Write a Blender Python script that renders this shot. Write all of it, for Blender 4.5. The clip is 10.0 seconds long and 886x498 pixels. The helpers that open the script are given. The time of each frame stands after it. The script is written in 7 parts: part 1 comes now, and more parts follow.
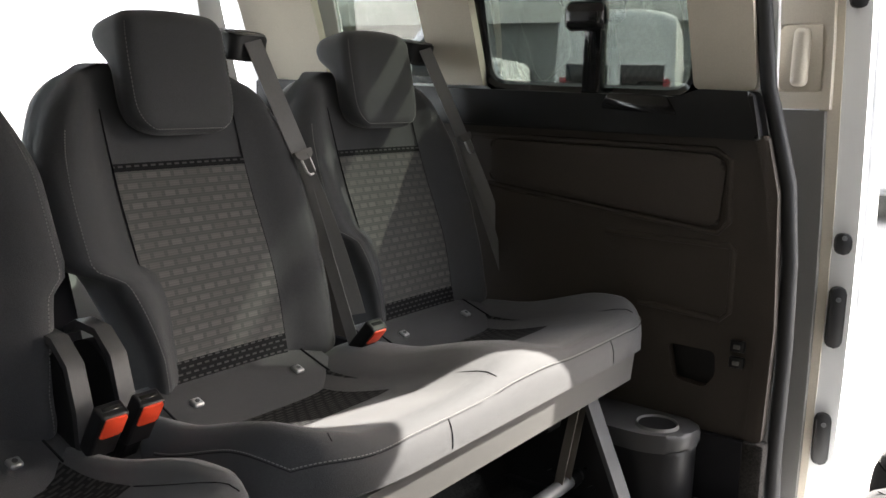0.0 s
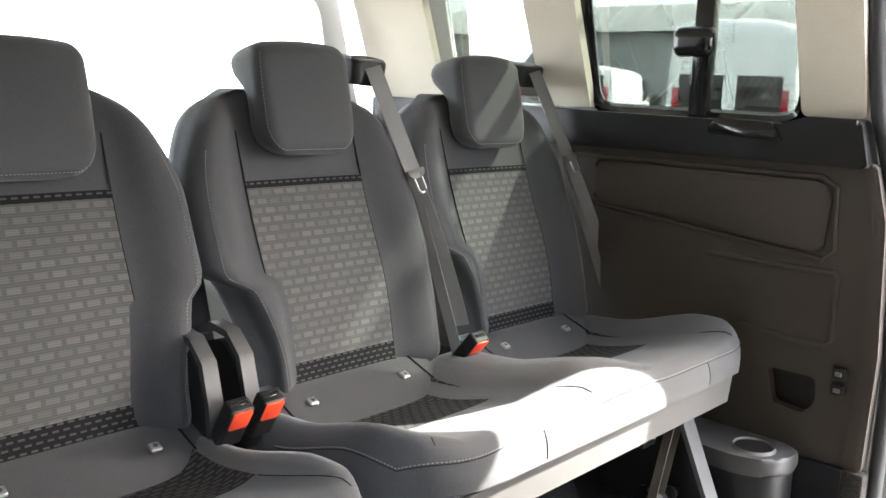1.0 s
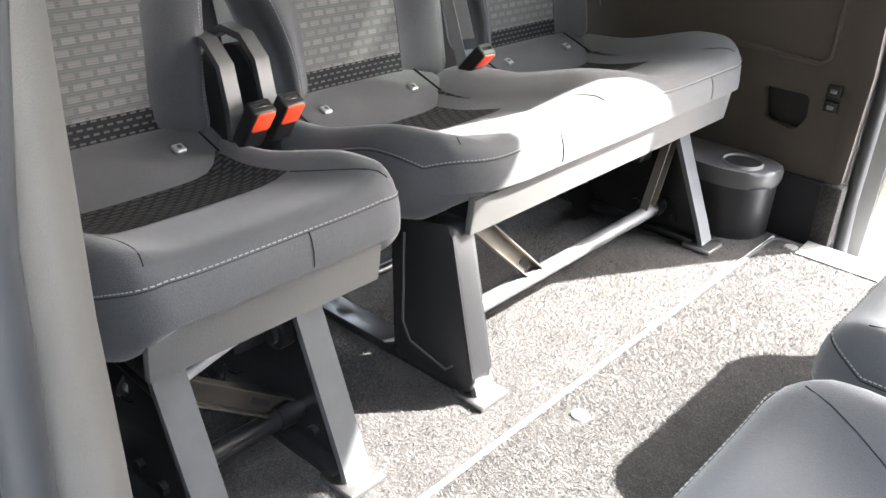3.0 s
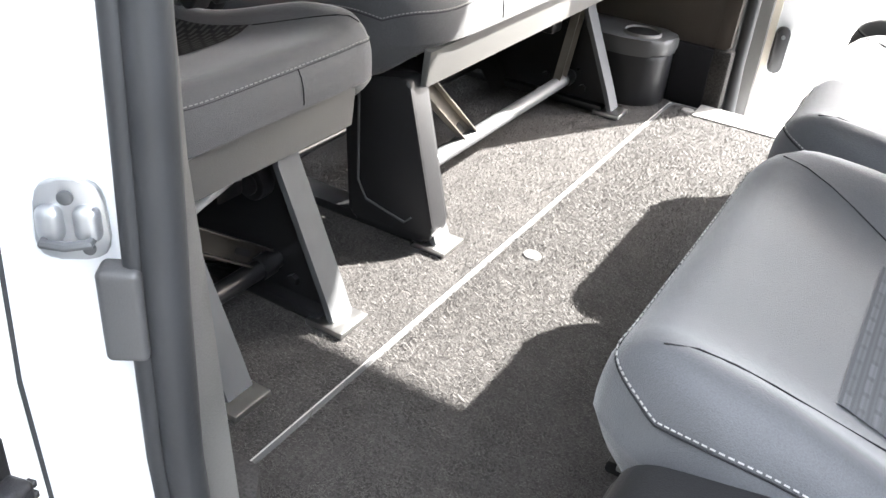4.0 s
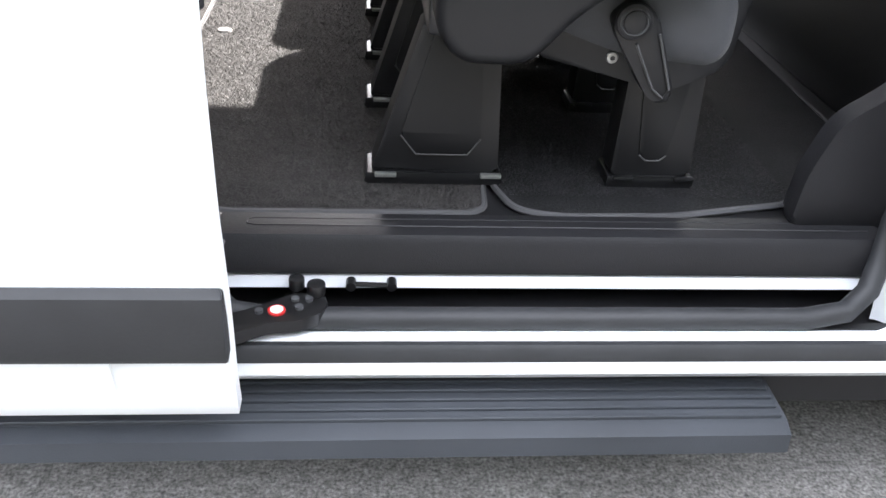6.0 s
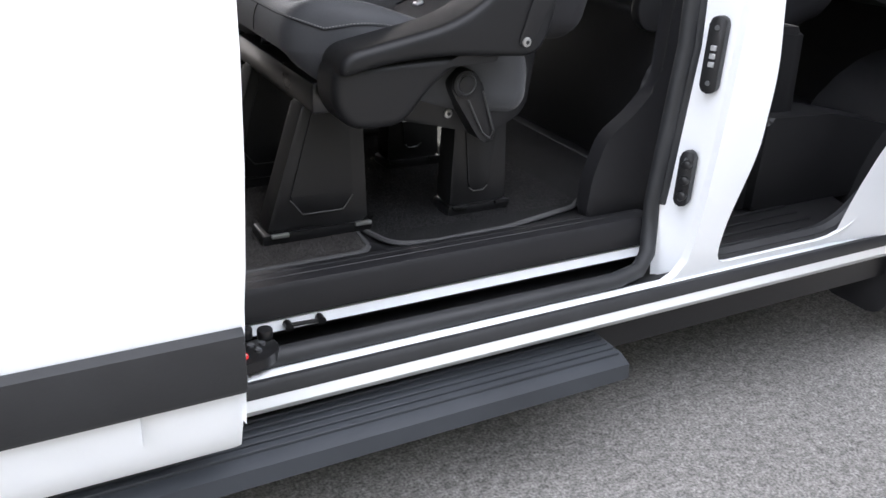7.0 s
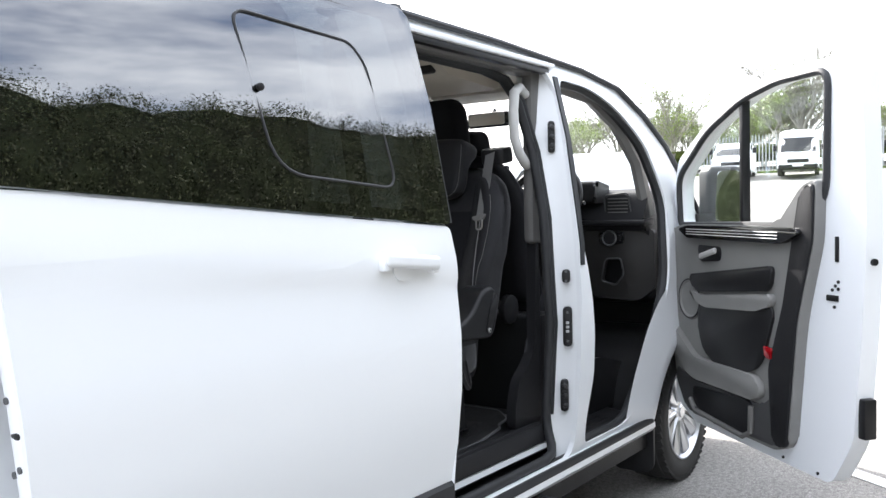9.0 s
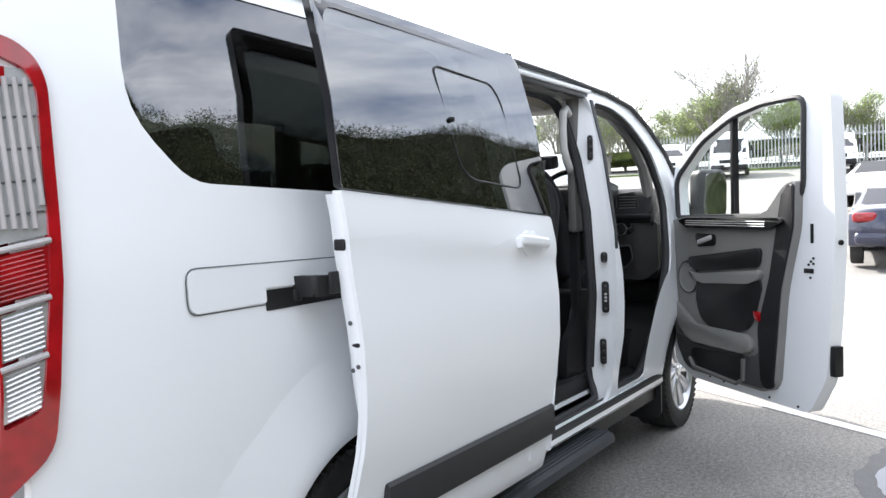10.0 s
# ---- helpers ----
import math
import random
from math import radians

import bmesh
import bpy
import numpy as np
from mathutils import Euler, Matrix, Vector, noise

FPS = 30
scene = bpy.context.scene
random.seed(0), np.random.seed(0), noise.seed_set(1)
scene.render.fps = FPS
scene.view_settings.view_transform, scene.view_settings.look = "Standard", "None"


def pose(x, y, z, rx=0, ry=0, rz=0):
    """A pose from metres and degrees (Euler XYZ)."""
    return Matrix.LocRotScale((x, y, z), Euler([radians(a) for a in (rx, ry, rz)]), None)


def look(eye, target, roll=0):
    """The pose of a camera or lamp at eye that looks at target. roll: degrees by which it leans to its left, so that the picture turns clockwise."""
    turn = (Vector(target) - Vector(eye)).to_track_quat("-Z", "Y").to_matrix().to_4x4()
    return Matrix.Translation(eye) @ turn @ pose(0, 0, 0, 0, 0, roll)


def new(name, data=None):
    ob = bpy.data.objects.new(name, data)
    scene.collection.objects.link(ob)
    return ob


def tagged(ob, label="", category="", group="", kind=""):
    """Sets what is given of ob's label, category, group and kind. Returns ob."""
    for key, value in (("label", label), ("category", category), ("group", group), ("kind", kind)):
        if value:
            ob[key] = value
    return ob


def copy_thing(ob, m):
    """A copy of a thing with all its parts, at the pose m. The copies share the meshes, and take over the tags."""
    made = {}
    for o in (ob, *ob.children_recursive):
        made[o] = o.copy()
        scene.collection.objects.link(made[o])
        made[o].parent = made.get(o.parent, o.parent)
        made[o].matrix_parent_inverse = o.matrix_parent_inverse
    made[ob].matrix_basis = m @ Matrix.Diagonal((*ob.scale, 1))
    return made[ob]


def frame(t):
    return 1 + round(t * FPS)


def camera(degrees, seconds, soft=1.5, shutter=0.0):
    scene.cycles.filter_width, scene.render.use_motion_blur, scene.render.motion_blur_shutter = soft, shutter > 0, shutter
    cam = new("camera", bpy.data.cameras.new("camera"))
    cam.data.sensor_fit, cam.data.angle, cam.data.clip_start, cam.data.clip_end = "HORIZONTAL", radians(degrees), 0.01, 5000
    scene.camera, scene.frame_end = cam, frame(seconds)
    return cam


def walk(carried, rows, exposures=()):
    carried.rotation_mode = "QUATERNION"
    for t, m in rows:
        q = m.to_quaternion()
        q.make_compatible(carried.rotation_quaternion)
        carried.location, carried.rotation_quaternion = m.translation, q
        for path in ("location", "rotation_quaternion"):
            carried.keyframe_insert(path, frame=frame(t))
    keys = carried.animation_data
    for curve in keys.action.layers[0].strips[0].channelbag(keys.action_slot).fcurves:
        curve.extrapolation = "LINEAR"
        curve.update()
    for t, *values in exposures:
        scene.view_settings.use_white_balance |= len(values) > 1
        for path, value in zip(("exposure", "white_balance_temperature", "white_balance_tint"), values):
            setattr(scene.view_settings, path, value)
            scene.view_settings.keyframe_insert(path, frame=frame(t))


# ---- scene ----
cam = camera(54.6, 10.0)
PATH = [
    (0, (-0.629, -0.883, 1.48), (-1.806, 0.691, 1.112), 1.3),
    (0.5, (-0.586, -0.905, 1.489), (-1.876, 0.579, 1.128), 1.6),
    (1, (-0.57, -0.953, 1.522), (-1.934, 0.464, 1.16), 1.9),
    (1.5, (-0.556, -0.962, 1.525), (-1.925, 0.448, 1.153), 1.8),
    (2, (-0.556, -0.972, 1.518), (-1.904, 0.422, 1.029), 2.0),
    (2.5, (-0.576, -0.981, 1.496), (-1.849, 0.36, 0.732), 2.4),
    (2.7, (-0.592, -0.999, 1.485), (-1.826, 0.317, 0.623), 2.6),
    (3.8, (-0.687, -1.228, 1.367), (-1.554, 0.277, 0.375), 5.1),
    (4, (-0.684, -1.262, 1.359), (-1.512, 0.234, 0.321), 5.3),
    (4.5, (-0.646, -1.44, 1.303), (-1.396, 0.103, 0.274), 3.4),
    (4.8, (-0.671, -1.6, 1.278), (-1.203, -0.037, 0.149), 5.3),
    (5, (-0.663, -1.676, 1.222), (-1.147, -0.069, 0.133), 5.2),
    (5.5, (-0.767, -1.823, 1.188), (-0.926, -0.149, 0.105), 4.7),
    (5.7, (-0.813, -1.892, 1.186), (-0.835, -0.21, 0.104), 4.2),
    (6.8, (-1.211, -2.172, 1.189), (-0.45, -0.562, 0.279), 3.7),
    (7, (-1.328, -2.208, 1.226), (-0.435, -0.628, 0.386), 3.0),
    (7.5, (-1.638, -2.319, 1.281), (-0.415, -0.821, 0.771), 1.0),
    (8, (-1.997, -2.418, 1.302), (-0.608, -0.985, 1.17), -0.8),
    (8.5, (-2.436, -2.413, 1.324), (-0.91, -1.123, 1.237), -0.8),
    (9, (-2.926, -2.481, 1.315), (-1.303, -1.315, 1.237), -1.1),
    (9.5, (-3.423, -2.461, 1.307), (-1.724, -1.407, 1.228), -1.3),
    (10, (-3.932, -2.457, 1.3), (-2.227, -1.415, 1.222), -1.6),
]
EXPOSURES = [(0.0, 3.3, 6600, 11), (0.5, 4.2, 6500, 11), (1.0, 4.65, 6400, 10), (2.0, 4.95, 6350, 10), (2.7, 4.95, 6250, 10), (4.0, 4.45, 6300, 10), (4.5, 4.3, 6350, 10), (5.0, 3.86, 6350, 11), (5.5, 3.72, 6300, 12), (7.0, 2.95, 6350, 14), (8.0, 2.5, 6250, 12), (9.0, 2.15, 6250, 11), (10.0, 1.78, 6250, 11)]
walk(cam, [(t, look(eye, target, roll)) for t, eye, target, roll in PATH], EXPOSURES)

# ---- world and sun ----
SUN_WAY = Vector((0.58, 1.0, 0.92))
world = bpy.data.worlds.new("sky")
scene.world = world
world.use_nodes = True
wn = world.node_tree.nodes
sky = wn.new("ShaderNodeTexSky")
sky.sky_type = "NISHITA"
sky.sun_disc = False
sky.sun_elevation = math.atan2(SUN_WAY.z, math.hypot(SUN_WAY.x, SUN_WAY.y))
sky.sun_rotation = math.atan2(SUN_WAY.x, SUN_WAY.y)
sky.dust_density = 6.0
sky.air_density = 0.8
sky.ozone_density = 0.6
wn["Background"].inputs["Strength"].default_value = 0.15
# thin broken cloud over the blue
wt = wn.new("ShaderNodeTexCoord")
wm = wn.new("ShaderNodeMapping")
wm.inputs["Scale"].default_value = (1.0, 1.0, 2.6)
wc = wn.new("ShaderNodeTexNoise")
wc.inputs["Scale"].default_value, wc.inputs["Detail"].default_value, wc.inputs["Roughness"].default_value = 2.6, 6, 0.6
wr = wn.new("ShaderNodeMapRange")
wr.inputs["From Min"].default_value, wr.inputs["From Max"].default_value = 0.30, 0.58
wx = wn.new("ShaderNodeMix")
wx.data_type = "RGBA"
wx.inputs["B"].default_value = (6.0, 6.15, 6.4, 1)
wl = world.node_tree.links
wl.new(wt.outputs["Generated"], wm.inputs["Vector"])
wl.new(wm.outputs[0], wc.inputs["Vector"])
wl.new(wc.outputs["Fac"], wr.inputs["Value"])
wl.new(wr.outputs[0], wx.inputs["Factor"])
wl.new(sky.outputs[0], wx.inputs["A"])
wl.new(wx.outputs["Result"], wn["Background"].inputs["Color"])
sun = new("sun", bpy.data.lights.new("sun", "SUN"))
sun.data.energy, sun.data.angle, sun.data.color = 3.4, radians(0.6), (1.0, 0.95, 0.87)
sun.matrix_world = look(SUN_WAY * 20, (0, 0, 0))


# ---- materials ----
def surface(name, col, rough=0.5, metal=0.0, var=0.12, scale=6.0, bump=0.0, bscale=150.0, coat=0.0, fine=0.0, spec=0.5, sheen=0.0, mid=0.0, mscale=22.0):
    """A procedural surface: base colour with broad and fine variation, and fine relief."""
    m = bpy.data.materials.new(name)
    m.use_nodes = True
    nt = m.node_tree
    b = nt.nodes["Principled BSDF"]
    b.inputs["Roughness"].default_value = rough
    b.inputs["Metallic"].default_value = metal
    b.inputs["Coat Weight"].default_value = coat
    b.inputs["Specular IOR Level"].default_value = spec
    b.inputs["Coat Roughness"].default_value = 0.12
    b.inputs["Sheen Weight"].default_value, b.inputs["Sheen Roughness"].default_value = sheen, 0.45
    tc = nt.nodes.new("ShaderNodeTexCoord")
    n1 = nt.nodes.new("ShaderNodeTexNoise")
    n1.inputs["Scale"].default_value, n1.inputs["Detail"].default_value = scale, 4
    n2 = nt.nodes.new("ShaderNodeTexNoise")
    n2.inputs["Scale"].default_value, n2.inputs["Detail"].default_value = bscale, 3
    nt.links.new(tc.outputs["Object"], n1.inputs["Vector"])
    nt.links.new(tc.outputs["Object"], n2.inputs["Vector"])
    ramp = nt.nodes.new("ShaderNodeMapRange")
    ramp.inputs["From Min"].default_value, ramp.inputs["From Max"].default_value = 0.3, 0.7
    ramp.inputs["To Min"].default_value, ramp.inputs["To Max"].default_value = 1 - var, 1 + var
    nt.links.new(n1.outputs["Fac"], ramp.inputs["Value"])
    r2 = nt.nodes.new("ShaderNodeMapRange")
    r2.inputs["From Min"].default_value, r2.inputs["From Max"].default_value = 0.3, 0.7
    r2.inputs["To Min"].default_value, r2.inputs["To Max"].default_value = 1 - fine, 1 + fine
    nt.links.new(n2.outputs["Fac"], r2.inputs["Value"])
    mul = nt.nodes.new("ShaderNodeMath")
    mul.operation = "MULTIPLY"
    nt.links.new(ramp.outputs[0], mul.inputs[0])
    nt.links.new(r2.outputs[0], mul.inputs[1])
    shade = mul
    if mid:
        n3 = nt.nodes.new("ShaderNodeTexNoise")
        n3.inputs["Scale"].default_value, n3.inputs["Detail"].default_value = mscale, 5
        n3.inputs["Roughness"].default_value = 0.75
        nt.links.new(tc.outputs["Object"], n3.inputs["Vector"])
        r3 = nt.nodes.new("ShaderNodeMapRange")
        r3.inputs["From Min"].default_value, r3.inputs["From Max"].default_value = 0.3, 0.7
        r3.inputs["To Min"].default_value, r3.inputs["To Max"].default_value = 1 - mid, 1 + mid
        nt.links.new(n3.outputs["Fac"], r3.inputs["Value"])
        shade = nt.nodes.new("ShaderNodeMath")
        shade.operation = "MULTIPLY"
        nt.links.new(mul.outputs[0], shade.inputs[0])
        nt.links.new(r3.outputs[0], shade.inputs[1])
    mix = nt.nodes.new("ShaderNodeVectorMath")
    mix.operation = "SCALE"
    mix.inputs[0].default_value = col
    nt.links.new(shade.outputs[0], mix.inputs["Scale"])
    nt.links.new(mix.outputs[0], b.inputs["Base Color"])
    rr = nt.nodes.new("ShaderNodeMapRange")
    rr.inputs["To Min"].default_value, rr.inputs["To Max"].default_value = max(0.02, rough - 0.08), min(1, rough + 0.08)
    nt.links.new(n1.outputs["Fac"], rr.inputs["Value"])
    nt.links.new(rr.outputs[0], b.inputs["Roughness"])
    if bump:
        bp = nt.nodes.new("ShaderNodeBump")
        bp.inputs["Strength"].default_value, bp.inputs["Distance"].default_value = bump, 0.003
        nt.links.new(n2.outputs["Fac"], bp.inputs["Height"])
        nt.links.new(bp.outputs[0], b.inputs["Normal"])
    return m


def weave(name, axes, dash, ground, width=0.021, height=0.0135, mortar=0.0032):
    """Seat cloth with staggered woven dashes. axes: which object axes run across and up the cloth."""
    m = surface(name, ground, rough=0.85, var=0.08, bump=0.25, bscale=900, fine=0.15, spec=0.15)
    nt = m.node_tree
    b = nt.nodes["Principled BSDF"]
    tc = nt.nodes.new("ShaderNodeTexCoord")
    sep, com = nt.nodes.new("ShaderNodeSeparateXYZ"), nt.nodes.new("ShaderNodeCombineXYZ")
    nt.links.new(tc.outputs["Object"], sep.inputs[0])
    nt.links.new(sep.outputs[axes[0]], com.inputs[0])
    nt.links.new(sep.outputs[axes[1]], com.inputs[1])
    br = nt.nodes.new("ShaderNodeTexBrick")
    br.inputs["Scale"].default_value = 1.0
    br.inputs["Brick Width"].default_value, br.inputs["Row Height"].default_value = width, height
    br.inputs["Mortar Size"].default_value, br.inputs["Mortar Smooth"].default_value = mortar, 0.2
    br.inputs["Color1"].default_value, br.inputs["Color2"].default_value = (*dash, 1), (*[c * 0.8 for c in dash], 1)
    br.inputs["Mortar"].default_value = (*ground, 1)
    nt.links.new(com.outputs[0], br.inputs["Vector"])
    wv = nt.nodes.new("ShaderNodeTexWave")
    wv.wave_type, wv.bands_direction = "BANDS", "Y"
    wv.inputs["Scale"].default_value = 70.0
    nt.links.new(com.outputs[0], wv.inputs["Vector"])
    mr = nt.nodes.new("ShaderNodeMapRange")
    mr.inputs["To Min"].default_value, mr.inputs["To Max"].default_value = 0.86, 1.06
    nt.links.new(wv.outputs["Fac"], mr.inputs["Value"])
    sc = nt.nodes.new("ShaderNodeVectorMath")
    sc.operation = "SCALE"
    nt.links.new(br.outputs["Color"], sc.inputs[0])
    nt.links.new(mr.outputs[0], sc.inputs["Scale"])
    nt.links.new(sc.outputs[0], b.inputs["Base Color"])
    return m


def glass(name, tint, gloss=1.0, face=0.16):
    """A thin pane: tinted straight through, with the gloss of glass on it."""
    m = bpy.data.materials.new(name)
    m.use_nodes = True
    nt = m.node_tree
    nt.nodes.remove(nt.nodes["Principled BSDF"])
    tr, gl, mx, lw = (nt.nodes.new(n) for n in ("ShaderNodeBsdfTransparent", "ShaderNodeBsdfGlossy", "ShaderNodeMixShader", "ShaderNodeLayerWeight"))
    pw, ma = nt.nodes.new("ShaderNodeMath"), nt.nodes.new("ShaderNodeMath")
    pw.operation, ma.operation = "POWER", "MULTIPLY_ADD"
    pw.inputs[1].default_value, ma.inputs[1].default_value, ma.inputs[2].default_value = 5.0, 1 - face, face
    lw.inputs["Blend"].default_value = 0.5
    nt.links.new(lw.outputs["Facing"], pw.inputs[0])
    nt.links.new(pw.outputs[0], ma.inputs[0])
    tr.inputs["Color"].default_value = (*tint, 1)
    gl.inputs["Roughness"].default_value = 0.0
    gl.inputs["Color"].default_value = (gloss, gloss, gloss, 1)
    nt.links.new(ma.outputs[0], mx.inputs[0])
    nt.links.new(tr.outputs[0], mx.inputs[1])
    nt.links.new(gl.outputs[0], mx.inputs[2])
    nt.links.new(mx.outputs[0], nt.nodes["Material Output"].inputs["Surface"])
    return m


PAINT = surface("white_paint", (0.79, 0.81, 0.828), rough=0.32, var=0.012, scale=1.5)
CLOTH = surface("charcoal_cloth", (0.047, 0.048, 0.051), rough=0.75, var=0.1, scale=4, bump=0.35, bscale=700, fine=0.22, sheen=0.19, spec=0.28)
CLOTH_F = surface("smooth_grey_cloth", (0.045, 0.047, 0.052), rough=0.65, var=0.08, scale=5, bump=0.25, bscale=800, fine=0.15, sheen=0.22, spec=0.4)
# Seat cloth with the dimness on the facing backrests put into its colour.
CLOTH_B = surface("shaded_seat_cloth", (0.015, 0.015, 0.017), rough=0.75, var=0.1, scale=4, bump=0.35, bscale=700, fine=0.2, sheen=0.04, spec=0.25)
CLOTH_D = surface("black_cloth", (0.014, 0.014, 0.016), rough=0.85, var=0.1, scale=4, bump=0.3, bscale=700, fine=0.18, spec=0.12)
WEAVE_B = weave("dash_weave_back", (1, 2), (0.124, 0.122, 0.116), (0.080, 0.080, 0.079), 0.0310, 0.0180, 0.0046)
WEAVE_S = weave("dash_weave_seat", (1, 0), (0.060, 0.060, 0.059), (0.015, 0.015, 0.016), 0.0250, 0.0150, 0.0042)
WEAVE_2 = weave("fine_weave_seat", (1, 0), (0.080, 0.084, 0.089), (0.058, 0.061, 0.066), 0.026, 0.0125, 0.0036)
WEAVE_H = weave("chequered_hem", (1, 2), (0.06, 0.06, 0.06), (0.010, 0.010, 0.011), 0.018, 0.011, 0.004)
THREAD = surface("pale_thread", (0.20, 0.20, 0.195), rough=0.8)
PLASTIC = surface("dark_grey_plastic", (0.0145, 0.0145, 0.016), rough=0.45, var=0.08, bump=0.2, bscale=500, fine=0.08, spec=0.22)
SHIELD = surface("grained_black_plastic", (0.0108, 0.0110, 0.012), rough=0.42, var=0.08, bump=0.15, bscale=900, fine=0.08, spec=0.26)
MIDGREY = surface("charcoal_plastic", (0.055, 0.055, 0.056), rough=0.42, var=0.06, bump=0.1, bscale=600, fine=0.05, spec=0.4)
PLASTIC_G = surface("grey_plastic", (0.125, 0.122, 0.117), rough=0.55, var=0.06, bump=0.2, bscale=500, fine=0.05)
TRIM = surface("warm_grey_plastic", (0.092, 0.088, 0.083), rough=0.55, var=0.06, bump=0.2, bscale=500, fine=0.05, spec=0.4)
STEPGREY = surface("blue_grey_plastic", (0.034, 0.038, 0.044), rough=0.55, var=0.1, bump=0.15, bscale=400, spec=0.3)
DOORGREY = surface("mid_grey_plastic", (0.19, 0.188, 0.18), rough=0.55, var=0.06, bump=0.2, bscale=500, fine=0.05)
FASCIA = surface("brown_grey_plastic", (0.019, 0.018, 0.0175), rough=0.5, var=0.08, bump=0.2, bscale=500, fine=0.06, spec=0.3)
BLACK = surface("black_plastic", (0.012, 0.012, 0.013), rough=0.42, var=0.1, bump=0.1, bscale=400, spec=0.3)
GLOSS = surface("gloss_black", (0.01, 0.01, 0.011), rough=0.12, var=0.05)
RUBBER = surface("black_rubber", (0.024, 0.025, 0.027), rough=0.55, var=0.15, scale=12, bump=0.1, spec=0.35)
LINING = surface("brown_grey_lining", (0.062, 0.053, 0.047), rough=0.7, var=0.06, bump=0.25, bscale=350, fine=0.06, spec=0.25)
BEIGE = surface("beige_trim", (0.52, 0.48, 0.41), rough=0.7, var=0.05, bump=0.15, bscale=300, fine=0.04)
CARPET = surface("charcoal_carpet", (0.035, 0.033, 0.032), rough=0.95, var=0.22, scale=14, bump=0.7, bscale=260, fine=0.4, spec=0.15)
STEEL = surface("bright_steel", (0.55, 0.55, 0.55), rough=0.3, metal=1.0, var=0.1, scale=20)
SATIN = surface("satin_silver", (0.42, 0.43, 0.44), rough=0.38, metal=0.8, var=0.08)
SILVER = surface("silver_lacquer", (0.50, 0.50, 0.50), rough=0.35, metal=0.25, var=0.05)
ALLOY = surface("alloy_silver", (0.62, 0.63, 0.65), rough=0.3, metal=0.75, var=0.05)
GREYSCREW = surface("zinc_screw", (0.34, 0.34, 0.33), rough=0.4, metal=0.7, var=0.15, scale=60)
GREYMET = surface("grey_painted_steel", (0.088, 0.091, 0.095), rough=0.45, metal=0.3, var=0.12, scale=15)
SKIRT = surface("mid_charcoal_plastic", (0.074, 0.073, 0.071), rough=0.6, var=0.06, bump=0.2, bscale=500, fine=0.05, spec=0.3)
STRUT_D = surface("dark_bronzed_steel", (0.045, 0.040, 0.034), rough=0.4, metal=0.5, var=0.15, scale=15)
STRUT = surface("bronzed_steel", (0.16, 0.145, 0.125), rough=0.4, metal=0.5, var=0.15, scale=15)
BLACKMET = surface("black_painted_steel", (0.012, 0.012, 0.013), rough=0.3, metal=0.2, var=0.2)
RED = surface("orange_red_plastic", (0.80, 0.075, 0.03), rough=0.4, var=0.05)
YELLOW = surface("yellow_tag", (0.75, 0.72, 0.03), rough=0.5)
BELT = surface("grey_webbing", (0.155, 0.153, 0.152), rough=0.6, var=0.08, bump=0.4, bscale=600, fine=0.15)
LENS_RED = surface("red_lamp_lens", (0.30, 0.004, 0.008), rough=0.1, var=0.25, scale=18, coat=0.5)
LENS_CLR = surface("clear_lamp_lens", (0.62, 0.63, 0.65), rough=0.16, var=0.2, scale=14, metal=0.55, coat=0.5)
LAMPBAR = surface("lamp_bar", (0.42, 0.40, 0.40), rough=0.25)
TINT = glass("tinted_glass", (0.24, 0.26, 0.25))
TINT_Q = glass("dark_tinted_glass", (0.10, 0.11, 0.105))
TINT_L = glass("light_tinted_glass", (0.27, 0.29, 0.27))
CLEAR = glass("clear_glass", (0.96, 0.98, 0.97), 1.0, 0.03)
MIRROR = surface("mirror", (0.85, 0.86, 0.86), rough=0.01, metal=1.0, var=0.0)
TYRE = surface("tyre_rubber", (0.022, 0.021, 0.020), rough=0.75, var=0.25, scale=30, bump=0.3)
ASPHALT = surface("asphalt", (0.214, 0.206, 0.194), rough=0.9, var=0.16, scale=1.1, bump=0.7, bscale=150, fine=0.5, mid=0.5, mscale=42, spec=0.3)
LINEPAINT = surface("worn_line_paint", (0.6, 0.6, 0.58), rough=0.7, var=0.2, scale=12, fine=0.2)
LEAF = surface("hedge_leaf", (0.026, 0.033, 0.009), rough=0.7, var=0.45, scale=2.5, fine=0.5)
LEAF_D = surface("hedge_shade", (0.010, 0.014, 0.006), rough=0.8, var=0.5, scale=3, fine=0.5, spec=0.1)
LEAF_Y = surface("spring_leaf", (0.19, 0.25, 0.06), rough=0.6, var=0.35, scale=1.5, fine=0.4)
BARK = surface("grey_bark", (0.26, 0.25, 0.22), rough=0.9, var=0.3, bump=0.5, bscale=60)
GALV = surface("galvanised_steel", (0.36, 0.38, 0.38), rough=0.6, metal=0.5, var=0.15)
GRASS = surface("grass", (0.09, 0.13, 0.03), rough=0.9, var=0.4, scale=3, fine=0.5, bump=0.8, bscale=80)
BLUE = surface("dark_blue_paint", (0.012, 0.016, 0.045), rough=0.2, coat=0.8, var=0.05)
CLAD = surface("grey_cladding", (0.22, 0.23, 0.23), rough=0.6, var=0.1)


# ---- mesh helpers ----
def thing(name, label, category, at=(0, 0, 0), turn=0.0, group="", kind=""):
    ob = new(name)
    ob.empty_display_size = 0.1
    ob.matrix_basis = pose(*at, 0, 0, turn)
    return tagged(ob, label, category, group, kind)


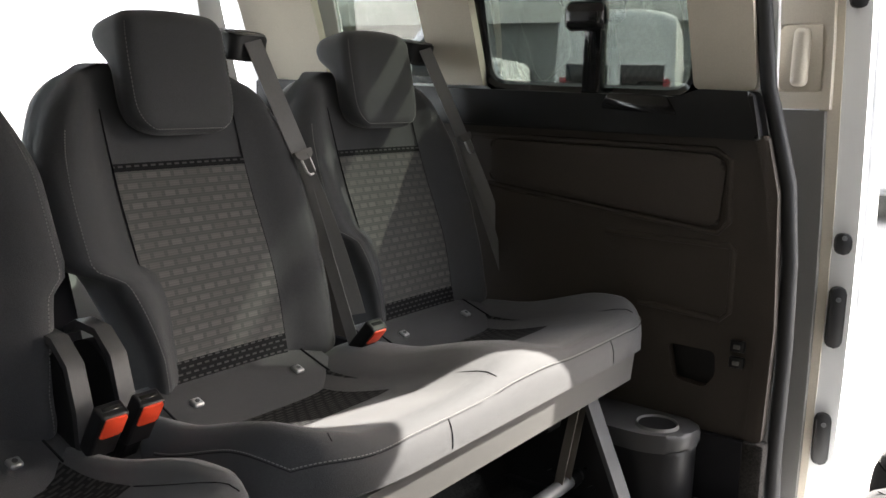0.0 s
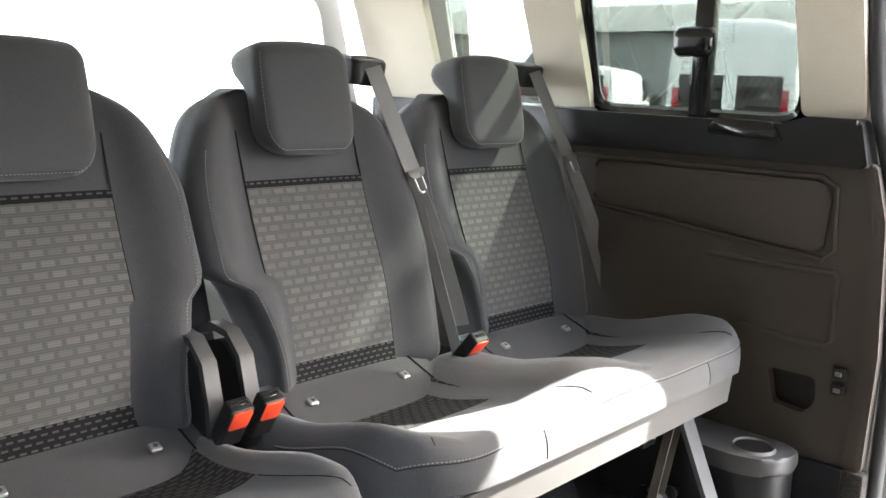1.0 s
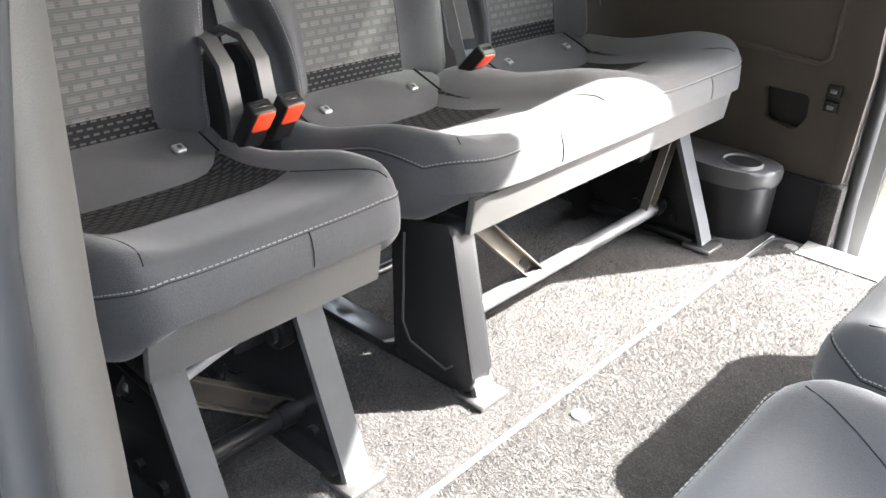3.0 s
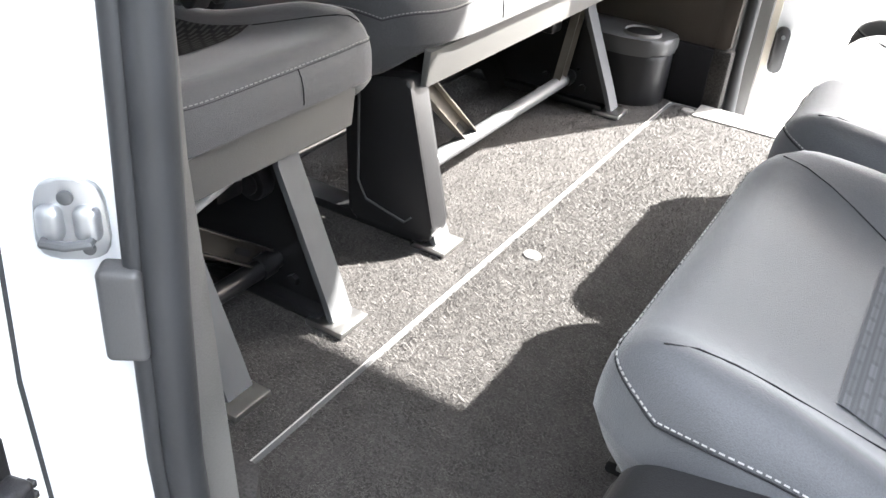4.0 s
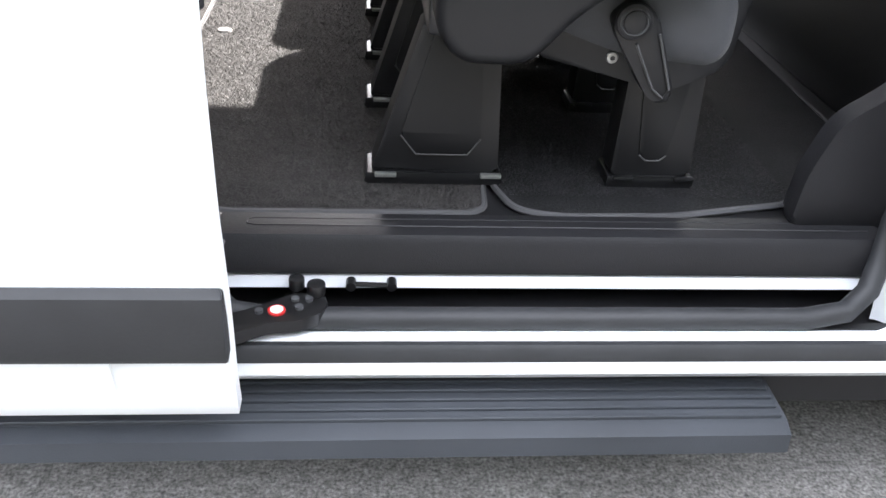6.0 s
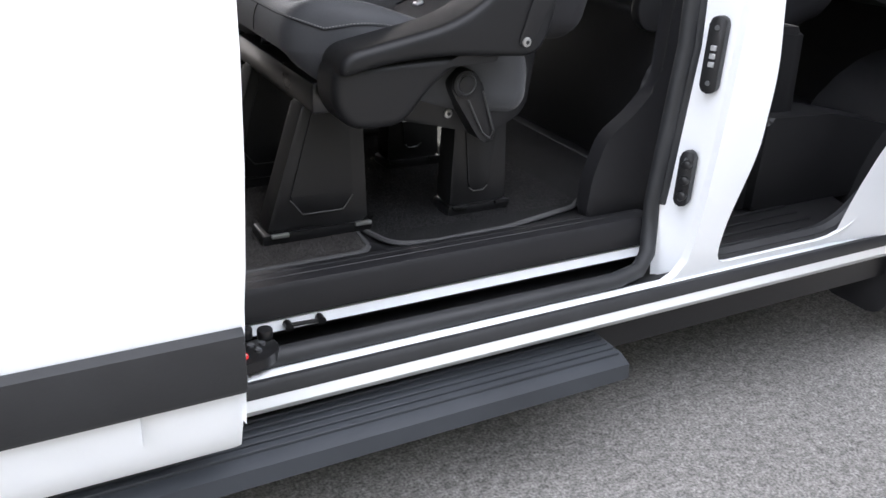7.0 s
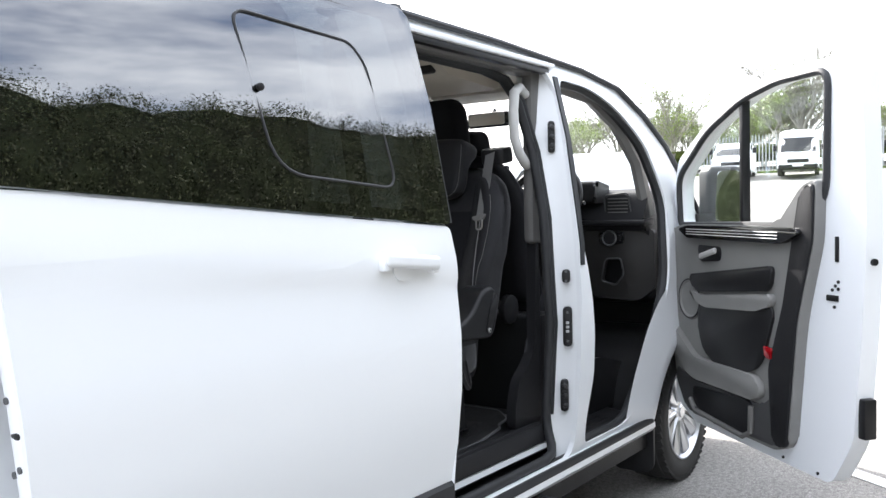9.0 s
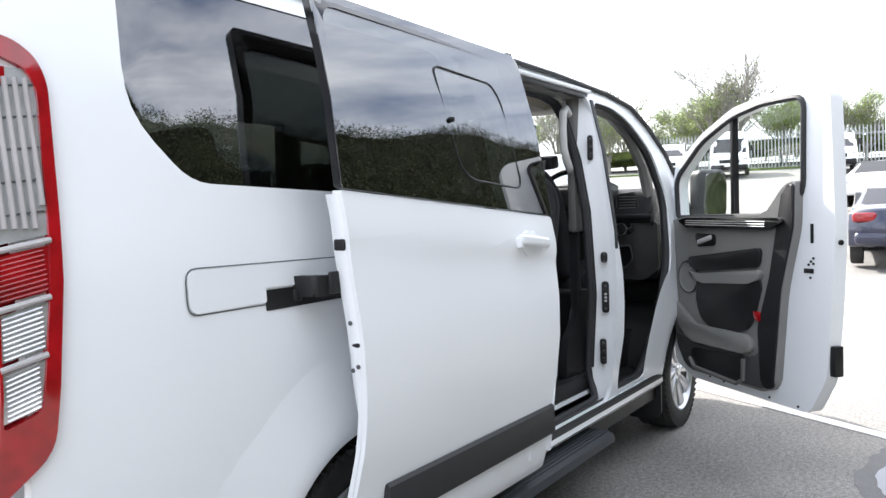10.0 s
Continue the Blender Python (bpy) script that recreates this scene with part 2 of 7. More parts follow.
def finish(name, bm, material, smooth=40):
    me = bpy.data.meshes.new(name)
    bmesh.ops.recalc_face_normals(bm, faces=bm.faces)
    bm.to_mesh(me)
    bm.free()
    me.materials.append(material)
    if smooth:
        me.polygons.foreach_set("use_smooth", [True] * len(me.polygons))
        me.set_sharp_from_angle(angle=radians(smooth))
    return me


def part(name, bm, material, parent=None, label="", at=None, smooth=40):
    """Links a bmesh as one mesh object under a thing or a part; parts are in their thing's own coordinates."""
    ob = new(name, finish(name, bm, material, smooth))
    if parent:
        ob.parent = parent
    if at is not None:
        ob.matrix_basis = at
    return tagged(ob, label)


def box(a, b, bevel=0.0, seg=2, bm=None):
    """A box from corner a to corner b, with bevelled edges."""
    bm = bm or bmesh.new()
    c = [(p + q) / 2 for p, q in zip(a, b)]
    d = [abs(q - p) for p, q in zip(a, b)]
    made = bmesh.ops.create_cube(bm, size=1, matrix=Matrix.Translation(c) @ Matrix.Diagonal((*d, 1)))
    if bevel:
        es = {e for v in made["verts"] for e in v.link_edges}
        bmesh.ops.bevel(bm, geom=list(es), offset=min(bevel, min(d) * 0.45), segments=seg, profile=0.5, affect="EDGES")
    return bm


def prism(poly, lo, hi, axis="y", bevel=0.0, seg=2, bm=None):
    """A polygon, given in the two other axes, drawn out from lo to hi along an axis."""
    bm = bm or bmesh.new()
    put = {"x": lambda p, q, c: (c, p, q), "y": lambda p, q, c: (p, c, q), "z": lambda p, q, c: (p, q, c)}[axis]
    v0 = [bm.verts.new(put(p, q, lo)) for p, q in poly]
    v1 = [bm.verts.new(put(p, q, hi)) for p, q in poly]
    f0, f1 = bm.faces.new(v0), bm.faces.new(v1)
    n = len(poly)
    for i in range(n):
        bm.faces.new((v0[i], v0[(i + 1) % n], v1[(i + 1) % n], v1[i]))
    if bevel:
        es = [e for e in f0.edges] + [e for e in f1.edges]
        bmesh.ops.bevel(bm, geom=es, offset=bevel, segments=seg, profile=0.5, affect="EDGES")
    return bm


def rounded(poly, r, n=4):
    """The polygon with its corners rounded."""
    out = []
    k = len(poly)
    rs = r if isinstance(r, (list, tuple)) else [r] * k
    for i in range(k):
        p, a, b = Vector(poly[i]), Vector(poly[i - 1]), Vector(poly[(i + 1) % k])
        d = min(rs[i], (a - p).length * 0.45, (b - p).length * 0.45)
        s, e = p + (a - p).normalized() * d, p + (b - p).normalized() * d
        for j in range(n + 1):
            t = j / n
            out.append(tuple((1 - t) ** 2 * s + 2 * t * (1 - t) * p + t * t * e))
    return out


def rbox(size, r, n=8, deform=None, bm=None):
    """A cushion: a box centred on the origin with round edges of radius r, each face a grid, then reshaped by deform."""
    bm = bm or bmesh.new()
    h = [s / 2 for s in size]
    seen = {}

    def stops(hh):
        m = 3
        inner = max(hh - r, 0.0)
        edge = [inner + (hh - inner) * math.tan(math.pi / 4 * i / m) for i in range(1, m + 1)]
        mid = [-inner + 2 * inner * i / n for i in range(n + 1)] if inner > 1e-6 else [0.0]
        return [-e for e in reversed(edge)] + mid + edge

    st = [stops(x) for x in h]

    def vert(p):
        key = tuple(round(c, 5) for c in p)
        if key not in seen:
            q = Vector([max(-(h[i] - r), min(h[i] - r, p[i])) for i in range(3)])
            d = Vector(p) - q
            v = q + d.normalized() * r if d.length > 1e-9 else q
            seen[key] = bm.verts.new(deform(v) if deform else v)
        return seen[key]

    for ax in range(3):
        u, w = [i for i in range(3) if i != ax]
        for side in (-h[ax], h[ax]):
            for i in range(len(st[u]) - 1):
                for j in range(len(st[w]) - 1):
                    vs = []
                    for a, b in ((i, j), (i + 1, j), (i + 1, j + 1), (i, j + 1)):
                        p = [0, 0, 0]
                        p[ax], p[u], p[w] = side, st[u][a], st[w][b]
                        vs.append(vert(p))
                    if len(set(vs)) == 4:
                        bm.faces.new(vs)
    return bm


def tube(points, r, seg=10, bm=None, closed=False, flat=1.0):
    """A round bar along a line of points; flat squeezes it across."""
    bm = bm or bmesh.new()
    pts = [Vector(p) for p in points]
    rings = []
    up = Vector((0, 0, 1))
    k = len(pts)
    for i, p in enumerate(pts):
        a = pts[i - 1] if (i or closed) else p
        b = pts[(i + 1) % k] if (i < k - 1 or closed) else p
        d = (b - a).normalized()
        if not i:
            up = Vector((0, 0, 1)) if abs(d.z) < 0.9 else Vector((1, 0, 0))
        s = d.cross(up).normalized()
        t = s.cross(d).normalized()
        up = t
        rings.append([bm.verts.new(p + s * (r * math.cos(2 * math.pi * j / seg)) + t * (r * flat * math.sin(2 * math.pi * j / seg))) for j in range(seg)])
    for i in range(k if closed else k - 1):
        x, y = rings[i], rings[(i + 1) % k]
        for j in range(seg):
            bm.faces.new((x[j], x[(j + 1) % seg], y[(j + 1) % seg], y[j]))
    if not closed:
        bm.faces.new(rings[0])
        bm.faces.new(rings[-1])
    return bm


def ribbon(points, side, width, thick, bm=None):
    """A flat strap along a line of points; side is the way across it."""
    bm = bm or bmesh.new()
    pts = [Vector(p) for p in points]
    s = Vector(side).normalized() * (width / 2)
    rings = []
    for i, p in enumerate(pts):
        d = (pts[min(i + 1, len(pts) - 1)] - pts[max(i - 1, 0)]).normalized()
        n = d.cross(s).normalized() * (thick / 2)
        rings.append([bm.verts.new(p + q) for q in (-s - n, s - n, s + n, -s + n)])
    for a, b in zip(rings, rings[1:]):
        for j in range(4):
            bm.faces.new((a[j], a[(j + 1) % 4], b[(j + 1) % 4], b[j]))
    bm.faces.new(rings[0])
    bm.faces.new(rings[-1])
    return bm


def disc(at, axis, r, depth, seg=20, bevel=0.0, bm=None):
    """A round plate or bar, centred at a point, along an axis."""
    bm = bm or bmesh.new()
    q = Vector(axis).to_track_quat("Z", "Y").to_matrix().to_4x4()
    made = bmesh.ops.create_cone(bm, cap_ends=True, segments=seg, radius1=r, radius2=r, depth=depth, matrix=Matrix.Translation(at) @ q)
    if bevel:
        es = [e for e in {e for v in made["verts"] for e in v.link_edges} if len(e.link_faces) == 2 and e.calc_face_angle(0) > 1.0]
        bmesh.ops.bevel(bm, geom=es, offset=bevel, segments=2, profile=0.5, affect="EDGES")
    return bm


def lathe(profile, seg=32, bm=None, m=None):
    """A profile of (radius, height) turned about z, then set by m."""
    bm = bm or bmesh.new()
    m = m or Matrix()
    rings = []
    for r, z in profile:
        rings.append([bm.verts.new(m @ Vector((r * math.cos(2 * math.pi * j / seg), r * math.sin(2 * math.pi * j / seg), z))) for j in range(seg)])
    for a, b in zip(rings, rings[1:]):
        for j in range(seg):
            bm.faces.new((a[j], a[(j + 1) % seg], b[(j + 1) % seg], b[j]))
    return bm


def panel(outline, holes, thick, ymap, levels=(), xlevels=(), bm=None):
    """A sheet with openings: outlines in (x, z), laid on y = ymap(x, z) and thickened inwards (thick > 0: towards +y)."""
    bm = bm or bmesh.new()
    es = []
    for loop in (outline, *holes):
        vs = [bm.verts.new((x, 0, z)) for x, z in loop]
        es += [bm.edges.new((vs[i], vs[(i + 1) % len(vs)])) for i in range(len(vs))]
    bmesh.ops.triangle_fill(bm, use_beauty=True, use_dissolve=False, edges=es, normal=(0, -1, 0))
    for z in levels:
        bmesh.ops.bisect_plane(bm, geom=bm.verts[:] + bm.edges[:] + bm.faces[:], plane_co=(0, 0, z), plane_no=(0, 0, 1))
    for x in xlevels:
        bmesh.ops.bisect_plane(bm, geom=bm.verts[:] + bm.edges[:] + bm.faces[:], plane_co=(x, 0, 0), plane_no=(1, 0, 0))
    rim = [e for e in bm.edges if len(e.link_faces) == 1]
    back = {}
    for v in list(bm.verts):
        x, z = v.co.x, v.co.z
        y = ymap(x, z)
        v.co.y = y
        back[v] = bm.verts.new((x, y + thick, z))
    for f in list(bm.faces):
        bm.faces.new([back[v] for v in reversed(f.verts)])
    for e in rim:
        a, b = e.verts
        bm.faces.new((a, b, back[b], back[a]))
    return bm


def even(poly, n):
    """The closed outline with n points at even steps."""
    p = np.array(poly + [poly[0]], float)
    d = np.r_[0, np.cumsum(np.hypot(*np.diff(p, axis=0).T))]
    q = np.linspace(0, d[-1], n, endpoint=False)
    return np.stack([np.interp(q, d, p[:, 0]), np.interp(q, d, p[:, 1])], 1)


def pillow(poly, back, front, r, n=120, bm=None):
    """A moulding in (x, z) between two depths in y, whose front edge is rolled over with radius r."""
    bm = bm or bmesh.new()
    p = even(poly, n)
    for _ in range(3):
        p = 0.25 * np.roll(p, 1, 0) + 0.5 * p + 0.25 * np.roll(p, -1, 0)
    t = np.roll(p, -1, 0) - np.roll(p, 1, 0)
    nrm = np.stack([-t[:, 1], t[:, 0]], 1) / np.hypot(*t.T)[:, None]
    if np.sum(p[:, 0] * np.roll(p[:, 1], -1) - np.roll(p[:, 0], -1) * p[:, 1]) < 0:
        nrm = -nrm
    for _ in range(4):
        nrm = 0.25 * np.roll(nrm, 1, 0) + 0.5 * nrm + 0.25 * np.roll(nrm, -1, 0)
    way = 1 if front > back else -1
    rings = [(0.0, back)] + [(r * (1 - math.cos(a)), front - way * r * (1 - math.sin(a))) for a in [math.pi / 2 * k / 5 for k in range(6)]]
    rows = [[bm.verts.new((x + nx * o, y, z + nz * o)) for (x, z), (nx, nz) in zip(p, nrm)] for o, y in rings]
    for a, b in zip(rows, rows[1:]):
        for i in range(n):
            bm.faces.new((a[i], a[(i + 1) % n], b[(i + 1) % n], b[i]))
    bmesh.ops.triangulate(bm, faces=[bm.faces.new(rows[-1]), bm.faces.new(rows[0])])
    return bm


def sheet(rows, bm=None):
    """A skin through rows of points, all of one length."""
    bm = bm or bmesh.new()
    vs = [[bm.verts.new(p) for p in row] for row in rows]
    for a, b in zip(vs, vs[1:]):
        for j in range(len(a) - 1):
            bm.faces.new((a[j], a[j + 1], b[j + 1], b[j]))
    return bm


def arc(cx, cz, r, a0, a1, n=14):
    return [(cx + r * math.cos(radians(a0 + (a1 - a0) * i / n)), cz + r * math.sin(radians(a0 + (a1 - a0) * i / n))) for i in range(n + 1)]


# ---- ground ----
def ground():
    xs = [-300, -60, -20, -8, -4, 0, 4, 8, 12, 16, 20, 26, 32, 40, 50, 60, 120, 400]
    ys = [-300, -60, -30, -16, -10, -6, -3, 0, 3, 6, 10, 16, 30, 60, 300]
    rows = [[(x, y, rise(x)) for y in ys] for x in xs]
    ob = part("ground", sheet(rows), ASPHALT)
    tagged(ob, "worn grey asphalt of the parking yard", "ground", kind="structure")


def rise(x):
    """The yard slopes up gently towards the fence."""
    return 0.0 if x < 12 else 0.091 * (x - 12) * min(1.0, (x - 12) / 6) if x < 60 else 0.091 * 48


ground()

# ---- the van ----
YC = 0.10
ZS = [0.28, 0.33, 0.36, 0.45, 0.7, 1.0, 1.2, 1.33, 1.6, 1.85, 1.92]
WS = [1.03, 1.06, 1.085, 1.10, 1.125, 1.135, 1.125, 1.105, 1.06, 0.995, 0.955]
LEVELS = (0.45, 0.6, 0.8, 1.0, 1.1, 1.2, 1.27, 1.33, 1.45, 1.6, 1.72, 1.85)


def half(z):
    return float(np.interp(z, ZS, WS))


def nose(x):
    """How far the sides draw in towards the nose and the tail."""
    return 0.10 * max(0.0, (x - 1.3) / 0.9) ** 2 + 0.05 * max(0.0, (-2.6 - x) / 0.42) ** 2


def right_side(x, z):
    return YC - half(z) + nose(x)


def left_side(x, z):
    return YC + half(z) - nose(x)


van = thing("van", "white passenger van with its side doors and front door open", "van")

side_low = [(-3.0, 0.42), (-2.44, 0.38)] + arc(-2.03, 0.335, 0.385, 174, 6) + [(-1.62, 0.33), (0.70, 0.33)] + arc(1.145, 0.335, 0.42, 174, 6) + [(1.58, 0.36), (2.2, 0.40)]
side_top = [(2.23, 0.8), (2.1, 1.06), (1.75, 1.17), (1.36, 1.25), (1.18, 1.44), (1.0, 1.62), (0.82, 1.75), (0.6, 1.85), (0.3, 1.895), (-0.3, 1.92), (-2.9, 1.93), (-2.97, 1.85), (-3.0, 1.35)]
OUT = side_low + side_top
slide_gap = rounded([(-1.27, 0.388), (-0.03, 0.388), (-0.03, 1.18), (-0.015, 1.42), (0.012, 1.80), (-0.04, 1.865), (-1.27, 1.865)], [0.10, 0.10, 0.05, 0.05, 0.06, 0.08, 0.12])
front_gap = rounded([(0.05, 0.42), (0.47, 0.42), (0.68, 0.66), (0.855, 0.98), (0.915, 1.38), (0.775, 1.63), (0.55, 1.77), (0.32, 1.83), (0.062, 1.835), (0.048, 1.66), (0.028, 1.40), (0.006, 1.20), (0.036, 1.11), (0.088, 0.86), (0.086, 0.68), (0.05, 0.52)], [0.05, 0.08, 0.1, 0.1, 0.08, 0.1, 0.1, 0.1, 0.05, 0.05, 0.05, 0.03, 0.05, 0.05, 0.05, 0.05])
quarter_r = rounded([(-2.70, 1.86), (-2.745, 1.54), (-2.60, 1.388), (-1.40, 1.35), (-1.36, 1.80), (-1.40, 1.86)], [0.05, 0.1, 0.06, 0.05, 0.05, 0.05])
part("side_panel", panel(OUT, [slide_gap, front_gap, quarter_r], 0.02, right_side, LEVELS, (-2.85, -2.7, -2.55, 1.5, 1.7, 1.9, 2.1)), PAINT, van, "white painted right body side", smooth=35)
win_l1 = rounded([(-2.56, 1.50), (-2.17, 1.49), (-2.18, 1.84), (-2.56, 1.86)], 0.05)
win_l2 = rounded([(-2.01, 1.485), (-1.40, 1.475), (-1.40, 1.84), (-2.02, 1.85)], 0.07)
front_win_l = rounded([(0.16, 1.28), (0.93, 1.26), (0.98, 1.38), (0.80, 1.63), (0.56, 1.77), (0.16, 1.80)], 0.05)
slide_gap_l = rounded([(-1.22, 0.44), (0.035, 0.44), (0.035, 1.865), (-1.22, 1.865)], 0.11)
part("side_panel", panel(OUT, [slide_gap_l, front_win_l, win_l1, win_l2], -0.02, left_side, LEVELS, (-2.85, -2.7, -2.55, 1.5, 1.7, 1.9, 2.1)), PAINT, van, "white painted left body side", smooth=35)

# roof, tail and front
xr = [-2.97, -2.9, -2.5, -1.8, -1.0, -0.3, 0.3, 0.6, 0.72]
zr = [1.93, 1.985, 2.01, 2.02, 2.02, 2.01, 1.985, 1.94, 1.90]
rows = []
for x, zt in zip(xr, zr):
    zc = float(np.interp(x, [-2.97, -2.9, -0.3, 0.3, 0.6, 0.82], [1.90, 1.93, 1.92, 1.895, 1.85, 1.75]))
    wc = half(zc) - nose(x)
    rows.append([(x, YC - wc * math.cos(a), zc + (zt - zc) * math.sin(a) ** 0.7) for a in [math.pi * i / 16 for i in range(17)]])
part("roof", sheet(rows), PAINT, van, "white painted roof", smooth=50)
part("tailgate", panel(rounded([(-0.98, 0.4), (0.98, 0.4), (1.0, 1.3), (0.84, 1.9), (-0.84, 1.9), (-1.0, 1.3)], 0.05), [rounded([(-0.86, 1.30), (0.86, 1.30), (0.78, 1.82), (-0.78, 1.82)], 0.08)], 0.05, lambda x, z: 0.0), PAINT, van, at=pose(-2.95, YC, 0, 0, 0, 90))
part("rear_window", box((-2.975, YC - 0.85, 1.31), (-2.968, YC + 0.85, 1.82)), CLEAR, van)
part("windscreen", sheet([[(1.30 - 0.04 * abs(v) ** 2, YC + v * 0.95, 1.28) for v in (-1, -.6, -.2, .2, .6, 1)], [(1.02 - 0.06 * abs(v) ** 2, YC + v * 0.88, 1.58) for v in (-1, -.6, -.2, .2, .6, 1)], [(0.74 - 0.08 * abs(v) ** 2, YC + v * 0.82, 1.85) for v in (-1, -.6, -.2, .2, .6, 1)]]), CLEAR, van)
rows = []
for x, z, w in ((1.34, 1.26, 1.02), (1.7, 1.2, 0.99), (2.05, 1.1, 0.93), (2.22, 0.92, 0.88), (2.27, 0.6, 0.86), (2.2, 0.36, 0.86)):
    rows.append([(x - 0.12 * abs(v) ** 3, YC + v * w, z - 0.03 * v * v) for v in [i / 6 - 1 for i in range(13)]])
part("bonnet", sheet(rows), PAINT, van)


def side_glass(name, outline, side, material, off=0.0, label=""):
    """A pane set in the body side."""
    ymap = (lambda x, z: right_side(x, z) + off) if side < 0 else (lambda x, z: left_side(x, z) - off)
    ob = part(name, panel(outline, [], 0.004 if side < 0 else -0.004, ymap, (1.45, 1.6, 1.72)), material, van, label)
    return ob


side_glass("window_pane", quarter_r, -1, TINT_Q, 0.004, "dark tinted rear side glass")
side_glass("window_pane", win_l1, 1, TINT_L, 0.008)
side_glass("window_pane", win_l2, 1, TINT_L, 0.008, "tinted opening side window")
side_glass("window_pane", front_win_l, 1, CLEAR, 0.008)


# sills: bands along the right doorway, from the scuff plate down to the lower edge
def sill(name, prof, material, x0, x1, label="", side=-1, seal=0.0):
    bm = prism(prof if side < 0 else [(2 * YC - y, z) for y, z in prof], x0, x1, "x", bevel=seal)
    return part(name, bm, material, van, label)


sill("scuff_plate", [(-0.815, 0.495), (-0.815, 0.508), (-0.865, 0.515), (-0.885, 0.512), (-0.893, 0.50), (-0.897, 0.450), (-0.887, 0.444), (-0.86, 0.444)], PLASTIC, -1.12, -0.055, "dark grained plastic scuff plate")
part("scuff_groove", tube([(-0.08, -0.836, 0.5108), (-1.05, -0.836, 0.5108), (-1.06, -0.841, 0.5115), (-1.062, -0.850, 0.5128), (-1.06, -0.858, 0.514), (-1.05, -0.863, 0.5147), (-0.08, -0.863, 0.5147)], 0.0016, 6), BLACK, van)
sill("track_edge", [(-0.870, 0.444), (-0.893, 0.443), (-0.897, 0.424), (-0.870, 0.424)], PAINT, -1.13, -0.05, "white painted upper track lip")
sill("track_channel", [(-0.80, 0.44), (-0.80, 0.36), (-0.97, 0.36), (-0.97, 0.40), (-0.955, 0.40), (-0.955, 0.375), (-0.83, 0.375), (-0.83, 0.44)], BLACK, -1.25, 0.03, "black door track channel")
sill("outer_sill", [(-0.965, 0.345), (-0.965, 0.395), (-0.985, 0.402), (-1.003, 0.398), (-1.008, 0.388), (-1.008, 0.345)], PAINT, -1.5, 0.72, "white painted sill", seal=0.003)
sill("sill_rubber", [(-0.99, 0.398), (-1.010, 0.401), (-1.016, 0.394), (-1.017, 0.374), (-0.99, 0.372)], RUBBER, -1.5, 0.70, "black rubber sill strip")
sill("outer_sill", [(-0.96, 0.374), (-1.016, 0.374), (-1.018, 0.352), (-1.003, 0.333), (-0.96, 0.325)], PAINT, -1.5, 0.72, seal=0.003)
sill("under_sill", [(-0.80, 0.36), (-0.97, 0.345), (-0.97, 0.25), (-0.80, 0.22)], BLACK, -2.8, 1.7)
# left sill, seen across the floor
sill("scuff_plate", [(-0.80, 0.47), (-0.80, 0.507), (-0.885, 0.512), (-0.893, 0.462)], PLASTIC_G, -1.2, -0.03, side=1)
sill("outer_sill", [(-0.88, 0.345), (-0.88, 0.47), (-1.0, 0.45), (-1.01, 0.345)], PAINT, -1.5, 0.86, side=1)

# side step
bm = prism([(-0.94, 0.30), (-1.055, 0.298), (-1.085, 0.287), (-1.09, 0.255), (-1.06, 0.235), (-0.94, 0.24)], -1.42, -0.235, "x", bevel=0.006)
step = part("side_step", bm, STEPGREY, van, "ribbed black plastic side step")
for k in range(6):
    y = -0.955 - 0.02 * k
    part("rib", box((-1.41, y - 0.004, 0.295), (-0.246, y + 0.004, 0.3055 - 0.0005 * k), 0.0015, 1), STEPGREY, step)

# floor and carpets
part("floor_pan", box((-2.9, -0.86, 0.40), (0.12, 1.1, 0.494)), BLACK, van)
part("carpet", box((-2.88, -0.80, 0.494), (-1.283, 1.08, 0.502), 0.003), CARPET, van, "charcoal pile carpet under the rear bench")
mat_edge = [(-1.277, -0.70), (-1.185, -0.70), (-1.16, -0.765), (-1.11, -0.80), (-0.715, -0.797), (-0.690, -0.78), (-0.682, -0.66), (-0.675, 1.02), (-1.0, 1.06), (-1.277, 1.06)]
part("carpet", prism(rounded(mat_edge, 0.03), 0.494, 0.503, "z", 0.003), CARPET, van, "charcoal pile carpet before the rear bench")
BINDING = surface("grey_binding", (0.06, 0.06, 0.062), rough=0.9)
part("carpet_binding", tube([(x, y, 0.5) for x, y in rounded(mat_edge, 0.03)], 0.006, 6, closed=True), BINDING, van)
part("carpet_seam", box((-1.284, -0.80, 0.498), (-1.276, 1.06, 0.5045), 0.001, 1), surface("pale_seam", (0.35, 0.34, 0.32), rough=0.8), van, "pale seam between two carpets")
front_mat = [(-0.668, 0.2), (-0.668, -0.70), (-0.64, -0.785), (-0.57, -0.806), (-0.38, -0.800), (-0.17, -0.755), (-0.14, -0.725), (-0.03, -0.70), (0.07, -0.60), (0.10, 1.0), (-0.668, 1.0)]
part("floor_mat", prism(rounded(front_mat, 0.03), 0.494, 0.504, "z", 0.003), surface("black_carpet", (0.0125, 0.0125, 0.013), rough=0.95, var=0.25, scale=14, bump=0.8, bscale=260, fine=0.5, spec=0.15), van, "black carpet mat before the front seats")
part("carpet_binding", tube([(x, y, 0.501) for x, y in rounded(front_mat, 0.03)], 0.006, 6, closed=True), BINDING, van)
for x, y in ((-1.22, 0.06), (-1.22, 1.03), (-1.2, -0.72)):
    part("floor_bolt", lathe([(0.0, 0.506), (0.009, 0.507), (0.016, 0.5065), (0.019, 0.503)], 20, m=Matrix.Translation((x, y, 0))), PLASTIC_G, van, "pale floor fixing cap")

